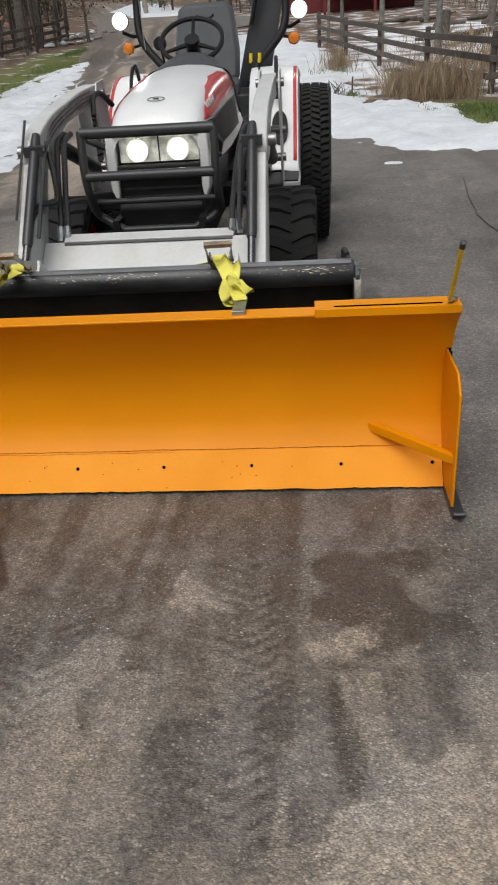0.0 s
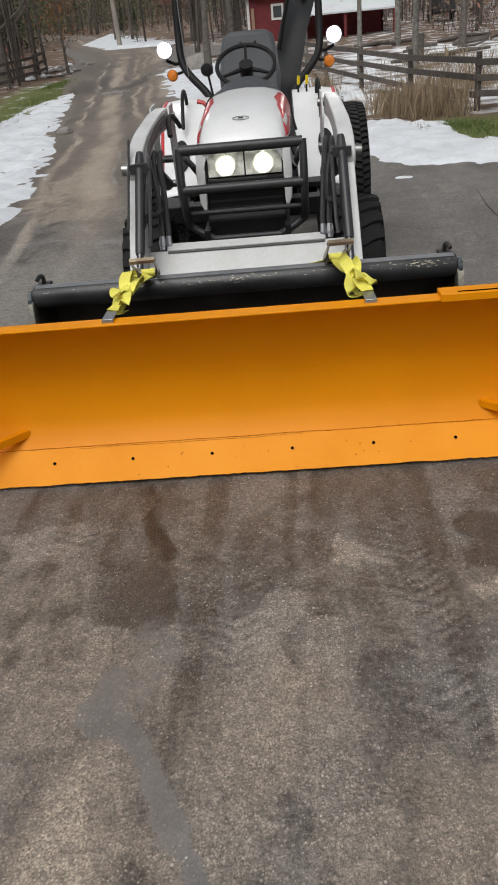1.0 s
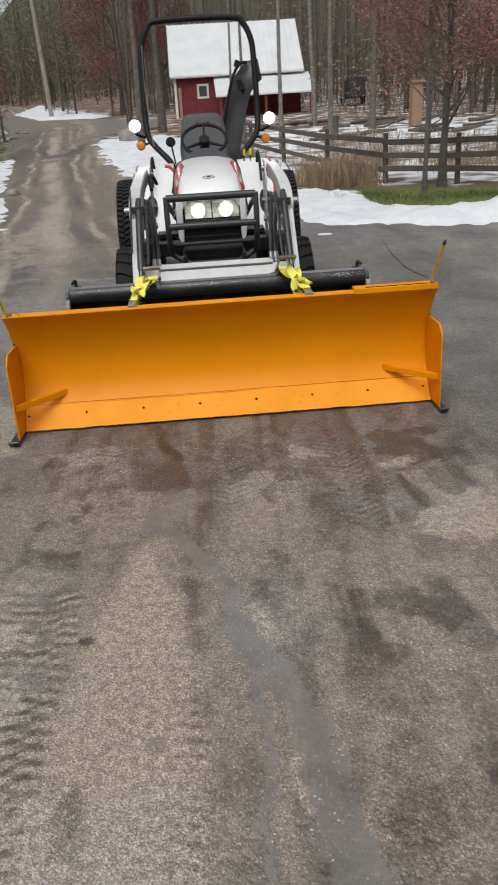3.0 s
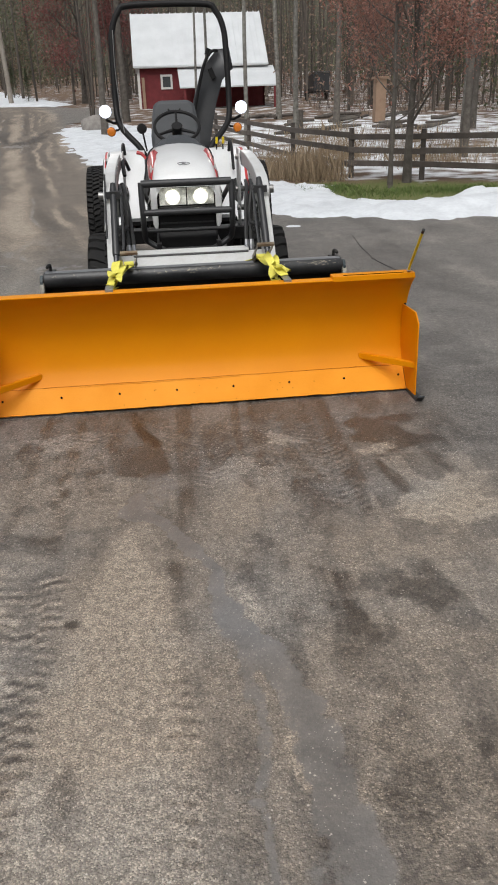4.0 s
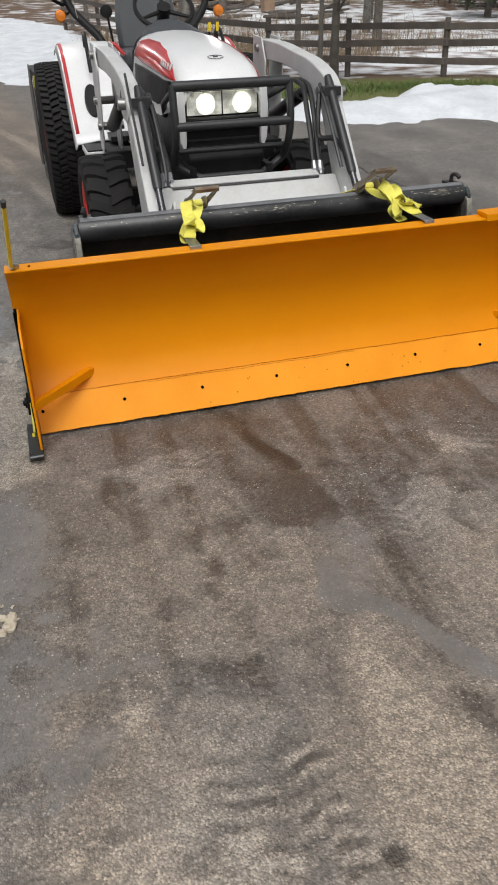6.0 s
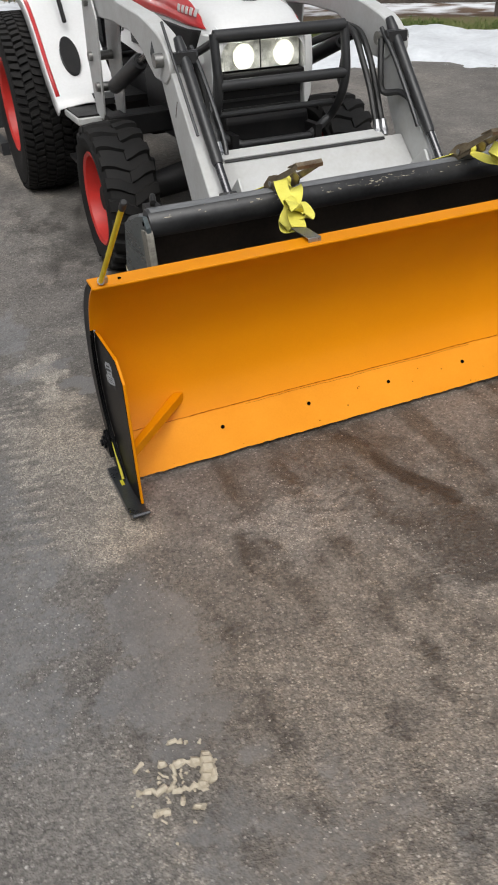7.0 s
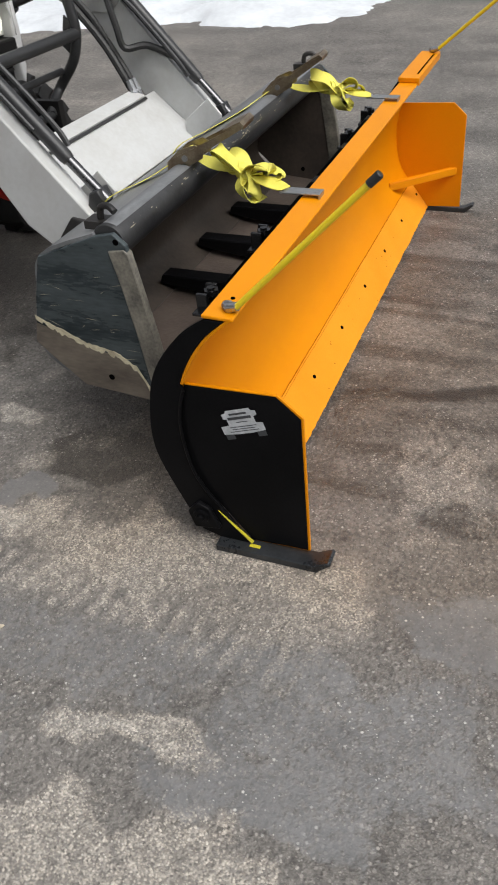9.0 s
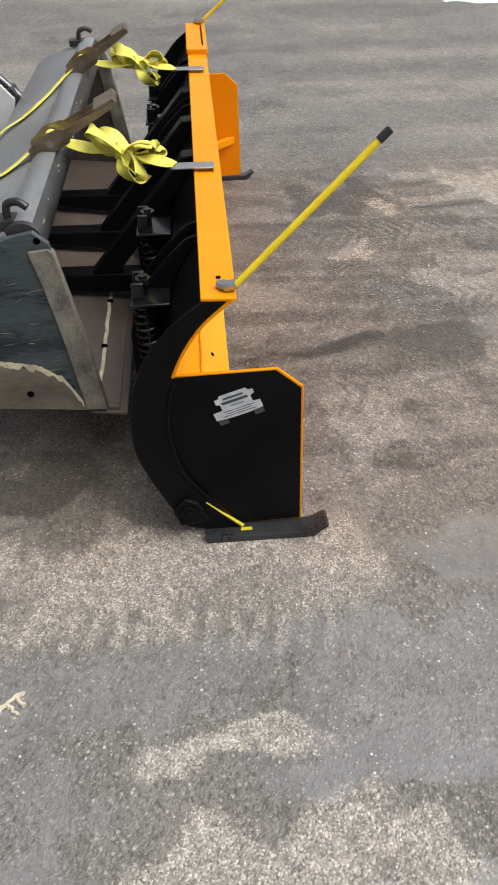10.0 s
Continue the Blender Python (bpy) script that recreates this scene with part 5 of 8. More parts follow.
# ---- ratchet straps ----
def build_strap(tag_x, body, tip, rear, seed):
    """A strap from a flat hook on the blade, knotted in a bow, to a ratchet on the pipe and on behind."""
    rng = random.Random(seed)
    strap = thing("ratchet_strap", "yellow ratchet strap knotted in a bow over the bucket lip", "ratchet strap", (tag_x, 0, 0), group="ratchet straps")
    off = Vector((tag_x, 0, 0))
    body, tip, rear = Vector(body) - off, Vector(tip) - off, [Vector(p) - off for p in rear]
    part("end_tag", Geo().box((0, 0.022, 0.666), (0.042, 0.110, 0.004)).box((0, -0.033, 0.660), (0.042, 0.004, 0.016)), ZINC, strap, "grey flat metal hook end", bevel=0.001)
    knot_at = Vector((0, 0.07, 0.672)).lerp(body, 0.38) + Vector((0, 0, 0.004))
    g = Geo()
    g.ribbon(smooth_path([(0.0, 0.066, 0.671), Vector((0, 0.07, 0.672)).lerp(knot_at, 0.6), knot_at, knot_at.lerp(body, 0.5) + Vector((0, 0, -0.006)), body + Vector((0, -0.02, -0.004))], 5), [Vector((1, 0.2, 0.3 * math.sin(i * 0.5))) for i in range(21)], 0.045)
    part("webbing", g, YELLOW, strap, "taut yellow webbing")
    g = Geo()
    d = (body - Vector((0, 0.07, 0.672))).normalized()
    side = Vector((d.y, -d.x, 0))
    loops = [(-d * 0.085 + side * 0.030 + Vector((0, 0, 0.006)), 0.034), (d * 0.085 - side * 0.014 + Vector((0, 0, 0.040)), 0.040), (d * 0.075 + side * 0.018 + Vector((0, 0, 0.016)), 0.038), (-d * 0.040 - side * 0.030 + Vector((0, 0, -0.030)), 0.040), (-d * 0.070 - side * 0.004 + Vector((0, 0, 0.026)), 0.038)]
    for out, w in loops:
        across = out.cross(Vector((0, 0, 1))).normalized()
        up = Vector((0, 0, 1))
        c = knot_at
        bulge = 0.017 * up + across * rng.uniform(-0.012, 0.012)
        path = [c, c + out * 0.45 + bulge, c + out * 0.95 + bulge * 0.7, c + out * 1.05 - bulge * 0.3, c + out * 0.55 - bulge * 0.8, c]
        path = smooth_path([p + Vector((rng.uniform(-1, 1), rng.uniform(-1, 1), rng.uniform(-1, 1))) * 0.005 for p in path], 7)
        lean = rng.uniform(-0.6, 0.6)
        n = len(path)
        sides = [across * (1 + 0.3 * math.sin(i * 0.4)) + up * (lean + 0.5 * math.sin(i / n * 3.1)) for i in range(n)]
        g.ribbon(path, sides, w * 1.1)
    for k in range(2):
        ring = [knot_at + side * 0.020 * math.cos(t) + Vector((0, 0, 0.021 * math.sin(t))) + d * (0.012 * k - 0.006 + 0.006 * math.sin(2 * t)) for t in np.linspace(0.4 * k, 6.0 + 0.4 * k, 9)]
        g.ribbon(smooth_path(ring, 4), d + Vector((0, 0, 0.2)), 0.030, 0.004)
    tail = [knot_at, knot_at - side * 0.035 + Vector((0, 0, -0.030)), knot_at - side * 0.030 - d * 0.03 + Vector((0, 0, -0.058)), knot_at + side * 0.01 - d * 0.045 + Vector((0, 0, -0.050))]
    g.ribbon(smooth_path(tail, 6), d + side * 0.3, 0.036)
    part("bow", g, YELLOW, strap, "loose yellow webbing tied in a bow")
    # the ratchet: side plates and spool, with its handle swung up
    ux = (tip - body).normalized()
    uy = Vector((0, 0, 1)).cross(ux).normalized()
    m = Matrix.Translation(body) @ Matrix((ux, uy, ux.cross(uy))).transposed().to_4x4()

    def placed(g, k):
        g.v[k:] = [tuple(m @ Vector(p)) for p in g.v[k:]]
        return g

    g = Geo()
    for s in (-1, 1):
        k = len(g.v)
        placed(g.prism([(-0.075, -0.020), (-0.04, -0.026), (0.045, -0.022), (0.060, -0.004), (0.04, 0.020), (-0.01, 0.026), (-0.06, 0.010)], "y", s * 0.036 - 0.002, s * 0.036 + 0.002), k)
    k = len(g.v)
    placed(g.box((-0.052, 0, -0.010), (0.03, 0.074, 0.006)), k)
    ratchet = part("ratchet_body", g, RATCHET, strap, "bronze-toned worn ratchet body")
    part("spool", placed(Geo().tube([(0, -0.027, 0), (0, 0.027, 0)], 0.016, 14), 0), YELLOW, ratchet, "wound yellow webbing")
    part("spool_pin", placed(Geo().tube([(0, -0.048, 0), (0, 0.048, 0)], 0.009, 10), 0), STEEL, ratchet)
    g = Geo()
    L = (tip - body).length
    for s in (-1, 1):
        g.prism([(-0.02, -0.012), (0.06, -0.008), (L, 0.004), (L, 0.017), (0.05, 0.014), (-0.02, 0.014)], "y", s * 0.043 - 0.0015, s * 0.043 + 0.0015)
    g.prism([(L * 0.72, 0.018), (L * 0.72, 0.023), (L, 0.023), (L + 0.006, 0.010), (L, 0.0), (L, 0.018)], "y", -0.047, 0.047)
    part("handle", placed(g, 0), RATCHET, ratchet, "dark ratchet handle")
    g = Geo()
    g.ribbon(smooth_path([body + Vector((0, 0.012, -0.004))] + rear, 6), (1, 0.4, -0.3), 0.040)
    part("rear_webbing", g, YELLOW, strap, "taut yellow webbing")
    return strap


build_strap(-0.470, (-0.372, 0.385, 0.718), (-0.360, 0.205, 0.798), [(-0.385, 0.432, 0.698), (-0.44, 0.50, 0.662), (-0.50, 0.60, 0.622), (-0.51, 0.645, 0.55), (-0.51, 0.69, 0.44)], 1)
build_strap(0.466, (0.376, 0.372, 0.724), (0.388, 0.212, 0.806), [(0.335, 0.425, 0.696), (0.22, 0.475, 0.668), (0.05, 0.53, 0.652), (-0.02, 0.602, 0.622), (-0.04, 0.645, 0.55), (-0.04, 0.69, 0.44)], 2)


# ---- tractor ----
def arc(cy, cz, r, a0, a1, n):
    return [(cy + r * math.cos(radians(a0 + (a1 - a0) * i / n)), cz + r * math.sin(radians(a0 + (a1 - a0) * i / n))) for i in range(n + 1)]


def tyre_geo(width, radius, rim, lugs):
    """A tyre about the x axis. lugs 'bar': long angled bars; 'block': rows of small blocks."""
    w = width / 2
    base = radius - (0.016 if lugs == "bar" else 0.016)
    prof = [(-w * 0.80, rim), (-w * 0.98, rim + (base - rim) * 0.35), (-w, rim + (base - rim) * 0.62), (-w * 0.95, base - 0.035), (-w * 0.82, base - 0.010), (-w * 0.4, base), (0, base + 0.002)]
    prof += [(-u, r) for u, r in prof[-2::-1]]
    inner = [(w * 0.7, rim - 0.012), (-w * 0.7, rim - 0.012)]
    body, lug_list = Geo().lathe(prof + inner, (0, 0, 0), "x", 72, closed=True), []
    joined = Geo()

    def surf(u):
        k = abs(u) / w
        return base - 0.055 * max(0, k - 0.55) ** 1.6

    def slab(us, angs, half, h):
        """A raised bar along us with angle angs and angular half width."""
        pts = []
        for u, a in zip(us, angs):
            r0, r1 = surf(u) - 0.012, surf(u) + h
            for r, s in ((r0, 1.25), (r0, -1.25), (r1, -0.85), (r1, 0.85)):
                t = a + half * s
                pts.append((u, r * math.cos(t), r * math.sin(t)))
        m = len(us)
        g = Geo() if lugs == "bar" else joined
        lug_list.append(g)
        g.add(pts, [(i * 4 + k, i * 4 + (k + 1) % 4, i * 4 + 4 + (k + 1) % 4, i * 4 + 4 + k) for i in range(m - 1) for k in range(4)] + [(3, 2, 1, 0), tuple(range(4 * m - 4, 4 * m))])

    if lugs == "bar":
        n = 21
        for s in (-1, 1):
            for i in range(n):
                a = 2 * math.pi * (i + (0.5 if s > 0 else 0)) / n
                us = [s * w * k for k in (-0.02, 0.22, 0.5, 0.76, 0.93)]
                angs = [a + (0.12 - 0.12 * k) for k in (0, 0.30, 0.75, 1.0, 1.02)]
                slab(us, angs, 0.078, 0.015)
    else:
        n = 68
        for row, (u0, u1) in enumerate(((-0.94, -0.66), (-0.62, -0.34), (-0.30, -0.02), (0.02, 0.30), (0.34, 0.62), (0.66, 0.94))):
            for i in range(n):
                a = 2 * math.pi * (i + 0.5 * (row % 2)) / n
                tilt = 0.016 * (-1 if row % 2 else 1)
                slab([w * u0, w * (u0 + u1) / 2, w * u1], [a - tilt, a + tilt * 0.3, a + tilt], 0.030, 0.016)
    return body, (lug_list if lugs == "bar" else [joined])


def build_wheel(tractor, x, y, radius, width, rim, lugs, yaw=0.0):
    s = 1 if x > 0 else -1
    hub = new("wheel")
    hub.parent = tractor
    hub.matrix_basis = pose(x, y, radius - 0.006, 0, 0, yaw)
    body, lug_list = tyre_geo(width, radius, rim, lugs)
    part("tyre", body, RUBBER, hub, "black lugged tyre" if lugs == "bar" else "black block-tread tyre", smooth=32)
    for g in lug_list:
        lug = part("lug" if lugs == "bar" else "block_tread", g, RUBBER, hub, smooth=32)
        if lugs != "bar":
            tagged(lug, "rows of small rubber tread blocks", kind="stuff")
    w = width / 2
    o = s * 1.0
    disc = [(o * w * 0.86, rim + 0.010), (o * w * 0.90, rim + 0.004), (o * w * 0.84, rim - 0.012), (o * w * 0.40, rim - 0.028), (o * w * 0.25, rim - 0.045), (o * w * 0.22, rim * 0.55), (o * w * 0.35, rim * 0.42), (o * w * 0.38, 0.001)]
    part("rim", Geo().lathe(disc, (0, 0, 0), "x", 40), RIM_RED, hub, "bright red steel rim")
    nuts = Geo().tube([(o * w * 0.30, 0, 0), (o * w * 0.62, 0, 0)], [0.075, 0.055], 20)
    part("hub_cap", nuts, DARK, hub)
    for k in range(6):
        a = k * math.pi / 3
        c = (rim * 0.36 * math.cos(a), rim * 0.36 * math.sin(a))
        part("lug_nut", Geo().tube([(o * w * 0.33, *c), (o * w * 0.50, *c)], 0.012, 6), STEEL, hub)
    back = [(-o * w * 0.80, rim + 0.004), (-o * w * 0.5, rim - 0.02), (-o * w * 0.1, rim * 0.9), (o * w * 0.2, rim * 0.5)]
    part("inner_rim", Geo().lathe(back, (0, 0, 0), "x", 40), RIM_RED, hub)
    return hub


def hood_half(top, hw, low, n=8):
    """Half an outline of the hood, from its lower edge up over the shoulder to the crown."""
    r = min(0.085, hw * 0.45)
    z0 = top - r - 0.02
    half = [(hw + 0.30 * (z0 - low) * 0.8, low), (hw + 0.30 * (z0 - low) * 0.4, (low + z0) / 2), (hw + 0.008, z0)]
    half += [(hw - r + r * math.cos(radians(t)), top - 0.022 - r + r * math.sin(radians(t))) for t in np.linspace(8, 80, n)]
    return half + [(hw * 0.42, top - 0.006), (0.0, top)]


def hood_section(y, top, hw, low):
    half = hood_half(top, hw, low)
    return [(x, y, z) for x, z in half + [(-x, z) for x, z in half[-2::-1]]]


HOOD = ((1.335, 1.068, 0.196, 1.035), (1.345, 1.092, 0.206, 1.02), (1.38, 1.130, 0.214, 0.98), (1.455, 1.172, 0.220, 0.93), (1.62, 1.205, 0.226, 0.90), (1.9, 1.236, 0.232, 0.90), (2.25, 1.258, 0.240, 0.92), (2.56, 1.270, 0.246, 0.95))


def hood_x(y, z):
    """Half width of the hood at a place on its flank."""
    ys = [h[0] for h in HOOD]
    half = hood_half(*[float(np.interp(y, ys, [h[k] for h in HOOD])) for k in (1, 2, 3)])
    return float(np.interp(z, [p[1] for p in half], [p[0] for p in half]))


def loft(sections):
    g = Geo()
    m = len(sections[0])
    for s in sections:
        g.v += s
    for i in range(len(sections) - 1):
        g.f += [(i * m + k, i * m + k + 1, (i + 1) * m + k + 1, (i + 1) * m + k) for k in range(m - 1)]
    return g


def build_tractor():
    tr = thing("tractor", "white compact tractor with red trim, front loader and lit lamps", "tractor", (-0.004, 0, 0.006), -0.57)
    # hood
    secs = [hood_section(*h) for h in HOOD]
    hood = part("hood", loft(secs), WHITE, tr, "rounded white engine hood", smooth=50)
    part("nose_band", Geo().prism([(1.328, 1.034), (1.352, 1.072), (1.42, 1.10), (1.42, 1.03)], "x", -0.196, 0.196), WHITE, hood, bevel=0.004)
    # oval badge, plain
    g = Geo()
    c = Vector((0, 1.458, 1.1745))
    u, v = Vector((1, 0, 0)), Vector((0, 0.94, 0.30)).normalized()
    g.tube([c + u * 0.040 * math.cos(t) + v * 0.022 * math.sin(t) for t in np.linspace(0, 2 * math.pi, 28, endpoint=False)], 0.0018, 6, closed=True)
    badge = part("badge_ring", g, SEAT, hood, "small oval badge, plain shapes")
    part("badge_mark", Geo().box(c + Vector((0, 0, 0.002)), (0.026, 0.008, 0.004), Matrix.Rotation(radians(17), 3, "X")), SEAT, badge)
    for s in (-1, 1):
        # red swoosh, dark vent below it, and bars where the model name stands
        def plate(name, poly, material, off, label=""):
            """A thin decal that follows the flank of the hood."""
            dense = [Vector((*p, 0)).lerp(Vector((*q, 0)), t) for p, q in zip(poly, poly[1:] + poly[:1]) for t in (0, 0.33, 0.67)]
            n = len(dense)
            cy, cz = sum(p.x for p in dense) / n, sum(p.y for p in dense) / n
            g = Geo()
            rings = 5
            for k in range(rings):
                for p in dense:
                    y, z = cy + (p.x - cy) * (1 - k / rings), cz + (p.y - cz) * (1 - k / rings)
                    g.v.append((s * (hood_x(y, z) + off), y, z + 0.5 * off))
            g.v.append((s * (hood_x(cy, cz) + off), cy, cz + 0.5 * off))
            g.f = [(k * n + i, k * n + (i + 1) % n, (k + 1) * n + (i + 1) % n, (k + 1) * n + i) for k in range(rings - 1) for i in range(n)]
            g.f += [((rings - 1) * n + i, (rings - 1) * n + (i + 1) % n, rings * n) for i in range(n)]
            ob = part(name, g, material, hood, label, smooth=60)
            mod = ob.modifiers.new("thick", "SOLIDIFY")
            mod.thickness, mod.offset = 0.003, 0
            return ob
        swoosh = plate("red_panel", [(1.43, 1.075), (1.50, 1.118), (1.62, 1.158), (1.80, 1.195), (2.05, 1.222), (2.30, 1.232), (2.45, 1.215), (2.48, 1.14), (2.2, 1.115), (1.85, 1.098), (1.6, 1.080)], RED, 0.004, "red side decal")
        plate("side_vent", [(1.46, 1.07), (1.6, 1.068), (1.85, 1.082), (2.2, 1.097), (2.45, 1.10), (2.35, 0.96), (1.7, 0.945), (1.52, 0.97)], DARK, 0.0035, "dark side vent panel")
        for k in range(5):
            y = 1.53 + 0.046 * k
            plate("name_bar", [(y, 1.112 + 0.012 * k / 4), (y + 0.026, 1.115 + 0.012 * k / 4), (y + 0.034, 1.143 + 0.012 * k / 4), (y + 0.008, 1.140 + 0.012 * k / 4)], WHITE_DIRTY, 0.0075)
        # white frame strips beside the lamps and grille
        part("front_strip", Geo().prism([(s * 0.196, 1.06), (s * 0.232, 1.06), (s * 0.240, 0.93), (s * 0.232, 0.80), (s * 0.205, 0.74), (s * 0.196, 0.80)], "y", 1.337, 1.50), WHITE, hood, bevel=0.006)
    # lamp unit
    unit = part("headlight_unit", Geo().box((0.004, 1.425, 0.970), (0.384, 0.09, 0.122)), DARK, tr, "double headlight, lit", bevel=0.004)
    for s in (-1, 1):
        c = Vector((0.004 + s * 0.094, 1.350, 0.972))
        bowl = [(-0.010, 0.050), (-0.004, 0.047), (0.006, 0.040), (0.016, 0.026), (0.021, 0.002)]
        part("reflector", Geo().lathe(bowl, c, "y", 28), LIT, unit, "bowl reflector with the bulb's light put in as glow")
        part("reflector_plate", Geo().prism([(c.x - 0.090, 0.917), (c.x + 0.090, 0.917), (c.x + 0.090, 1.026), (c.x - 0.090, 1.026)], "y", 1.3740, 1.3790), LIT, unit, "silvered lamp back, glowing in place of bulb light")
        part("bulb", Geo().lathe([(-0.012, 0.0), (-0.009, 0.010), (0.0, 0.016), (0.010, 0.012), (0.016, 0.004)], c + Vector((0, 0.0, 0)), "y", 16), BULB, unit, "glowing bulb")
    lens = part("lens", Geo().prism([(-0.186, 0.914), (0.194, 0.914), (0.194, 1.028), (-0.186, 1.028)], "y", 1.322, 1.326), LENS, unit, "clear lamp glass")
    lens.visible_shadow = False
    # grille
    part("lamp_sill", Geo().box((0.004, 1.365, 0.882), (0.384, 0.07, 0.052)), DARK, tr, bevel=0.008)
    grille = part("grille", Geo().box((0.0, 1.52, 0.74), (0.40, 0.30, 0.26)), DARK, tr, "black front grille", bevel=0.015)
    for k in range(5):
        part("grille_bar", Geo().box((0, 1.366, 0.80 - 0.037 * k), (0.37, 0.008, 0.010)), HOSE, grille)
    part("lower_guard", Geo().prism([(1.31, 0.60), (1.30, 0.72), (1.33, 0.76), (1.40, 0.76), (1.40, 0.60)], "x", -0.20, 0.20), DARK, tr, bevel=0.01)
    part("front_weight", Geo().box((0, 1.55, 0.53), (0.34, 0.40, 0.16)), DARK, tr, bevel=0.01)
    # brush guard
    guard = new("brush_guard")
    guard.parent = tr
    tagged(guard, "dark grey tubular brush guard")
    part("top_bar", Geo().tube([(-0.290, 1.158, 1.076), (0.290, 1.158, 1.076)], 0.024, 14), GUARD, guard)
    part("middle_bar", Geo().tube([(-0.285, 1.132, 0.900), (0.285, 1.132, 0.900)], 0.021, 14), GUARD, guard)
    part("lower_bar", Geo().tube([(-0.270, 1.215, 0.775), (0.270, 1.215, 0.775)], 0.013, 12), GUARD, guard)
    part("bottom_bar", Geo().tube([(-0.170, 1.225, 0.645), (0.170, 1.225, 0.645)], 0.016, 12), GUARD, guard)
    for s in (-1, 1):
        leg = smooth_path([(s * 0.290, 1.158, 1.085), (s * 0.291, 1.140, 0.98), (s * 0.290, 1.132, 0.90), (s * 0.290, 1.165, 0.81), (s * 0.288, 1.238, 0.725), (s * 0.255, 1.250, 0.690), (s * 0.19, 1.235, 0.655), (s * 0.165, 1.225, 0.645)], 5)
        part("upright", Geo().tube(leg, 0.019, 12), GUARD, guard)
        part("stay", Geo().tube([(s * 0.285, 1.160, 1.06), (s * 0.275, 1.50, 0.97), (s * 0.25, 1.62, 0.90)], 0.016, 10), GUARD, guard)
        part("gusset", Geo().prism([(1.135, 0.92), (1.17, 0.96), (1.20, 0.86), (1.16, 0.82)], "x", s * 0.290 - 0.004, s * 0.290 + 0.004), GUARD, guard)
    # chassis, engine, axle
    part("engine_block", Geo().box((0, 2.05, 0.80), (0.40, 0.9, 0.36)).box((0.0, 2.2, 0.60), (0.30, 1.3, 0.22)), DARK, tr, bevel=0.012)
    part("front_axle", Geo().tube([(-0.50, 1.82, 0.35), (-0.2, 1.82, 0.40), (0.2, 1.82, 0.40), (0.50, 1.82, 0.35)], [0.06, 0.075, 0.075, 0.06], 14), DARK, tr)
    part("rear_axle", Geo().tube([(-0.52, 3.6, 0.53), (-0.2, 3.6, 0.55), (0.2, 3.6, 0.55), (0.52, 3.6, 0.53)], [0.08, 0.15, 0.15, 0.08], 16), DARK, tr)
    part("transmission", Geo().box((0, 3.2, 0.62), (0.36, 1.3, 0.34)), DARK, tr, bevel=0.02)
    for s in (-1, 1):
        part("steering_knuckle", Geo().tube([(s * 0.44, 1.82, 0.24), (s * 0.44, 1.82, 0.50)], 0.05, 12), DARK, tr)
        build_wheel(tr, s * 0.595, 1.82, 0.350, 0.260, 0.215, "bar", 0)
        build_wheel(tr, -0.655 if s < 0 else 0.640, 3.60, 0.535, 0.375, 0.275, "block")
        # fender: a shell round the rear wheel with a red stripe and a black oval grip
        top = arc(3.60, 0.535, 0.630, 70, 128, 10) + [(3.12, 0.95), (2.97, 0.80), (2.80, 0.665), (2.70, 0.62)]
        edge = 0.655 if s < 0 else 0.612
        outer = [(s * edge, y, z) for y, z in top]
        mid = [(s * 0.50, y + 0.0, z + 0.018) for y, z in top]
        inn = [(s * 0.30, y - 0.02, z + 0.012) for y, z in top]
        lip = [(s * (edge + 0.013), y + 0.012, z - 0.035) for y, z in top]
        wall = [(s * 0.285, y + 0.05, max(z - 0.30, 0.58)) for y, z in top]
        g = Geo()
        rows = (lip, outer, mid, inn, wall)
        m = len(top)
        for r in rows:
            g.v += r
        g.f = [(i * m + k, i * m + k + 1, (i + 1) * m + k + 1, (i + 1) * m + k) for i in range(4) for k in range(m - 1)]
        fen = part("fender", g, WHITE, tr, "white rear fender with a red stripe", smooth=45)
        mod = fen.modifiers.new("thick", "SOLIDIFY")
        mod.thickness, mod.offset = 0.008, 0
        stripe = Geo()
        for k, (y, z) in enumerate(top[:-1]):
            stripe.v += [(s * (edge - 0.027), y, z + 0.010), (s * (edge - 0.005), y, z + 0.0075)]
        stripe.f = [(2 * k, 2 * k + 1, 2 * k + 3, 2 * k + 2) for k in range(m - 2)]
        st = part("red_stripe", stripe, RED, fen, "thin red stripe")
        mod = st.modifiers.new("thick", "SOLIDIFY")
        mod.thickness, mod.offset = 0.006, 0
        n1 = Vector((0, -0.68, 0.73))
        along = Vector((0, -0.73, -0.68))
        c = Vector((s * 0.50, 2.98, 0.845))
        oval = [c + Vector((1, 0, 0)) * 0.052 * math.cos(t) + along * 0.13 * math.sin(t) for t in np.linspace(0, 2 * math.pi, 24, endpoint=False)]
        part("oval_grip", Geo().add([p + n1 * 0.020 for p in oval] + [p - n1 * 0.01 for p in oval], [tuple(range(24)), tuple(range(24, 48))[::-1]] + [(i, (i + 1) % 24, 24 + (i + 1) % 24, 24 + i) for i in range(24)]), DARK, fen, "black oval recess")
        part("grab_rail", Geo().tube(smooth_path([(s * 0.47, 3.42, 1.13), (s * 0.475, 3.34, 1.245), (s * 0.48, 3.22, 1.20), (s * 0.48, 3.08, 1.02)], 4), 0.013, 10), DARK, tr)
        # step
        step = part("step", Geo().box((s * 0.52, 2.55, 0.60), (0.22, 0.34, 0.035)), WHITE_DIRTY, tr, bevel=0.006)
        part("step_mat", Geo().box((s * 0.52, 2.55, 0.621), (0.20, 0.30, 0.010)), DARK, step)
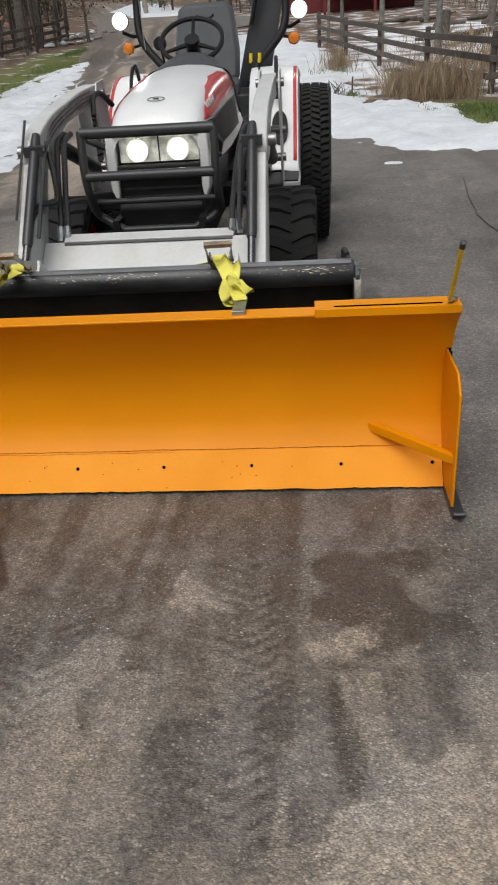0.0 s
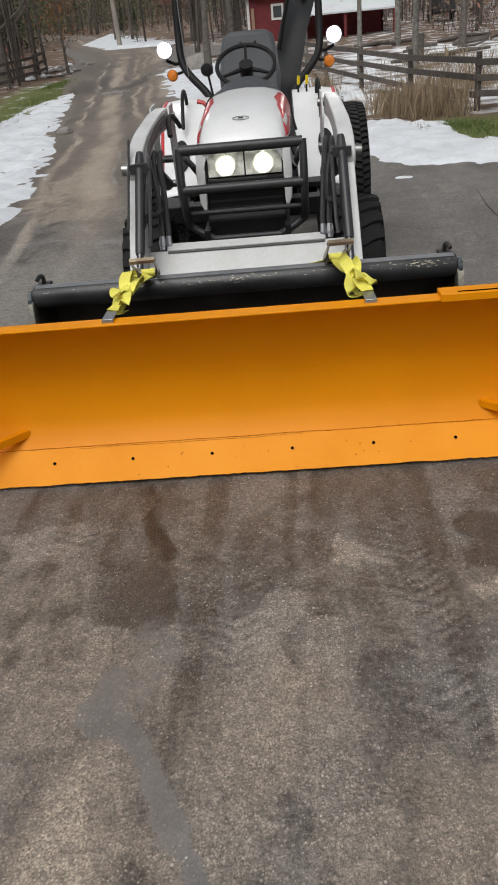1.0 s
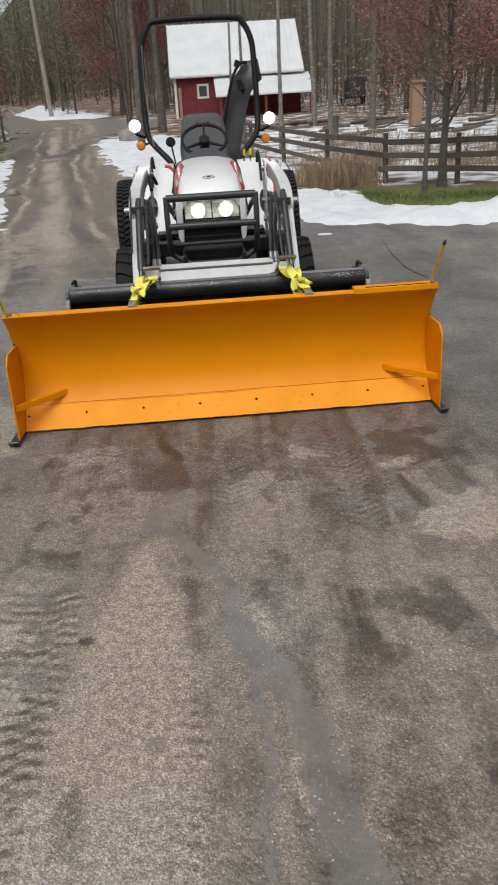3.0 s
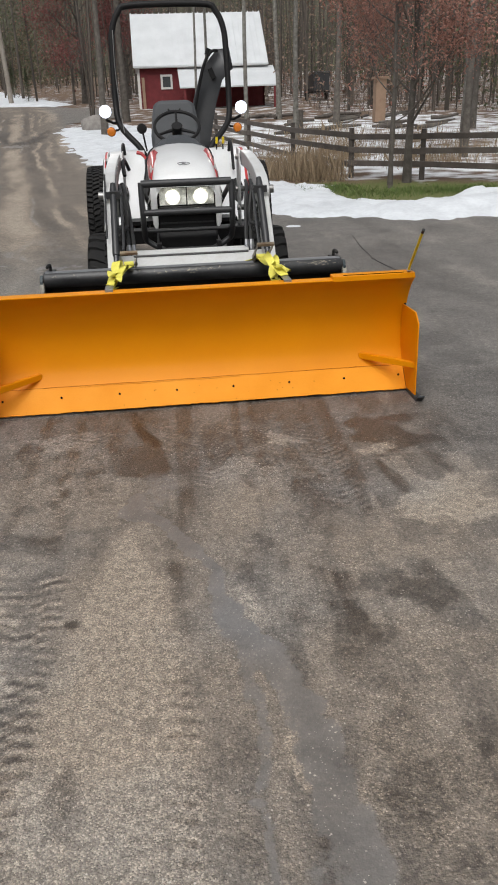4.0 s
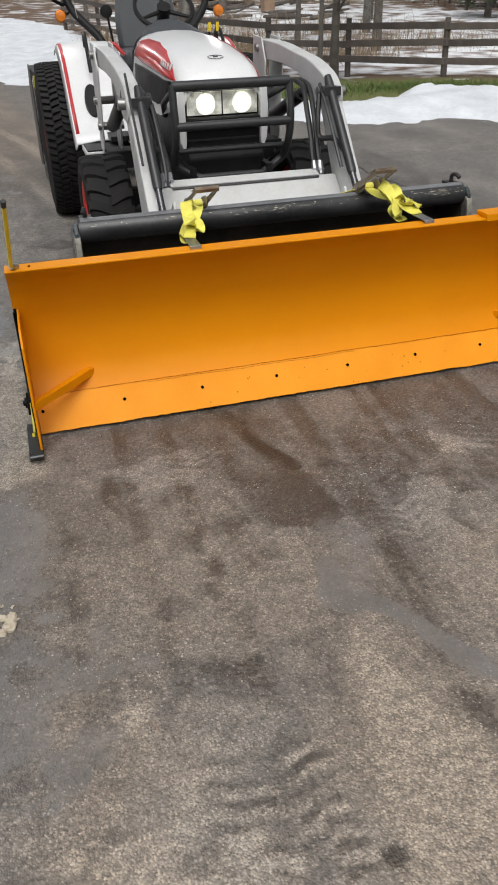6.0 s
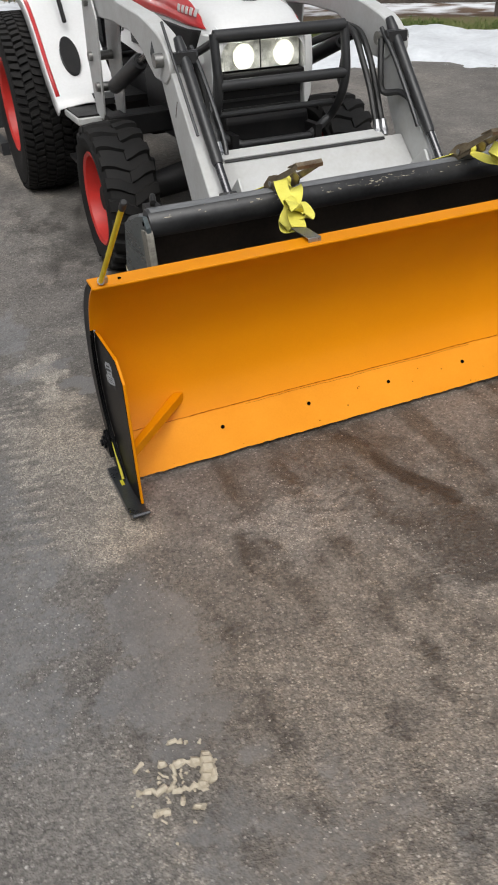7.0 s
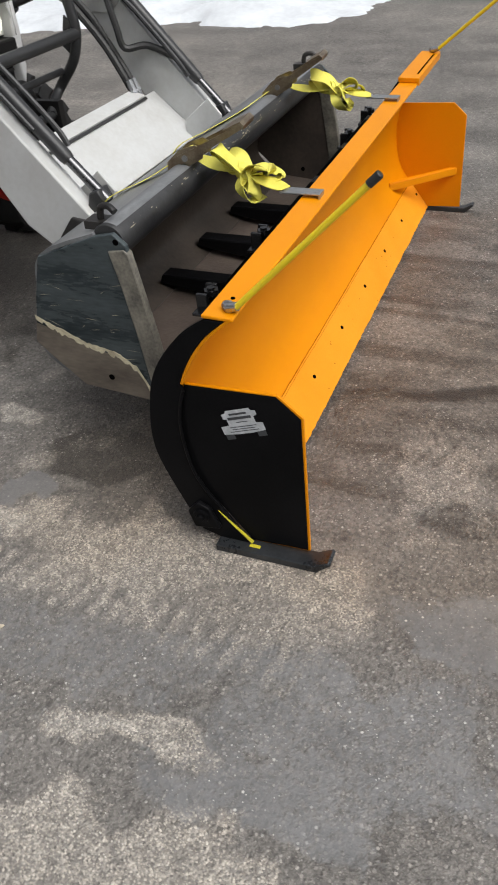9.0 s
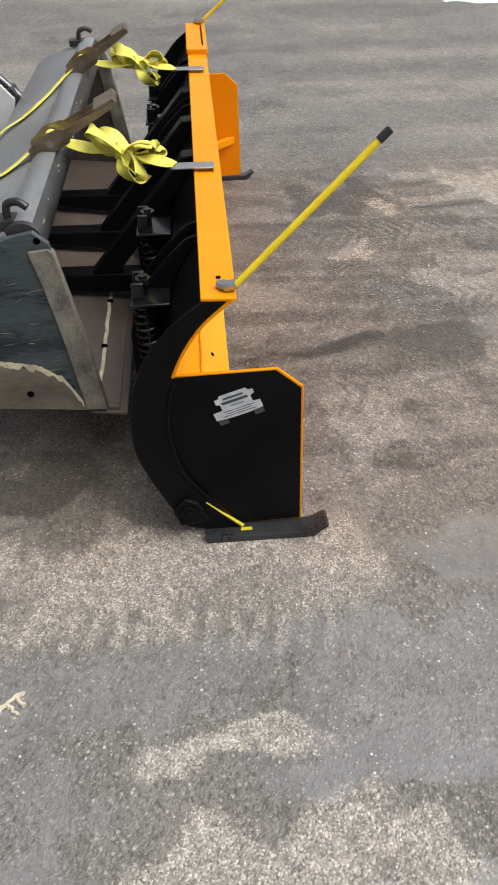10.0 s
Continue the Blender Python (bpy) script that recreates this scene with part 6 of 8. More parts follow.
        part("foot_peg", Geo().box((s * 0.56, 2.56, 0.38), (0.18, 0.20, 0.02)).box((s * 0.48, 2.56, 0.49), (0.015, 0.12, 0.22)), DARK, tr)
        # work lamp and amber marker on the roll bar
        c = Vector((s * 0.630, 3.735, 1.520))
        lamp = part("work_lamp", Geo().lathe([(0.0, 0.052), (0.03, 0.058), (0.075, 0.05), (0.08, 0.0)], c, "y", 26), DARK, tr, "round work lamp, lit white")
        part("lamp_face", Geo().lathe([(-0.010, 0.0), (-0.009, 0.040), (-0.006, 0.043)], c, "y", 26), LED, lamp, "glowing white lamp face")
        part("lamp_ring", Geo().lathe([(-0.005, 0.030), (-0.004, 0.046), (0.002, 0.056)], c, "y", 26), LED_RING, lamp, "pale glowing ring standing in for the lamp's halo")
        part("lamp_bracket", Geo().tube([c + Vector((0, 0.05, -0.07)), c + Vector((-s * 0.06, 0.09, -0.10)), (s * 0.525, 3.86, 1.42)], 0.012, 8), DARK, lamp)
        c = Vector((s * 0.590, 3.72, 1.346))
        amb = part("amber_marker", Geo().lathe([(-0.02, 0.0), (-0.015, 0.032), (0.01, 0.042), (0.03, 0.040), (0.035, 0.0)], c, "y", 20), AMBER, tr, "amber marker lamp")
        part("marker_stem", Geo().tube([c + Vector((0, 0.03, 0)), (s * 0.525, 3.83, 1.36)], 0.010, 8), DARK, amb)
    # dash and steering wheel
    part("dash", loft([hood_section(y, t, h, l) for y, t, h, l in ((2.50, 1.268, 0.262, 1.0), (2.58, 1.300, 0.20, 1.0), (2.68, 1.325, 0.17, 1.0), (2.80, 1.318, 0.155, 1.0), (2.86, 1.27, 0.15, 1.0))]), SEAT, tr, "dark grey dash cowl", smooth=50)
    wheel_m = Matrix.Translation((0, 2.80, 1.385)) @ Matrix.Rotation(radians(38), 4, "X")
    ring = part("steering_wheel", Geo().tube([wheel_m @ Vector((0.185 * math.cos(t), 0.185 * math.sin(t), 0)) for t in np.linspace(0, 2 * math.pi, 40, endpoint=False)], 0.0145, 10, closed=True), DARK, tr, "black steering wheel")
    for a in (90, 210, 330):
        part("spoke", Geo().tube([wheel_m @ Vector((0, 0, -0.02)), wheel_m @ Vector((0.18 * math.cos(radians(a)), 0.18 * math.sin(radians(a)), 0))], [0.016, 0.009], 8), DARK, ring)
    part("column", Geo().tube([wheel_m @ Vector((0, 0, 0.01)), wheel_m @ Vector((0, 0, -0.15))], [0.045, 0.04], 14), DARK, ring)
    for x in (0.33, 0.385):
        lever = part("lever", Geo().tube([(x, 2.965, 1.19), (x, 2.97, 1.235)], 0.006, 8), DARK, tr, "control lever with a yellow grip")
        part("grip", Geo().tube([(x, 2.97, 1.235), (x + 0.004, 2.972, 1.25), (x + 0.006, 2.975, 1.29)], [0.007, 0.011, 0.010], 8), POLE_YELLOW, lever, "yellow plastic grip")
    for x, c in ((-0.26, RED),):
        part("lever", Geo().tube([(x, 2.95, 1.12), (x + 0.05 * (1 if x > 0 else -1), 2.96, 1.18), (x + 0.09 * (1 if x > 0 else -1), 2.97, 1.19)], [0.012, 0.014, 0.016], 8), c, tr, "control lever with a coloured grip")
    part("mirror", Geo().lathe([(0, 0.0), (0.005, 0.040), (0.03, 0.045), (0.06, 0.0)], (-0.30, 3.36, 1.37), "y", 18), DARK, tr)
    part("mirror_stem", Geo().tube([(-0.30, 3.37, 1.38), (-0.27, 3.40, 1.18)], 0.008, 8), DARK, tr)
    # seat
    seat = new("seat")
    seat.parent = tr
    tagged(seat, "grey vinyl operator seat")
    back = [(-0.215, 1.12), (-0.222, 1.30), (-0.205, 1.45), (-0.185, 1.555), (-0.14, 1.595), (0.14, 1.595), (0.185, 1.555), (0.205, 1.45), (0.222, 1.30), (0.215, 1.12)]
    g = Geo().prism(back, "y", 0, 0.10)
    g.v = [(x, 3.44 + y + 0.26 * (z - 1.12), z) for x, y, z in g.v]
    br = part("backrest", g, SEAT, seat, bevel=0.03)
    part("stitch_mark", Geo().tube([(0.055 * math.cos(t), 3.436 + 0.26 * 0.40, 1.525 + 0.025 * math.sin(t)) for t in np.linspace(math.pi, 2 * math.pi, 12)], 0.007, 6), DARK, br, "dark curved stitching")
    part("cushion", Geo().box((0, 3.30, 1.08), (0.44, 0.42, 0.12)), SEAT, seat, bevel=0.035)
    part("seat_base", Geo().box((0, 3.32, 0.93), (0.34, 0.34, 0.20)), DARK, seat, bevel=0.01)
    part("floor", Geo().box((0, 2.85, 0.66), (0.90, 0.60, 0.03)), DARK, tr)
    # roll bar
    hoop = []
    for s in (-1, 1):
        leg = [(s * 0.28, 3.62, 1.08), (s * 0.335, 3.68, 1.20), (s * 0.47, 3.78, 1.345), (s * 0.525, 3.86, 1.45), (s * 0.535, 3.93, 1.65), (s * 0.530, 3.99, 2.00), (s * 0.515, 4.02, 2.20), (s * 0.45, 4.04, 2.345), (s * 0.33, 4.05, 2.405)]
        hoop = leg if s < 0 else hoop + leg[::-1]
    part("roll_bar", Geo().tube(smooth_path(hoop, 5), 0.028, 14), DARK, tr, "black roll bar hoop")
    part("cable", Geo().tube(smooth_path([(-0.505, 3.95, 2.20), (-0.512, 3.90, 1.9), (-0.50, 3.84, 1.62), (-0.47, 3.74, 1.33)], 5), 0.004, 6), STEEL, tr)
    # loader
    for s in (-1, 1):
        x = s * 0.488
        arm = new("loader_arm")
        arm.parent = tr
        tagged(arm, "white bent loader arm with hydraulic cylinders")
        top = [(p.x, p.y) for p in smooth_path([(2.16, 1.215, 0), (1.85, 1.205, 0), (1.55, 1.175, 0), (1.36, 1.155, 0), (1.22, 1.125, 0), (1.11, 1.09, 0), (1.035, 1.03, 0), (1.03, 0.975, 0), (1.09, 0.935, 0)], 4)]
        bot = [(1.22, 0.945), (1.30, 0.985), (1.40, 1.045), (1.52, 1.085), (1.80, 1.105), (2.14, 1.108)]
        part("upper_arm", Geo().prism(top + bot, "x", x - 0.036, x + 0.036), WHITE_DIRTY, arm, bevel=0.006)
        low = [(1.175, 0.965), (1.03, 0.985), (0.66, 0.56), (0.672, 0.45), (0.69, 0.395), (0.75, 0.40), (0.90, 0.515)]
        part("lower_arm", Geo().prism(low, "x", x - 0.030, x + 0.030), WHITE_DIRTY, arm, bevel=0.005)
        part("knee_pin", Geo().tube([(x - 0.07, 1.105, 1.02), (x + 0.07, 1.105, 1.02)], 0.026, 14), STEEL, arm)
        part("arm_mark", Geo().prism([(1.19, 1.03), (1.22, 1.075), (1.25, 1.03), (1.235, 1.0), (1.20, 0.99)], "x", x + s * 0.0365, x + s * 0.0375), SEAT, arm, "small grey emblem, plain shape")
        part("scratch", Geo().box((x + s * 0.0305, 1.0, 0.86), (0.001, 0.006, 0.07), Matrix.Rotation(0.5, 3, "X")), RUST, arm)
        # tilt cylinder along the lower arm
        cx = x - s * 0.026
        tilt = part("tilt_cylinder", Geo().tube([(cx, 1.085, 1.090), (cx, 1.055, 1.055), (cx, 0.745, 0.715), (cx, 0.735, 0.704)], [0.017, 0.022, 0.022, 0.019], 16), CYL, arm, "dark hydraulic cylinder")
        part("rod", Geo().tube([(cx, 0.74, 0.71), (cx, 0.625, 0.590)], 0.016, 12), CHROME, tilt, "chrome piston rod")
        part("clamp", Geo().tube([(cx - s * 0.05, 1.03, 1.035), (cx + s * 0.02, 1.03, 1.035)], 0.020, 10).box((cx, 1.03, 1.03), (0.085, 0.04, 0.04)), CYL, tilt)
        part("steel_line", Geo().tube(smooth_path([(cx - s * 0.045, 1.07, 1.06), (cx - s * 0.048, 0.95, 0.955), (cx - s * 0.05, 0.80, 0.79), (cx - s * 0.045, 0.76, 0.73)], 4), 0.009, 8), CYL, arm)
        if s < 0:
            part("level_rod", Geo().tube([(x + s * 0.022, 1.115, 1.145), (x + s * 0.022, 0.80, 0.80)], 0.006, 8), CYL, arm, "thin bucket level rod")
        part("link", Geo().prism([(0.632, 0.555), (0.625, 0.60), (0.64, 0.63), (0.67, 0.62), (0.69, 0.55), (0.655, 0.50)], "x", cx - 0.03, cx + 0.03), CYL, arm, bevel=0.004)
        # lift cylinder under the upper arm
        lift = part("lift_cylinder", Geo().tube([(x, 2.06, 0.80), (x, 2.03, 0.81), (x, 1.55, 0.965), (x, 1.53, 0.97)], [0.025, 0.036, 0.036, 0.03], 16), CYL, arm, "dark hydraulic cylinder")
        part("rod", Geo().tube([(x, 1.54, 0.968), (x, 1.32, 1.03)], 0.018, 12), CHROME, lift)
        # post
        post = [(2.25, 1.235), (2.09, 1.225), (2.02, 1.10), (2.10, 0.68), (2.14, 0.64), (2.26, 0.66), (2.30, 0.92)]
        for k in (-0.052, 0.052):
            part("post_plate", Geo().prism(post, "x", x + k - 0.005, x + k + 0.005), WHITE_DIRTY, arm, bevel=0.003)
        for y, z in ((2.15, 1.17), (2.12, 0.80), (2.2, 0.93)):
            part("post_pin", Geo().tube([(x - 0.075, y, z), (x + 0.075, y, z)], 0.022, 12), STEEL, arm)
        part("post_foot", Geo().box((s * 0.36, 2.12, 0.62), (0.36, 0.16, 0.10)), DARK, arm, bevel=0.006)
        # hoses from the post along the arm to couplings on the cross panel
        for k, dx in enumerate((-0.075, -0.105)):
            hx = x + s * dx
            path = [(hx + s * 0.03, 1.42, 1.05), (hx + s * 0.02, 1.27, 1.03), (hx, 1.15, 0.95 - 0.02 * k), (hx - s * 0.01, 1.07, 0.84), (hx - s * 0.02, 1.01, 0.75), (hx - s * 0.02, 0.985, 0.70)]
            hose = part("hose", Geo().tube(smooth_path(path, 6), 0.0135, 8), HOSE, arm, "black hydraulic hose")
            part("coupling", Geo().tube([(hx - s * 0.02, 0.988, 0.725), (hx - s * 0.02, 0.978, 0.695), (hx - s * 0.02, 0.962, 0.665)], [0.013, 0.017, 0.013], 8).tube([(hx - s * 0.02, 0.974, 0.69), (hx - s * 0.02, 0.971, 0.682)], 0.019, 6), ZINC, hose, "shiny hose coupling")
        loop = smooth_path([(cx - s * 0.05, 1.06, 1.02), (cx - s * 0.07, 1.02, 0.90), (cx - s * 0.065, 1.0, 0.83), (cx - s * 0.02, 0.93, 0.83), (cx - s * 0.005, 0.83, 0.79)], 6)
        part("hose", Geo().tube(loop, 0.013, 8), HOSE, arm)
        part("mount_plate", Geo().prism([(0.672, 0.42), (0.65, 0.50), (0.63, 0.60), (0.68, 0.66), (0.78, 0.58), (0.80, 0.40), (0.70, 0.34)], "x", s * 0.405 - 0.006, s * 0.405 + 0.006), WHITE_DIRTY, arm, bevel=0.003)
    for k in range(4):
        z0, q = 0.017 * k, 0.448 - 0.001 * k
        path = [(-q, 2.0, 1.195 - z0), (-q, 1.70, 1.180 - z0), (-q, 1.45, 1.150 - z0), (-q, 1.30, 1.125 - z0), (-q, 1.19 - 0.1 * z0, 1.085 - z0), (-q, 1.12, 1.02 - z0), (-q - 0.004, 1.02 + 0.6 * z0, 0.90 - 0.3 * z0), (-q - 0.004, 0.96 + 0.6 * z0, 0.80 - 0.3 * z0)]
        part("steel_line", Geo().tube(smooth_path(path, 4), 0.0055, 6), STEEL, tr, "thin steel hydraulic line")
    part("cable_loom", Geo().tube(smooth_path([(-0.40, 2.25, 1.10), (-0.42, 2.10, 1.17), (-0.43, 1.98, 1.16), (-0.42, 1.90, 1.08)], 6), 0.014, 8), HOSE, tr)
    panel = part("cross_panel", Geo().prism([(0.935, 0.668), (0.945, 0.655), (0.765, 0.500), (0.756, 0.511)], "x", -0.456, 0.456), WHITE_DIRTY, tr, "white cross panel between the loader arms", bevel=0.003)
    part("cross_ledge", Geo().prism([(0.925, 0.672), (0.985, 0.690), (0.992, 0.678), (0.93, 0.660)], "x", -0.37, 0.37), WHITE_DIRTY, panel, bevel=0.003)
    part("ledge_gap", Geo().prism([(0.916, 0.661), (0.922, 0.668), (0.926, 0.664), (0.920, 0.657)], "x", -0.365, 0.365), HOSE, panel)
    part("cross_tube", Geo().tube([(-0.456, 0.93, 0.52), (0.456, 0.93, 0.52)], 0.05, 14), DARK, tr)
    part("front_hitch", Geo().box((0, 1.30, 0.55), (0.20, 0.22, 0.10)), DARK, tr, bevel=0.01)
    part("frame_rail", Geo().box((-0.20, 1.7, 0.62), (0.03, 1.0, 0.14)).box((0.20, 1.7, 0.62), (0.03, 1.0, 0.14)), DARK, tr)
    return tr


build_tractor()


# ---- rear snow blower ----
def build_blower():
    bl = thing("snow_blower", "dark rear-mounted snow blower with a tall leaning chute", "snow blower", (0.05, 0, 0))
    box = [(4.62, 0.20), (4.62, 0.96), (5.0, 0.98), (5.30, 0.75), (5.35, 0.16), (5.2, 0.10)]
    part("housing", Geo().prism([(4.62, 0.22), (4.62, 0.94), (4.98, 0.97), (4.98, 0.93), (4.67, 0.90), (4.67, 0.25)], "x", -0.84, 0.84), BLOWER, bl, "dark steel housing back", bevel=0.004)
    for s in (-1, 1):
        side = part("side_plate", Geo().prism(box, "x", s * 0.85 - 0.006, s * 0.85 + 0.006), BLOWER, bl, bevel=0.003)
        part("warning_label", Geo().box((s * 0.80, 4.617, 0.86), (0.07, 0.003, 0.10)), YELLOW_PAINT, side, "small yellow warning label")
    part("auger", Geo().tube([(-0.83, 5.08, 0.36), (0.83, 5.08, 0.36)], 0.14, 18), BLOWER, bl)
    part("gearbox", Geo().box((0.0, 4.50, 0.60), (0.34, 0.26, 0.36)), BLOWER, bl, bevel=0.02)
    # the chute widens and curls over at the top
    sec = []
    for t, (cx, cy, cz, hw, dep) in enumerate(((0.20, 4.86, 0.93, 0.13, 0.13), (0.27, 4.88, 1.25, 0.12, 0.12), (0.355, 4.90, 1.60, 0.115, 0.12), (0.44, 4.92, 1.85, 0.115, 0.13), (0.56, 4.93, 1.98, 0.12, 0.15), (0.64, 4.93, 2.00, 0.10, 0.15))):
        lean = (0.22, 0.24, 0.27, 0.5, 1.0, 1.4)[t]
        ux, uz = math.cos(lean), -math.sin(lean)
        sec.append([(cx + ux * hw * i, cy + dep * j, cz + uz * hw * i) for i, j in ((-1, -1), (1, -1), (1, 1), (-1, 1), (-1, -1))])
    ch = part("chute", loft(sec), BLOWER, bl, "tall dark discharge chute", smooth=30)
    mod = ch.modifiers.new("thick", "SOLIDIFY")
    mod.thickness = 0.008
    part("chute_ring", Geo().lathe([(0.0, 0.19), (0.05, 0.19), (0.05, 0.15), (0.0, 0.15)], (0.20, 4.86, 0.94), "z", 26, closed=True), BLOWER, bl)
    rod = part("deflector_rod", Geo().tube(smooth_path([(0.22, 4.74, 1.45), (0.33, 4.73, 1.88), (0.42, 4.74, 2.05), (0.50, 4.76, 2.07)], 4), 0.016, 8), DARK, bl)
    part("rod_knob", Geo().tube([(0.385, 4.74, 2.03), (0.41, 4.74, 2.09)], 0.025, 10), DARK, rod)
    part("hinge", Geo().box((0.43, 4.76, 1.86), (0.05, 0.05, 0.10), Matrix.Rotation(-0.4, 3, "Y")), DARK, bl)
    for s in (-1, 1):
        part("skid", Geo().box((s * 0.8, 5.0, 0.05), (0.06, 0.7, 0.10)), BLOWER, bl)
    part("hitch_arm", Geo().tube([(-0.3, 4.62, 0.45), (-0.25, 4.0, 0.50)], 0.03, 8).tube([(0.3, 4.62, 0.45), (0.25, 4.0, 0.50)], 0.03, 8).tube([(0, 4.62, 0.85), (0, 4.0, 0.75)], 0.02, 8), DARK, bl)
    return bl


build_blower()


# ---- barn ----
def build_barn():
    y0 = 44.0
    zb = float(rise(y0)) - 0.1
    barn = thing("barn", "small red board barn with a pale metal roof and lean-to", "barn", (0, 0, 0))
    X0, X1, eave, ridge = -0.72, 6.5, 4.08, 6.85
    wall = part("front_wall", Geo().box(((X0 + X1) / 2, y0 + 0.1, (zb + eave) / 2), (X1 - X0, 0.2, eave - zb)), BARN_RED, barn, "dark red board wall")
    for k in range(30):
        x = X0 + 0.12 + k * (X1 - X0 - 0.24) / 29
        part("batten", Geo().box((x, y0 - 0.012, (zb + eave) / 2), (0.05, 0.024, eave - zb)), BARN_RED, wall)
    gable = [(y0, zb), (y0, eave), (y0 + 3.0, ridge - 0.12), (y0 + 6, eave), (y0 + 6, zb)]
    part("gable_wall", Geo().prism(gable, "x", X0, X0 + 0.15), BARN_RED, barn)
    part("gable_wall", Geo().prism(gable, "x", X1 - 0.15, X1), BARN_RED, barn)
    part("back_wall", Geo().box(((X0 + X1) / 2, y0 + 5.9, (zb + eave) / 2), (X1 - X0, 0.2, eave - zb)), BARN_RED, barn)
    roof = part("roof", Geo().prism([(y0 - 0.35, eave - 0.12), (y0 + 3.0, ridge), (y0 + 6.35, eave - 0.12), (y0 + 6.35, eave - 0.2), (y0 + 3.0, ridge - 0.09), (y0 - 0.35, eave - 0.2)], "x", X0 - 0.2, X1 + 0.2), ROOF, barn, "pale ribbed metal roof with thin snow")
    slope = (ridge - eave + 0.12) / 3.35
    for k in range(24):
        x = X0 - 0.15 + k * (X1 - X0 + 0.3) / 23
        part("roof_rib", Geo().prism([(y0 - 0.35, eave - 0.12), (y0 + 3.0, ridge), (y0 + 3.0, ridge + 0.05), (y0 - 0.35, eave - 0.07)], "x", x - 0.025, x + 0.025), ROOF, roof)
    lean = part("lean_to_roof", Geo().prism([(y0 - 2.2, 2.80), (y0 - 0.02, 3.85), (y0 - 0.02, 3.78), (y0 - 2.2, 2.72)], "x", 1.55, 7.0), ROOF, barn, "pale lean-to roof")
    for x in (1.8, 4.3, 6.8):
        part("lean_to_post", Geo().box((x, y0 - 2.05, (zb + 2.75) / 2 - 0.1), (0.14, 0.14, 2.75 - zb + 0.1)), BARN_RED, lean)
    part("corner_board", Geo().box((X0 + 0.06, y0 - 0.02, (zb + eave) / 2), (0.14, 0.06, eave - zb)), TRIM, barn)
    part("eave_board", Geo().box(((X0 + X1) / 2, y0 - 0.30, eave - 0.19), (X1 - X0 + 0.3, 0.04, 0.10)), TRIM, barn)
    c = Vector((0.90, y0 - 0.03, 3.14))
    win = part("window", Geo().box(c, (0.66, 0.05, 0.76)), TRIM, barn, "small white-framed square window")
    part("pane", Geo().box(c + Vector((0, -0.024, 0)), (0.44, 0.012, 0.54)), PANE, win)
    part("leaning_board", Geo().box((-0.42, y0 - 0.10, zb + 0.85), (0.16, 0.05, 1.7)), TAN_WOOD, barn, "tan board leaning at the corner")


build_barn()


# ---- fence ----
def build_fence(points, label):
    f = thing("fence", label, "fence", (*points[0], float(rise(points[0][1]))), group="rail fences")
    inv = Matrix.Translation(-f.location)
    rng = random.Random(len(points))
    for (ax, ay), (bx, by) in zip(points, points[1:]):
        for z in (0.26, 0.55, 0.84):
            a = Vector((ax, ay, float(rise(ay)) + z + rng.uniform(-0.025, 0.025)))
            b = Vector((bx, by, float(rise(by)) + z + rng.uniform(-0.025, 0.025)))
            d = (b - a).normalized()
            side = Vector((d.y, -d.x, 0)) * 0.055
            m = Matrix((d, Vector((-d.y, d.x, 0)), Vector((0, 0, 1)))).transposed()
            part("rail", Geo().box(inv @ ((a + b) / 2 + side), ((b - a).length + 0.1, 0.04, 0.115), m), WOOD, f, bevel=0.008)
    for x, y in points:
        part("post", Geo().tube([inv @ Vector((x, y, float(rise(y)) - 0.1)), inv @ Vector((x, y, float(rise(y)) + 0.94 + rng.uniform(0, 0.06)))], [0.062, 0.055], 8), WOOD, f)


build_fence([(1.2, 25.5), (1.9, 22.5), (2.6, 19.5), (3.35, 16.4), (4.12, 13.4), (5.43, 12.5), (6.9, 11.4), (8.6, 10.2), (10.4, 9.0), (12.2, 7.8)], "weathered grey-brown three-rail wooden fence in snow")
build_fence([(-10.2, 27), (-9.9, 30), (-9.6, 33), (-9.9, 36)], "old dark wooden rail fence among leaves")


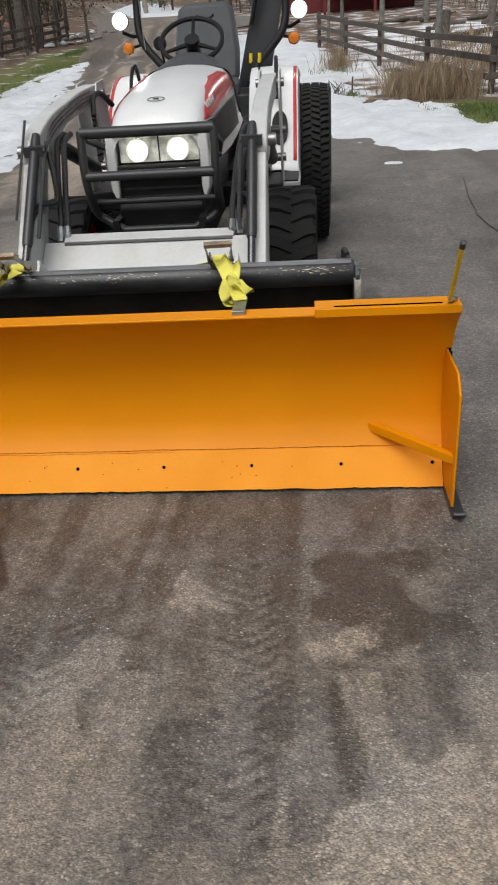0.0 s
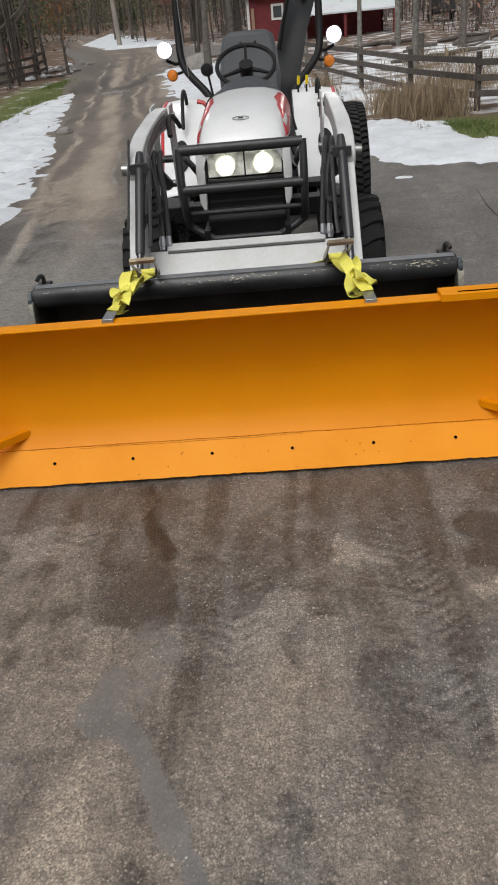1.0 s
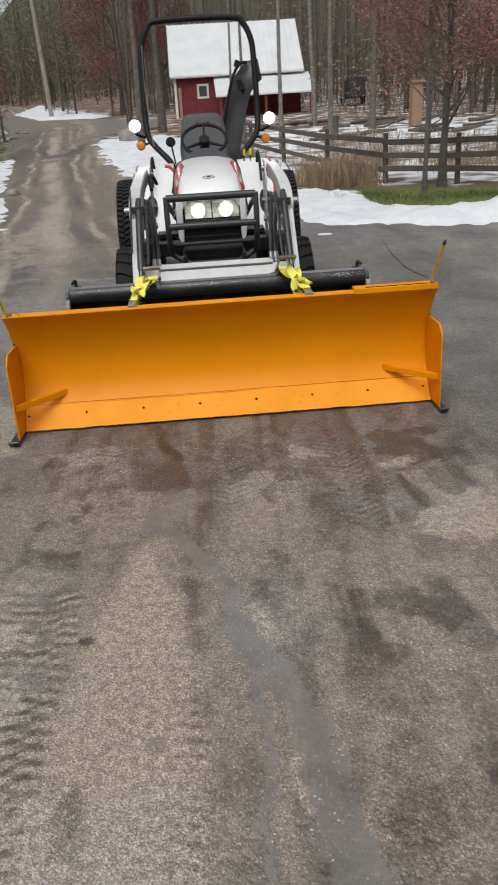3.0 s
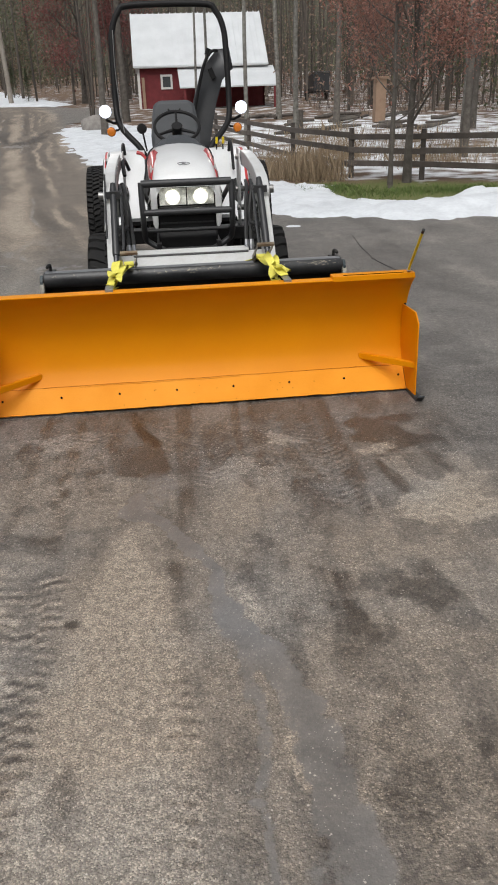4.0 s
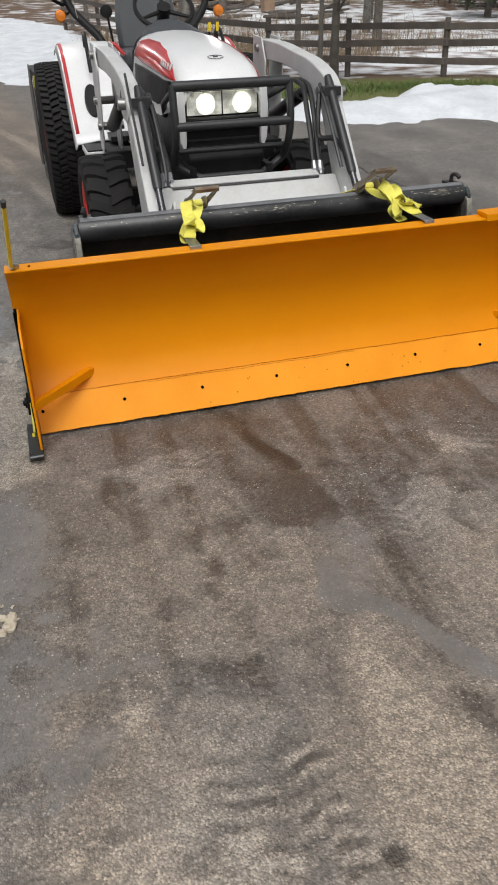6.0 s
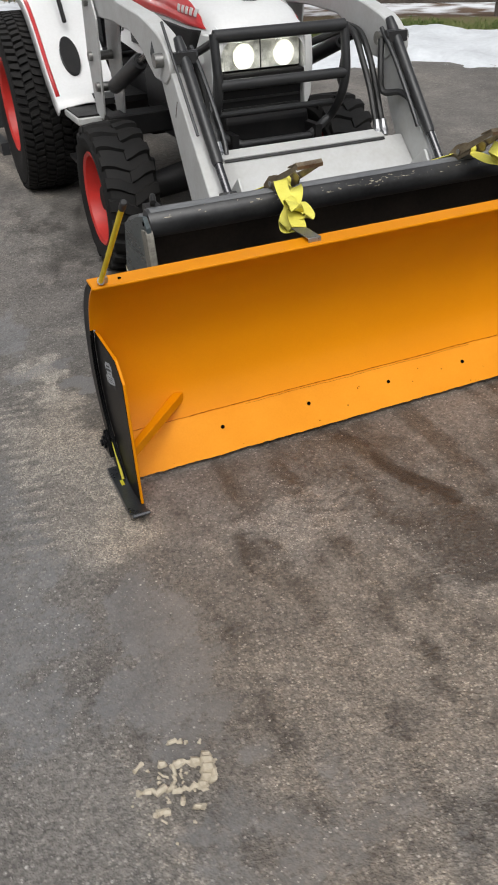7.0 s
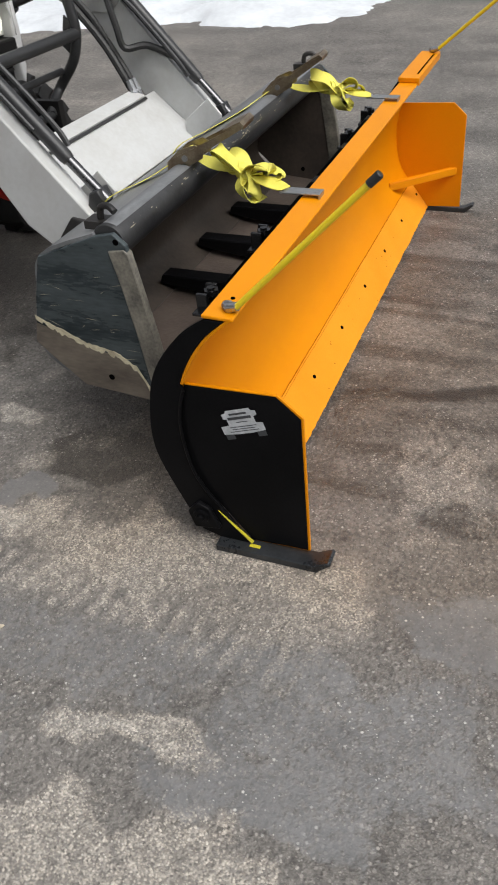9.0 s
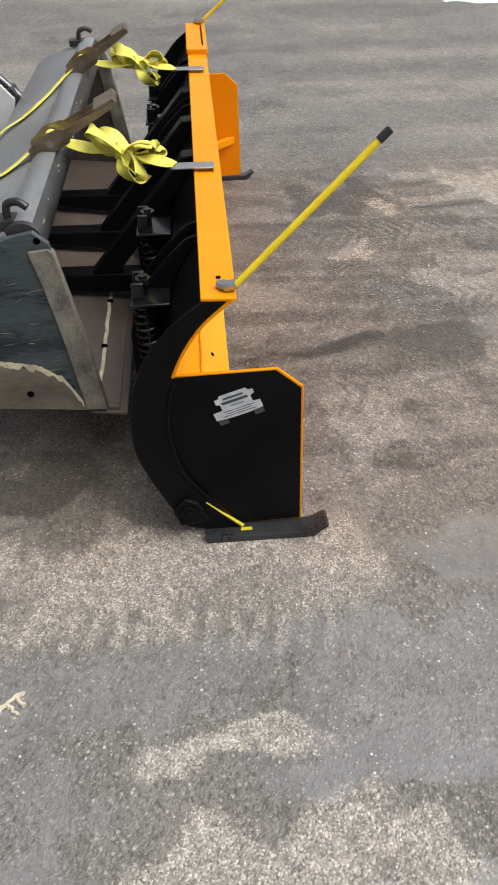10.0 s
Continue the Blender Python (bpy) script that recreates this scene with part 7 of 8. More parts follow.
# ---- trees ----
def tree_geo(rng, height, r, limbs, lean=0.0, clear=0.35):
    """Trunk with limbs as one shape, and its twigs as another."""
    trunk, twigs, tips = Geo(), Geo(), []
    n = 9
    ax, ay = rng.uniform(-1, 1) * 0.04 + lean, rng.uniform(-1, 1) * 0.04
    path = [Vector((ax * height * (i / n) ** 1.3 + 0.05 * r * 10 * noise.noise((i * 0.7, r * 100, height)), ay * height * (i / n) + 0.5 * r * noise.noise((i * 0.8, 9, height)), height * i / n - 0.15)) for i in range(n + 1)]
    trunk.tube(path, [r * (1.35 if i == 0 else 1.0) * (1 - 0.82 * i / n) for i in range(n + 1)], 9)
    for k in range(limbs):
        t = clear + (1 - clear) * (k + rng.random()) / limbs
        i = min(int(t * n), n - 1)
        p = path[i].lerp(path[i + 1], t * n - i)
        a = rng.uniform(0, 2 * math.pi)
        reach = height * rng.uniform(0.10, 0.22) * (1.25 - t)
        up = rng.uniform(0.4, 1.1)
        d = Vector((math.cos(a), math.sin(a), up)).normalized()
        rr = r * (1 - 0.82 * t) * 0.45
        q = [p, p + d * reach * 0.5 + Vector((0, 0, 0.03 * reach)), p + d * reach + Vector((0, 0, 0.22 * reach))]
        trunk.tube(q, [rr, rr * 0.6, rr * 0.2], 5)
        for j in range(5):
            s = q[1].lerp(q[2], rng.random())
            b = a + rng.uniform(-1.2, 1.2)
            e = s + Vector((math.cos(b), math.sin(b), rng.uniform(0.2, 1.0))) * reach * rng.uniform(0.25, 0.55)
            twigs.tube([s, s.lerp(e, 0.5) + Vector((0, 0, 0.02)), e], [rr * 0.28, rr * 0.18, rr * 0.06], 3)
            tips.append(e)
            for _ in range(2):
                f2 = s.lerp(e, rng.uniform(0.3, 0.9))
                twigs.tube([f2, f2 + Vector((rng.uniform(-1, 1), rng.uniform(-1, 1), rng.uniform(0, 1))) * reach * 0.22], [rr * 0.14, rr * 0.05], 3)
    return trunk, twigs, tips


def leaf_cloud(rng, centres, count, spread, size):
    g = Geo()
    for i in range(count):
        c = Vector(rng.choice(centres)) + Vector((rng.gauss(0, spread), rng.gauss(0, spread), rng.gauss(0, spread * 0.8)))
        u = Vector((rng.uniform(-1, 1), rng.uniform(-1, 1), rng.uniform(-1, 1))).normalized()
        v = u.cross(Vector((rng.uniform(-1, 1), rng.uniform(-1, 1), rng.uniform(-1, 1)))).normalized()
        s = size * rng.uniform(0.6, 1.4)
        g.add([c - u * s, c + v * s * 0.45, c + u * s, c - v * s * 0.45], [(0, 1, 2, 3)])
    return g


def build_tree(x, y, height, r, limbs, bark, label, seed, lean=0.0, clear=0.35, leaves=None):
    rng = random.Random(seed)
    tree = thing("tree", label, "tree", (x, y, float(rise(y))), rng.uniform(0, 360) if not lean else 0, group="bare trees")
    trunk, twigs, tips = tree_geo(rng, height, r, limbs, lean, clear)
    part("trunk", trunk, bark, tree, smooth=60)
    crown = part("crown", twigs, TWIG, tree, "bare branching twigs", smooth=0)
    if leaves:
        material, count, spread, size, low = leaves
        some = [p for p in tips if p.z < low] or tips
        part("leaves", leaf_cloud(rng, some, count, spread, size), material, crown, "clinging dry leaves", smooth=0)
    return tree


BARE = "tall bare grey-barked tree standing in the woodland"
PALE = "slender pale lichen-spotted bare tree by the fence"
build_tree(5.0, 12.1, 8.5, 0.08, 34, BARK, "bare tree with clinging red-brown leaves by the fence", 2, clear=0.14, leaves=(LEAF_BROWN, 24000, 0.26, 0.028, 5.5))
build_tree(4.38, 11.3, 5.5, 0.05, 14, BARK, "thin bare young tree on the grass verge", 3, clear=0.2)
build_tree(8.0, 16.8, 13, 0.10, 20, BARK, BARE, 4, clear=0.2, leaves=(LEAF_BROWN, 18000, 0.36, 0.032, 7))
build_tree(4.5, 22.6, 14, 0.085, 14, BIRCH, PALE, 5)
build_tree(2.95, 23.0, 14, 0.075, 14, BIRCH, PALE, 6)
build_tree(1.95, 26.0, 13, 0.06, 12, BIRCH, PALE, 7)
build_tree(1.5, 26.4, 13, 0.05, 12, BIRCH, PALE, 27)
build_tree(6.5, 18.4, 10, 0.07, 12, BARK, BARE, 8, clear=0.2, leaves=(LEAF_BROWN, 14000, 0.32, 0.03, 6))
build_tree(-1.9, 27.2, 15, 0.12, 14, BARK, "bare tree at the driveway's edge beside a boulder", 9)
build_tree(-1.3, 34.5, 15, 0.17, 14, BARK, BARE, 10)
build_tree(-10.6, 32.0, 15, 0.20, 34, BARK, "forked bare tree at the edge of the drive", 11, clear=0.12)
build_tree(-10.2, 32.8, 15, 0.13, 30, BARK, BARE, 12, lean=-0.05, clear=0.12)
build_tree(-10.0, 25.5, 14, 0.10, 26, BARK, BARE, 13, clear=0.15)
build_tree(-11.2, 24.0, 14, 0.11, 26, BARK, BARE, 14, clear=0.15)
build_tree(-8.6, 34.6, 5, 0.07, 16, BARK, "small tree with orange-rust leaves", 15, clear=0.2, leaves=(LEAF_RUST, 1200, 0.32, 0.04, 4))
build_tree(-4.4, 53, 13, 0.20, 26, BARK, "tree full of maroon leaves beyond the drive", 16, clear=0.08, leaves=(LEAF_RED, 22000, 0.55, 0.055, 11))
build_tree(-1.6, 57, 13, 0.20, 26, BARK, "tree full of maroon leaves beyond the drive", 17, clear=0.1, leaves=(LEAF_RED, 20000, 0.55, 0.055, 11))
build_tree(7.4, 29.3, 14, 0.12, 12, BARK, BARE, 18)
build_tree(9.6, 21.0, 14, 0.10, 14, BIRCH, PALE, 19)
build_tree(11.5, 25.0, 14, 0.10, 18, BARK, BARE, 20, clear=0.2, leaves=(LEAF_BROWN, 12000, 0.6, 0.034, 8))
build_tree(5.6, 33.0, 15, 0.11, 14, BIRCH, PALE, 22)
build_tree(13.5, 19.0, 13, 0.09, 14, BARK, BARE, 23, clear=0.2, leaves=(LEAF_BROWN, 12000, 0.55, 0.032, 8))
build_tree(-13.0, 28.0, 15, 0.16, 14, BARK, BARE, 24)
build_tree(-8.9, 15.2, 12, 0.14, 14, BARK, BARE, 25)


def build_conifer(x, y, height, seed):
    rng = random.Random(seed)
    tree = thing("conifer", "dark green young conifer in the understorey", "tree", (x, y, float(rise(y))), group="conifers")
    part("trunk", Geo().tube([(0, 0, -0.1), (0, 0, height)], [height * 0.018, 0.01], 6), BARK, tree)
    g = Geo()
    for i in range(int(height * 420)):
        t = rng.random() ** 0.8
        z = height * (0.08 + 0.92 * t)
        reach = height * 0.27 * (1.02 - t) * (0.65 + 0.5 * noise.noise((z * 3, seed, 0)))
        a = rng.uniform(0, 6.283)
        d = Vector((math.cos(a), math.sin(a), -0.25))
        c = Vector((0, 0, z)) + d * reach * rng.uniform(0.25, 1.0)
        w = Vector((-d.y, d.x, rng.uniform(-0.5, 0.5))) * height * 0.010
        g.add([c - d * 0.03 * height * 0.7, c + w, c + d * 0.04 * height * 0.7 - Vector((0, 0, 0.02)), c - w], [(0, 1, 2, 3)])
    part("crown", g, NEEDLES, tree, smooth=0)


for i, (x, y, h) in enumerate(((-18, 58, 8), (-21, 66, 9), (-8.4, 55, 2.2), (-10.4, 62, 2.6), (15.5, 24, 7), (18, 28, 9), (-24, 60, 9))):
    build_conifer(x, y, h, 40 + i)


# ---- far woods ----
def build_woods():
    rng = np.random.default_rng(12)
    g, tw = Geo(), Geo()
    spots = []
    for _ in range(3900):
        a, d = rng.uniform(-1.25, 1.25), rng.uniform(33, 115)
        # a quarter go unseen at left and behind, added to darken that side
        if rng.random() < 0.25:
            a, d = rng.uniform(-3.3, -1.2), rng.uniform(13, 45)
        x, y = d * math.sin(a), d * math.cos(a) - 2
        left, right = np.interp(y, dy, [s[1] for s in DRIVE]), np.interp(y, dy, [s[2] for s in DRIVE])
        if y < 95 and left - 1.5 < x < right + 1.0:
            continue
        if -2.5 < x < 9 and y < 51:
            continue
        if -9 < x < 16 and y < 34 or -16 < x < -4 and 46 < y < 84 and rng.random() < 0.85:
            continue
        spots.append((x, y, d))
    for x, y, d in spots:
        h, r = rng.uniform(9, 17), rng.uniform(0.03, 0.095) * (1.35 if rng.random() < 0.15 else 1.0)
        z = float(rise(y)) - 0.2
        lx, ly = rng.normal(0, 0.35, 2)
        path = [(x, y, z), (x + lx * 0.3, y + ly * 0.3, z + h * 0.35), (x + lx, y + ly, z + h)]
        g.tube(path, [r, r * 0.75, r * 0.15], 5)
        for _ in range(7):
            t = rng.uniform(0.12, 0.95)
            p = Vector(path[0]).lerp(Vector(path[2]), t)
            a = rng.uniform(0, 6.28)
            reach = rng.uniform(0.6, 1.9) * (1.2 - t)
            e = p + Vector((math.cos(a), math.sin(a), rng.uniform(0.2, 1.0))) * reach
            side = Vector((-math.sin(a), math.cos(a), 0)) * r * 0.16
            tw.add([p - side, p + side, e], [(0, 1, 2)])
            for _ in range(5):
                q = p.lerp(e, rng.uniform(0.3, 1))
                f2 = q + Vector(rng.normal(0, 0.4, 3)) * 0.9 + Vector((0, 0, 0.25))
                s2 = Vector((0.009, 0.005, 0.0))
                tw.add([q - s2, q + s2, f2], [(0, 1, 2)])
    ob = part("far_woods", g, FAR_BARK, None, smooth=60)
    tagged(ob, "dense leafless grey-brown woodland trunks, some added unseen at the left", "woods", kind="stuff")
    ob = part("far_twigs", tw, TWIG, None, smooth=0)
    tagged(ob, "haze of bare twigs in the woodland", "twigs", kind="stuff")
    # understorey: clumps of evergreen and of dry foliage
    ever, dry = Geo(), Geo()
    for k in range(520):
        a, d = rng.uniform(-1.1, 1.1), rng.uniform(36, 110)
        x, y = d * math.sin(a), d * math.cos(a) - 2
        left, right = np.interp(y, dy, [s[1] for s in DRIVE]), np.interp(y, dy, [s[2] for s in DRIVE])
        if left - 2.5 < x < right + 2.0 or (-3.5 < x < 9 and y < 53) or (-16 < x < -4 and 44 < y < 84):
            continue
        green = rng.random() < (0.72 if x < -4 or x > 13 else 0.3)
        g2 = ever if green else dry
        h, w = rng.uniform(1.5, 9.0), rng.uniform(0.5, 1.8)
        for _ in range(int(110 + 30 * h)):
            z = float(rise(y)) + h * rng.random() ** 0.8
            c = Vector((x + rng.normal(0, w), y + rng.normal(0, w), z))
            s2 = rng.uniform(0.05, 0.13)
            u, v = Vector(rng.normal(0, 1, 3)).normalized() * s2, Vector(rng.normal(0, 1, 3)).normalized() * s2 * 0.6
            g2.add([c - u, c + v, c + u, c - v], [(0, 1, 2, 3)])
    # the thick green belt behind the bend of the drive
    for k in range(190):
        x, y = rng.uniform(-46, -9), rng.uniform(86, 118)
        if k % 3 == 0:
            x, y = rng.uniform(-32, -18), rng.uniform(38, 80)
        h, w = rng.uniform(3, 13), rng.uniform(1.0, 2.4)
        g2 = dry if rng.random() < 0.25 else ever
        for _ in range(460):
            t = rng.random() ** 0.8
            c = Vector((x + rng.normal(0, w * (1.1 - 0.7 * t)), y + rng.normal(0, w), float(rise(y)) + h * t))
            s2 = rng.uniform(0.06, 0.15)
            u, v = Vector(rng.normal(0, 1, 3)).normalized() * s2, Vector(rng.normal(0, 1, 3)).normalized() * s2 * 0.6
            g2.add([c - u, c + v, c + u, c - v], [(0, 1, 2, 3)])
    ob = part("evergreen_understorey", ever, EVERGREEN, None, smooth=0)
    tagged(ob, "olive evergreen understorey deep in the woods", "undergrowth", kind="stuff")
    ob = part("dry_understorey", dry, FAR_LEAF, None, smooth=0)
    tagged(ob, "dry brown understorey foliage in the woods", "undergrowth", kind="stuff")
    # brush at the wood's foot
    br, rust = Geo(), Geo()
    for _ in range(14000):
        a, d = rng.uniform(-1.2, 1.2), rng.uniform(20, 75)
        x, y = d * math.sin(a), d * math.cos(a) - 2
        left, right = np.interp(y, dy, [s[1] for s in DRIVE]), np.interp(y, dy, [s[2] for s in DRIVE])
        if left - 1.8 < x < right + 1.2 or (-4 < x < 16 and y < 32) or (-2.5 < x < 8 and y < 46) or (-16 < x < -4 and 46 < y < 70) or (x > -9.3 and x < 0 and y < 30):
            continue
        z = float(rise(y))
        e = Vector((x, y, z)) + Vector((rng.normal(0, 0.3), rng.normal(0, 0.3), rng.uniform(0.3, 1.6)))
        s2 = Vector((0.012, 0.0, 0))
        br.add([Vector((x, y, z)) - s2, Vector((x, y, z)) + s2, e], [(0, 1, 2)])
        if rng.random() < 0.35 and d > 30:
            c = e - Vector((0, 0, 0.2))
            u, v = Vector(rng.normal(0, 0.05, 3)), Vector(rng.normal(0, 0.05, 3))
            rust.add([c - u, c + v, c + u, c - v], [(0, 1, 2, 3)])
    ob = part("brush", br, TWIG, None, smooth=0)
    tagged(ob, "low bare brush at the foot of the woods", "brush", kind="stuff")
    ob = part("dead_leaves", rust, LEAF_BROWN, None, smooth=0)
    tagged(ob, "dead brown leaves caught in the brush", "leaves", kind="stuff")


build_woods()

# a wooded hillside closes the distance all round
g = Geo()
N = 192
for i in range(N):
    a = 2 * math.pi * i / N
    ahead = math.cos(a)
    R = 135.0
    lift = 30 - 21 * math.exp(-((math.atan2(math.sin(a), ahead) + 0.27) / 0.12) ** 2) + 4 * noise.noise((math.cos(a) * 5, math.sin(a) * 5, 0))
    base = float(rise(R * ahead)) if ahead > 0 else 0.0
    g.v += [(R * math.sin(a), R * ahead, base - 1), ((R + 8) * math.sin(a), (R + 8) * ahead, base + lift * 0.6), ((R + 22) * math.sin(a), (R + 22) * ahead, base + lift)]
g.f = [(i * 3 + k, i * 3 + k + 1, (i + 1) % N * 3 + k + 1, (i + 1) % N * 3 + k) for i in range(N) for k in range(2)]
hill = part("backdrop", g, HILL, None, smooth=60)
tagged(hill, "distant brown wooded hillside", "backdrop", kind="structure")


# ---- verge plants ----
def blades(name, label, category, material, spots, count, height, width, spread, seed):
    rng = np.random.default_rng(seed)
    g = Geo()
    for _ in range(count):
        cx, cy, rx, ry = spots[rng.integers(len(spots))]
        x, y = cx + rng.normal(0, rx * 0.5), cy + rng.normal(0, ry * 0.5)
        z = float(rise(y)) - 0.02
        h = height * rng.uniform(0.4, 1.15)
        a = rng.uniform(0, 6.28)
        w = Vector((math.cos(a), math.sin(a), 0)) * width
        b = Vector((rng.normal(0, spread), rng.normal(0, spread), 1)) * h
        p = Vector((x, y, z))
        g.add([p - w, p + w, p + b * 0.55 + w * 0.7, p + b + Vector((rng.normal(0, spread), rng.normal(0, spread), -0.1)) * h * 0.4, p + b * 0.55 - w * 0.7], [(0, 1, 2, 3, 4)])
    ob = part(name, g, material, None, smooth=0)
    tagged(ob, label, category, kind="stuff")


blades("reed_grass", "tall dry tan grass along the fence", "dry grass", REED, [(3.0, 13.4, 0.7, 0.5), (2.6, 14.3, 0.5, 0.8), (3.5, 13.1, 0.5, 0.4), (1.5, 18.8, 0.4, 0.8), (2.9, 13.9, 0.6, 0.6), (3.3, 14.2, 0.5, 0.6), (5.0, 17.5, 0.8, 0.8), (9.5, 17, 2.0, 1.5), (4.2, 18.5, 1.2, 1.2), (6.5, 15.5, 1.4, 1.0), (8.0, 21, 2.5, 1.5), (11.5, 14, 1.5, 1.2), (5.5, 23, 2.0, 1.5)], 5200, 0.62, 0.006, 0.25, 71)
blades("reed_grass", "dry tan grass beside the utility pole", "dry grass", REED, [(-8.0, 16.8, 0.5, 1.6), (-8.6, 14.5, 0.6, 1.6), (-9, 19, 0.5, 2)], 1500, 0.6, 0.006, 0.22, 72)
blades("grass", "short green lawn grass on the verges", "grass", GRASS, [(-7.6, 18, 0.8, 3), (-7.2, 24, 0.8, 3), (-7.8, 29, 0.6, 2), (-6.6, 13, 0.7, 3), (4.0, 10.3, 1.2, 0.8), (5.3, 10.3, 1.0, 0.6), (6.4, 9.9, 1.0, 0.7), (7.8, 8.6, 0.8, 0.6), (3.3, 11.4, 0.6, 0.6)], 9000, 0.085, 0.006, 0.5, 73)


# ---- poles, stakes, stones and stacked wood ----
def build_pole(x, y, height, r, dx, label, vine=False):
    z = float(rise(y))
    p = thing("utility_pole", label, "utility pole", (x, y, z), group="utility poles")
    part("shaft", Geo().tube([(0, 0, -0.2), (dx * 0.5, 0, height / 2), (dx, 0, height)], [r, r * 0.88, r * 0.7], 14), POLE_WOOD, p)
    if vine:
        rng = random.Random(6)
        g = Geo()
        for i in range(420):
            a, z0 = rng.uniform(0, 6.28), rng.uniform(0, 1.0) ** 1.3
            c = Vector((math.cos(a) * r * 1.2 + dx * z0 / height, math.sin(a) * r * 1.2, z0))
            g.tube([c, c + Vector((rng.gauss(0, 0.08), rng.gauss(0, 0.08), rng.uniform(0.05, 0.25)))], [0.006, 0.002], 3)
        part("dead_vine", g, LEAF_BROWN, p, "dead brown vine round the foot", smooth=0)
        part("cable_guard", Geo().tube([(r * 0.7, -r * 0.75, 0.2), (r * 0.6 + dx * 0.2, -r * 0.75, 2.2)], 0.03, 8), STEEL, p)
        part("junction_box", Geo().box((r * 0.9, -r * 0.7, 1.15), (0.12, 0.10, 0.20)), STEEL, p, bevel=0.005)


build_pole(-6.8, 16.9, 9.0, 0.130, 0.02, "grey weathered utility pole with dead vine at its foot", True)
build_pole(-9.3, 53.2, 11.0, 0.16, -0.35, "pale wooden utility pole at the fork of the drive")


def build_stake(x, y, h, lean, colour, label, r, band=STAKE_ORANGE):
    s = thing("driveway_stake", label, "driveway marker", (x, y, float(rise(y))), group="driveway stakes")
    part("rod", Geo().tube([(0, 0, -0.05), (lean, 0, h * 0.8)], r, 8), colour, s)
    part("reflector_band", Geo().tube([(lean, 0, h * 0.8), (lean * 1.25, 0, h)], r * 1.35, 8), band, s)


build_stake(-3.6, 7.0, 0.92, -0.16, STAKE_ORANGE, "orange fibreglass driveway stake leaning in snow", 0.020)
build_stake(-7.5, 17.1, 1.80, 0.13, STAKE_TAN, "thin faded yellow driveway stake on the verge", 0.014, STAKE_TAN)


def build_rock(x, y, sx, sy, sz, seed, label, material=STONE):
    bm = bmesh.new()
    bmesh.ops.create_icosphere(bm, subdivisions=3, radius=1.0)
    for v in bm.verts:
        k = 1 + 0.28 * noise.noise(v.co * 1.3 + Vector((seed, 0, 0))) + 0.10 * noise.noise(v.co * 3.5 + Vector((0, seed, 0)))
        v.co = Vector((v.co.x * k * sx, v.co.y * k * sy, max(v.co.z * k, -0.5) * sz))
    me = bpy.data.meshes.new("rock")
    bm.to_mesh(me)
    bm.free()
    me.materials.append(material)
    me.polygons.foreach_set("use_smooth", [True] * len(me.polygons))
    ob = new("rock", me)
    ob.location = (x, y, float(rise(y)) + 0.40 * sz)
    return tagged(ob, label, "rock", group="rocks")


build_rock(-2.45, 29.8, 0.55, 0.5, 0.42, 3, "rounded grey boulder in snow by the drive")
build_rock(-4.45, 15.6, 0.16, 0.14, 0.10, 5, "small grey stone at the asphalt edge")
for i in range(26):
    rng = random.Random(90 + i)
    build_rock(rng.uniform(-10.2, -8.4), rng.uniform(32, 40), rng.uniform(0.10, 0.22), rng.uniform(0.10, 0.22), rng.uniform(0.05, 0.11), 10 + i, "snow-dusted stone in a rough pile", SNOW if i % 3 == 0 else STONE)

# a dead shrub and a short peg in the snow by the fence
shrub = thing("dead_shrub", "small dark leafless shrub standing in snow", "shrub", (1.32, 14.0, float(rise(14.0))))
for i in range(16):
    rng = random.Random(700 + i)
    a, b = Vector((rng.uniform(-0.16, 0.16), rng.uniform(-0.1, 0.1), -0.05)), Vector((rng.uniform(-0.24, 0.24), rng.uniform(-0.15, 0.15), rng.uniform(0.16, 0.34)))
    part("stem", Geo().tube([a, a.lerp(b, 0.5) + Vector((rng.gauss(0, 0.04), 0, 0.03)), b], [0.010, 0.008, 0.003], 5), BARK, shrub, smooth=0)
peg = thing("peg", "short grey wooden peg in a tuft of grass", "peg", (1.60, 13.9, float(rise(13.9))))
part("shaft", Geo().tube([(0, 0, -0.05), (0.01, 0, 0.36)], 0.016, 8), WOOD, peg)
blades("grass_tuft", "yellow-green tuft of grass poking through snow", "grass", GRASS, [(1.60, 13.9, 0.16, 0.16), (1.3, 18.4, 0.5, 0.6)], 320, 0.16, 0.006, 0.4, 74)

# the tan box and stacked logs beyond the fence
cup = thing("wooden_box", "upright tan plywood box beyond the fence", "wooden box", (9.1, 29.0, float(rise(29.0))))
part("body", Geo().box((0, 0, 0.80), (0.42, 0.45, 1.6)), TAN_WOOD, cup, bevel=0.01)
part("lid", Geo().box((0, -0.02, 1.64), (0.56, 0.58, 0.09)), TAN_WOOD, cup, bevel=0.01)
for i in range(26):
    rng = random.Random(300 + i)
    x, y = rng.uniform(4.5, 12.5), rng.uniform(25.0, 34)
    log = thing("log", "fallen snow-dusted log on the ground", "log", (x, y, float(rise(y)) + 0.04), rng.uniform(-60, 60), group="logs")
    part("stem", Geo().tube([(-rng.uniform(0.3, 1.0), 0, 0), (0, rng.uniform(-0.06, 0.06), rng.uniform(0, 0.08)), (rng.uniform(0.3, 1.0), 0, rng.uniform(0, 0.2))], [rng.uniform(0.04, 0.10), rng.uniform(0.04, 0.10), rng.uniform(0.02, 0.06)], 8), rng.choice((BARK, BARK, WOOD)), log)
stump = thing("stump", "grey tree stump in snow", "stump", (5.2, 26.0, float(rise(26.0))))
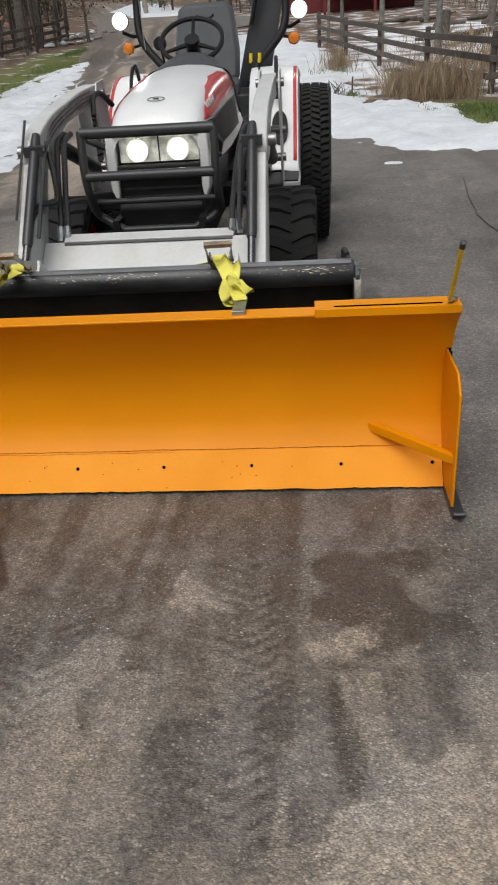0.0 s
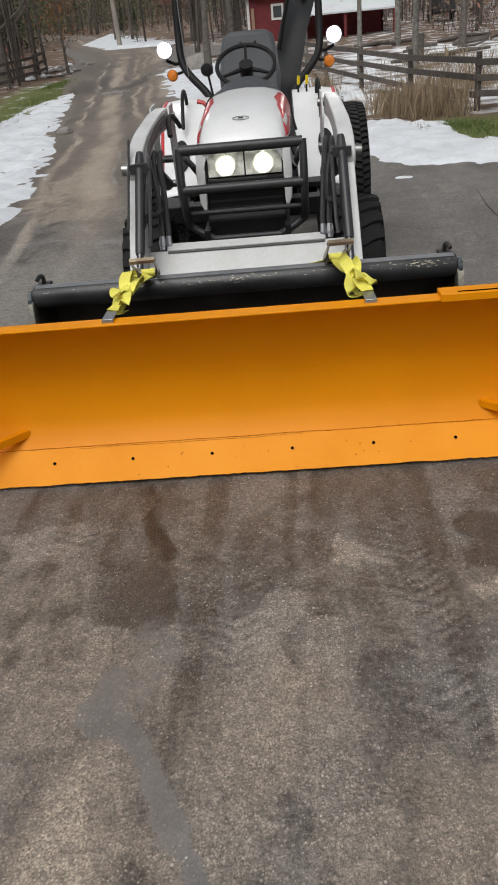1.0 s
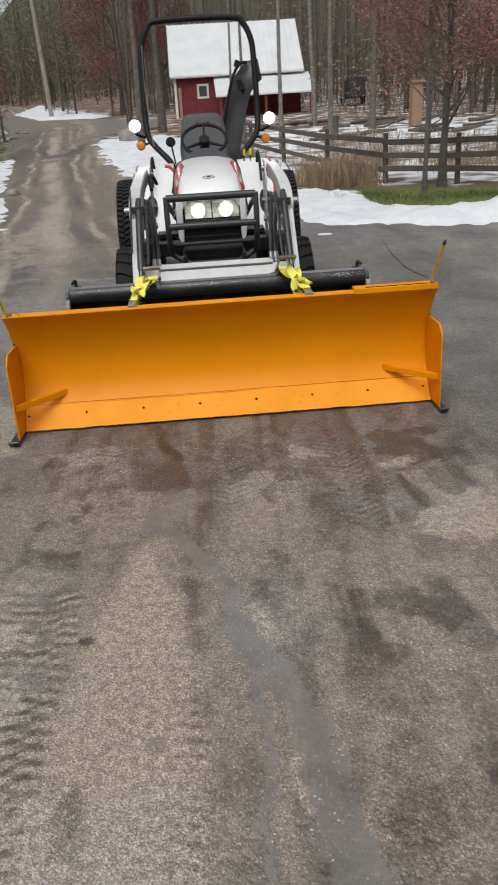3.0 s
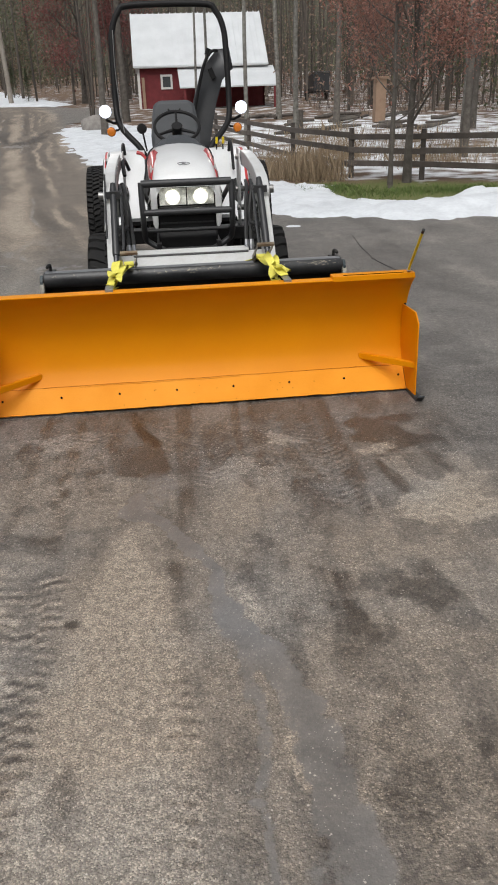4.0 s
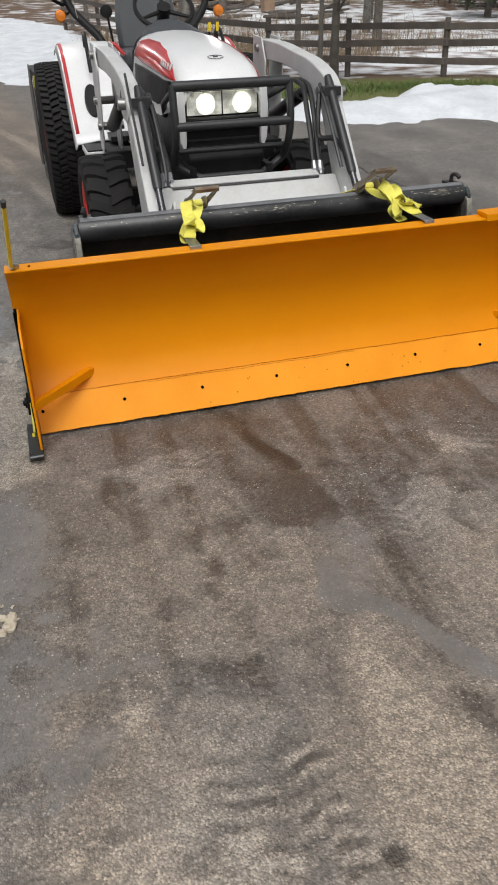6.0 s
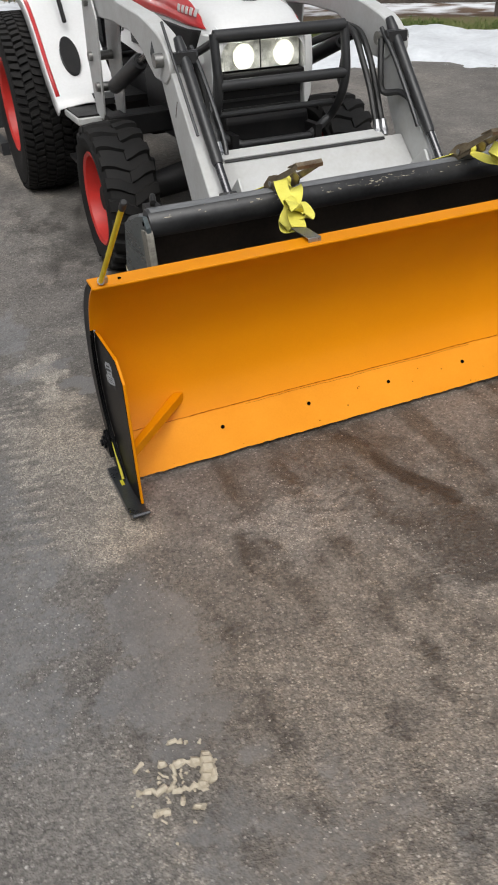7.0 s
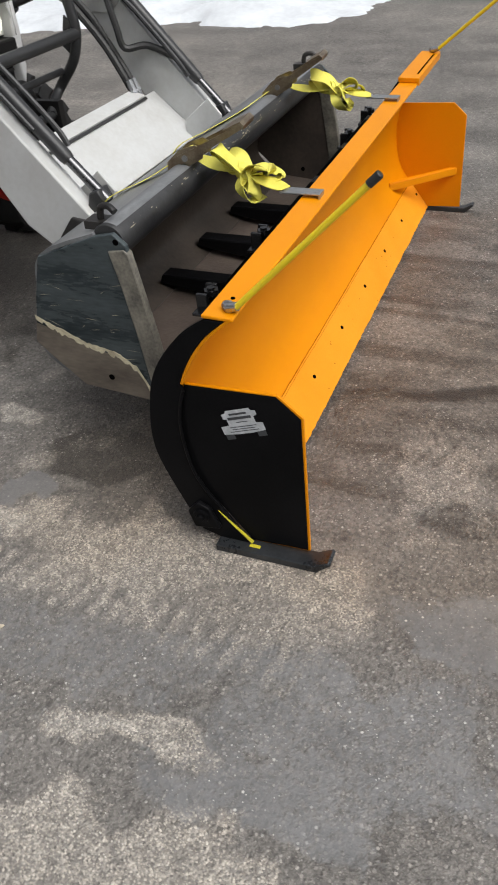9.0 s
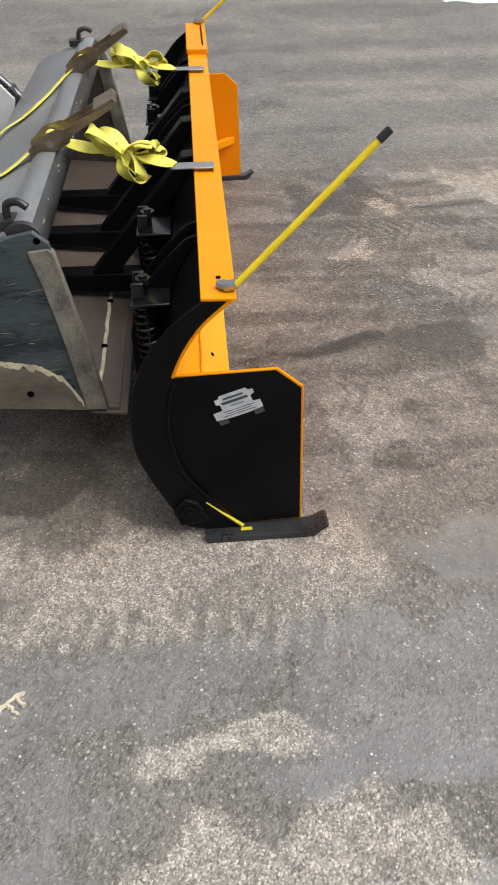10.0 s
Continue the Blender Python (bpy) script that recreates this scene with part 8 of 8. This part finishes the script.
part("stem", Geo().tube([(0, 0, -0.1), (0, 0, 0.2), (0.02, 0, 0.75)], [0.26, 0.20, 0.19], 12), BARK, stump)
rack = thing("trailer", "dark parked utility trailer at the wood's edge", "trailer", (10.3, 47.5, float(rise(47.5))))
part("box", Geo().box((0, 0, 0.95), (1.0, 2.6, 1.0)).box((0, -1.3, 1.5), (1.1, 0.08, 0.06)).box((0, 1.3, 1.5), (1.1, 0.08, 0.06)), BLOWER, rack, bevel=0.03)
part("frame_bar", Geo().box((0, 0, 0.41), (0.95, 2.9, 0.08)), DARK, rack)
for s in (-1, 1):
    part("wheel", Geo().lathe([(-0.1, 0.12), (-0.1, 0.3), (-0.06, 0.33), (0.06, 0.33), (0.1, 0.3), (0.1, 0.12)], (s * 0.62, 0.2, 0.33), "x", 20), RUBBER, rack)


# ---- crumbs of pale clay on the asphalt ----
rng = random.Random(17)
lump = thing("clay_crust", "pale dried clay crumbs squeezed from a tyre tread", "clay crumbs", (-1.33, -1.05, 0))
strokes = [[(-0.075, -0.009), (-0.048, -0.016), (-0.016, -0.024), (-0.001, 0.001), (0.013, 0.020), (0.040, 0.009), (0.069, 0.005)], [(0.071, 0.008), (0.077, -0.009), (0.073, -0.034), (0.053, -0.047), (0.039, -0.051), (0.0, -0.035), (-0.016, -0.024)],
           [(0.000, -0.056), (-0.003, -0.066)], [(-0.064, -0.066), (-0.048, -0.066), (-0.034, -0.074)], [(-0.071, 0.041), (-0.056, 0.053)], [(0.009, 0.075), (0.036, 0.064)], [(0.012, -0.080), (0.030, -0.088)]]
for st in strokes:
    path = smooth_path([(x, y, 0.006) for x, y in st], 4)
    path = [p + Vector((rng.gauss(0, 0.003), rng.gauss(0, 0.003), rng.gauss(0, 0.002))) for p in path]
    part("crumb", Geo().tube(path, [rng.uniform(0.003, 0.0085) for _ in path], 6), CRUST, lump)
for x, y, r in ((0.070, -0.003, 0.015), (0.066, -0.020, 0.016), (0.057, -0.037, 0.013), (0.073, 0.011, 0.011), (0.048, 0.006, 0.012), (0.012, 0.016, 0.010), (0.044, -0.048, 0.011), (-0.016, 0.030, 0.009)):
    part("crumb", Geo().tube([(x - r, y, 0.002), (x - 0.3 * r, y + 0.2 * r, 0.007), (x + 0.5 * r, y, 0.006), (x + r, y - 0.2 * r, 0.001)], [0.3 * r, r, 0.8 * r, 0.3 * r], 7), CRUST, lump)
for i in range(26):
    c = Vector((rng.gauss(0, 0.06), rng.gauss(-0.01, 0.05), 0.003))
    part("crumb", Geo().tube([c, c + Vector((rng.gauss(0, 0.006), rng.gauss(0, 0.006), 0.003))], [rng.uniform(0.002, 0.006), 0.002], 5), CRUST, lump)
# a second smear of clay and a pale bit of twig
flake = thing("clay_crust", "pale smear of dried clay on the asphalt", "clay crumbs", (-1.57, 0.44, 0))
for st in ([(-0.02, 0.035), (0.005, 0.012), (0.02, -0.012)], [(0.0, 0.018), (-0.022, 0.0), (-0.030, -0.012)], [(0.012, 0.0), (-0.01, -0.02)]):
    path = [p + Vector((rng.gauss(0, 0.003), rng.gauss(0, 0.003), 0)) for p in smooth_path([(x, y, 0.003) for x, y in st], 4)]
    part("crumb", Geo().tube(path, [rng.uniform(0.003, 0.007) for _ in path], 6), CRUST, flake)
twig = thing("twig", "short pale dry twig on the asphalt", "twig", (-0.950, -1.515, 0))
part("stem", Geo().tube([(-0.006, 0.018, 0.003), (0.0, 0.0, 0.005), (0.004, -0.020, 0.003)], [0.0012, 0.0016, 0.001], 5), TAN_WOOD, twig)
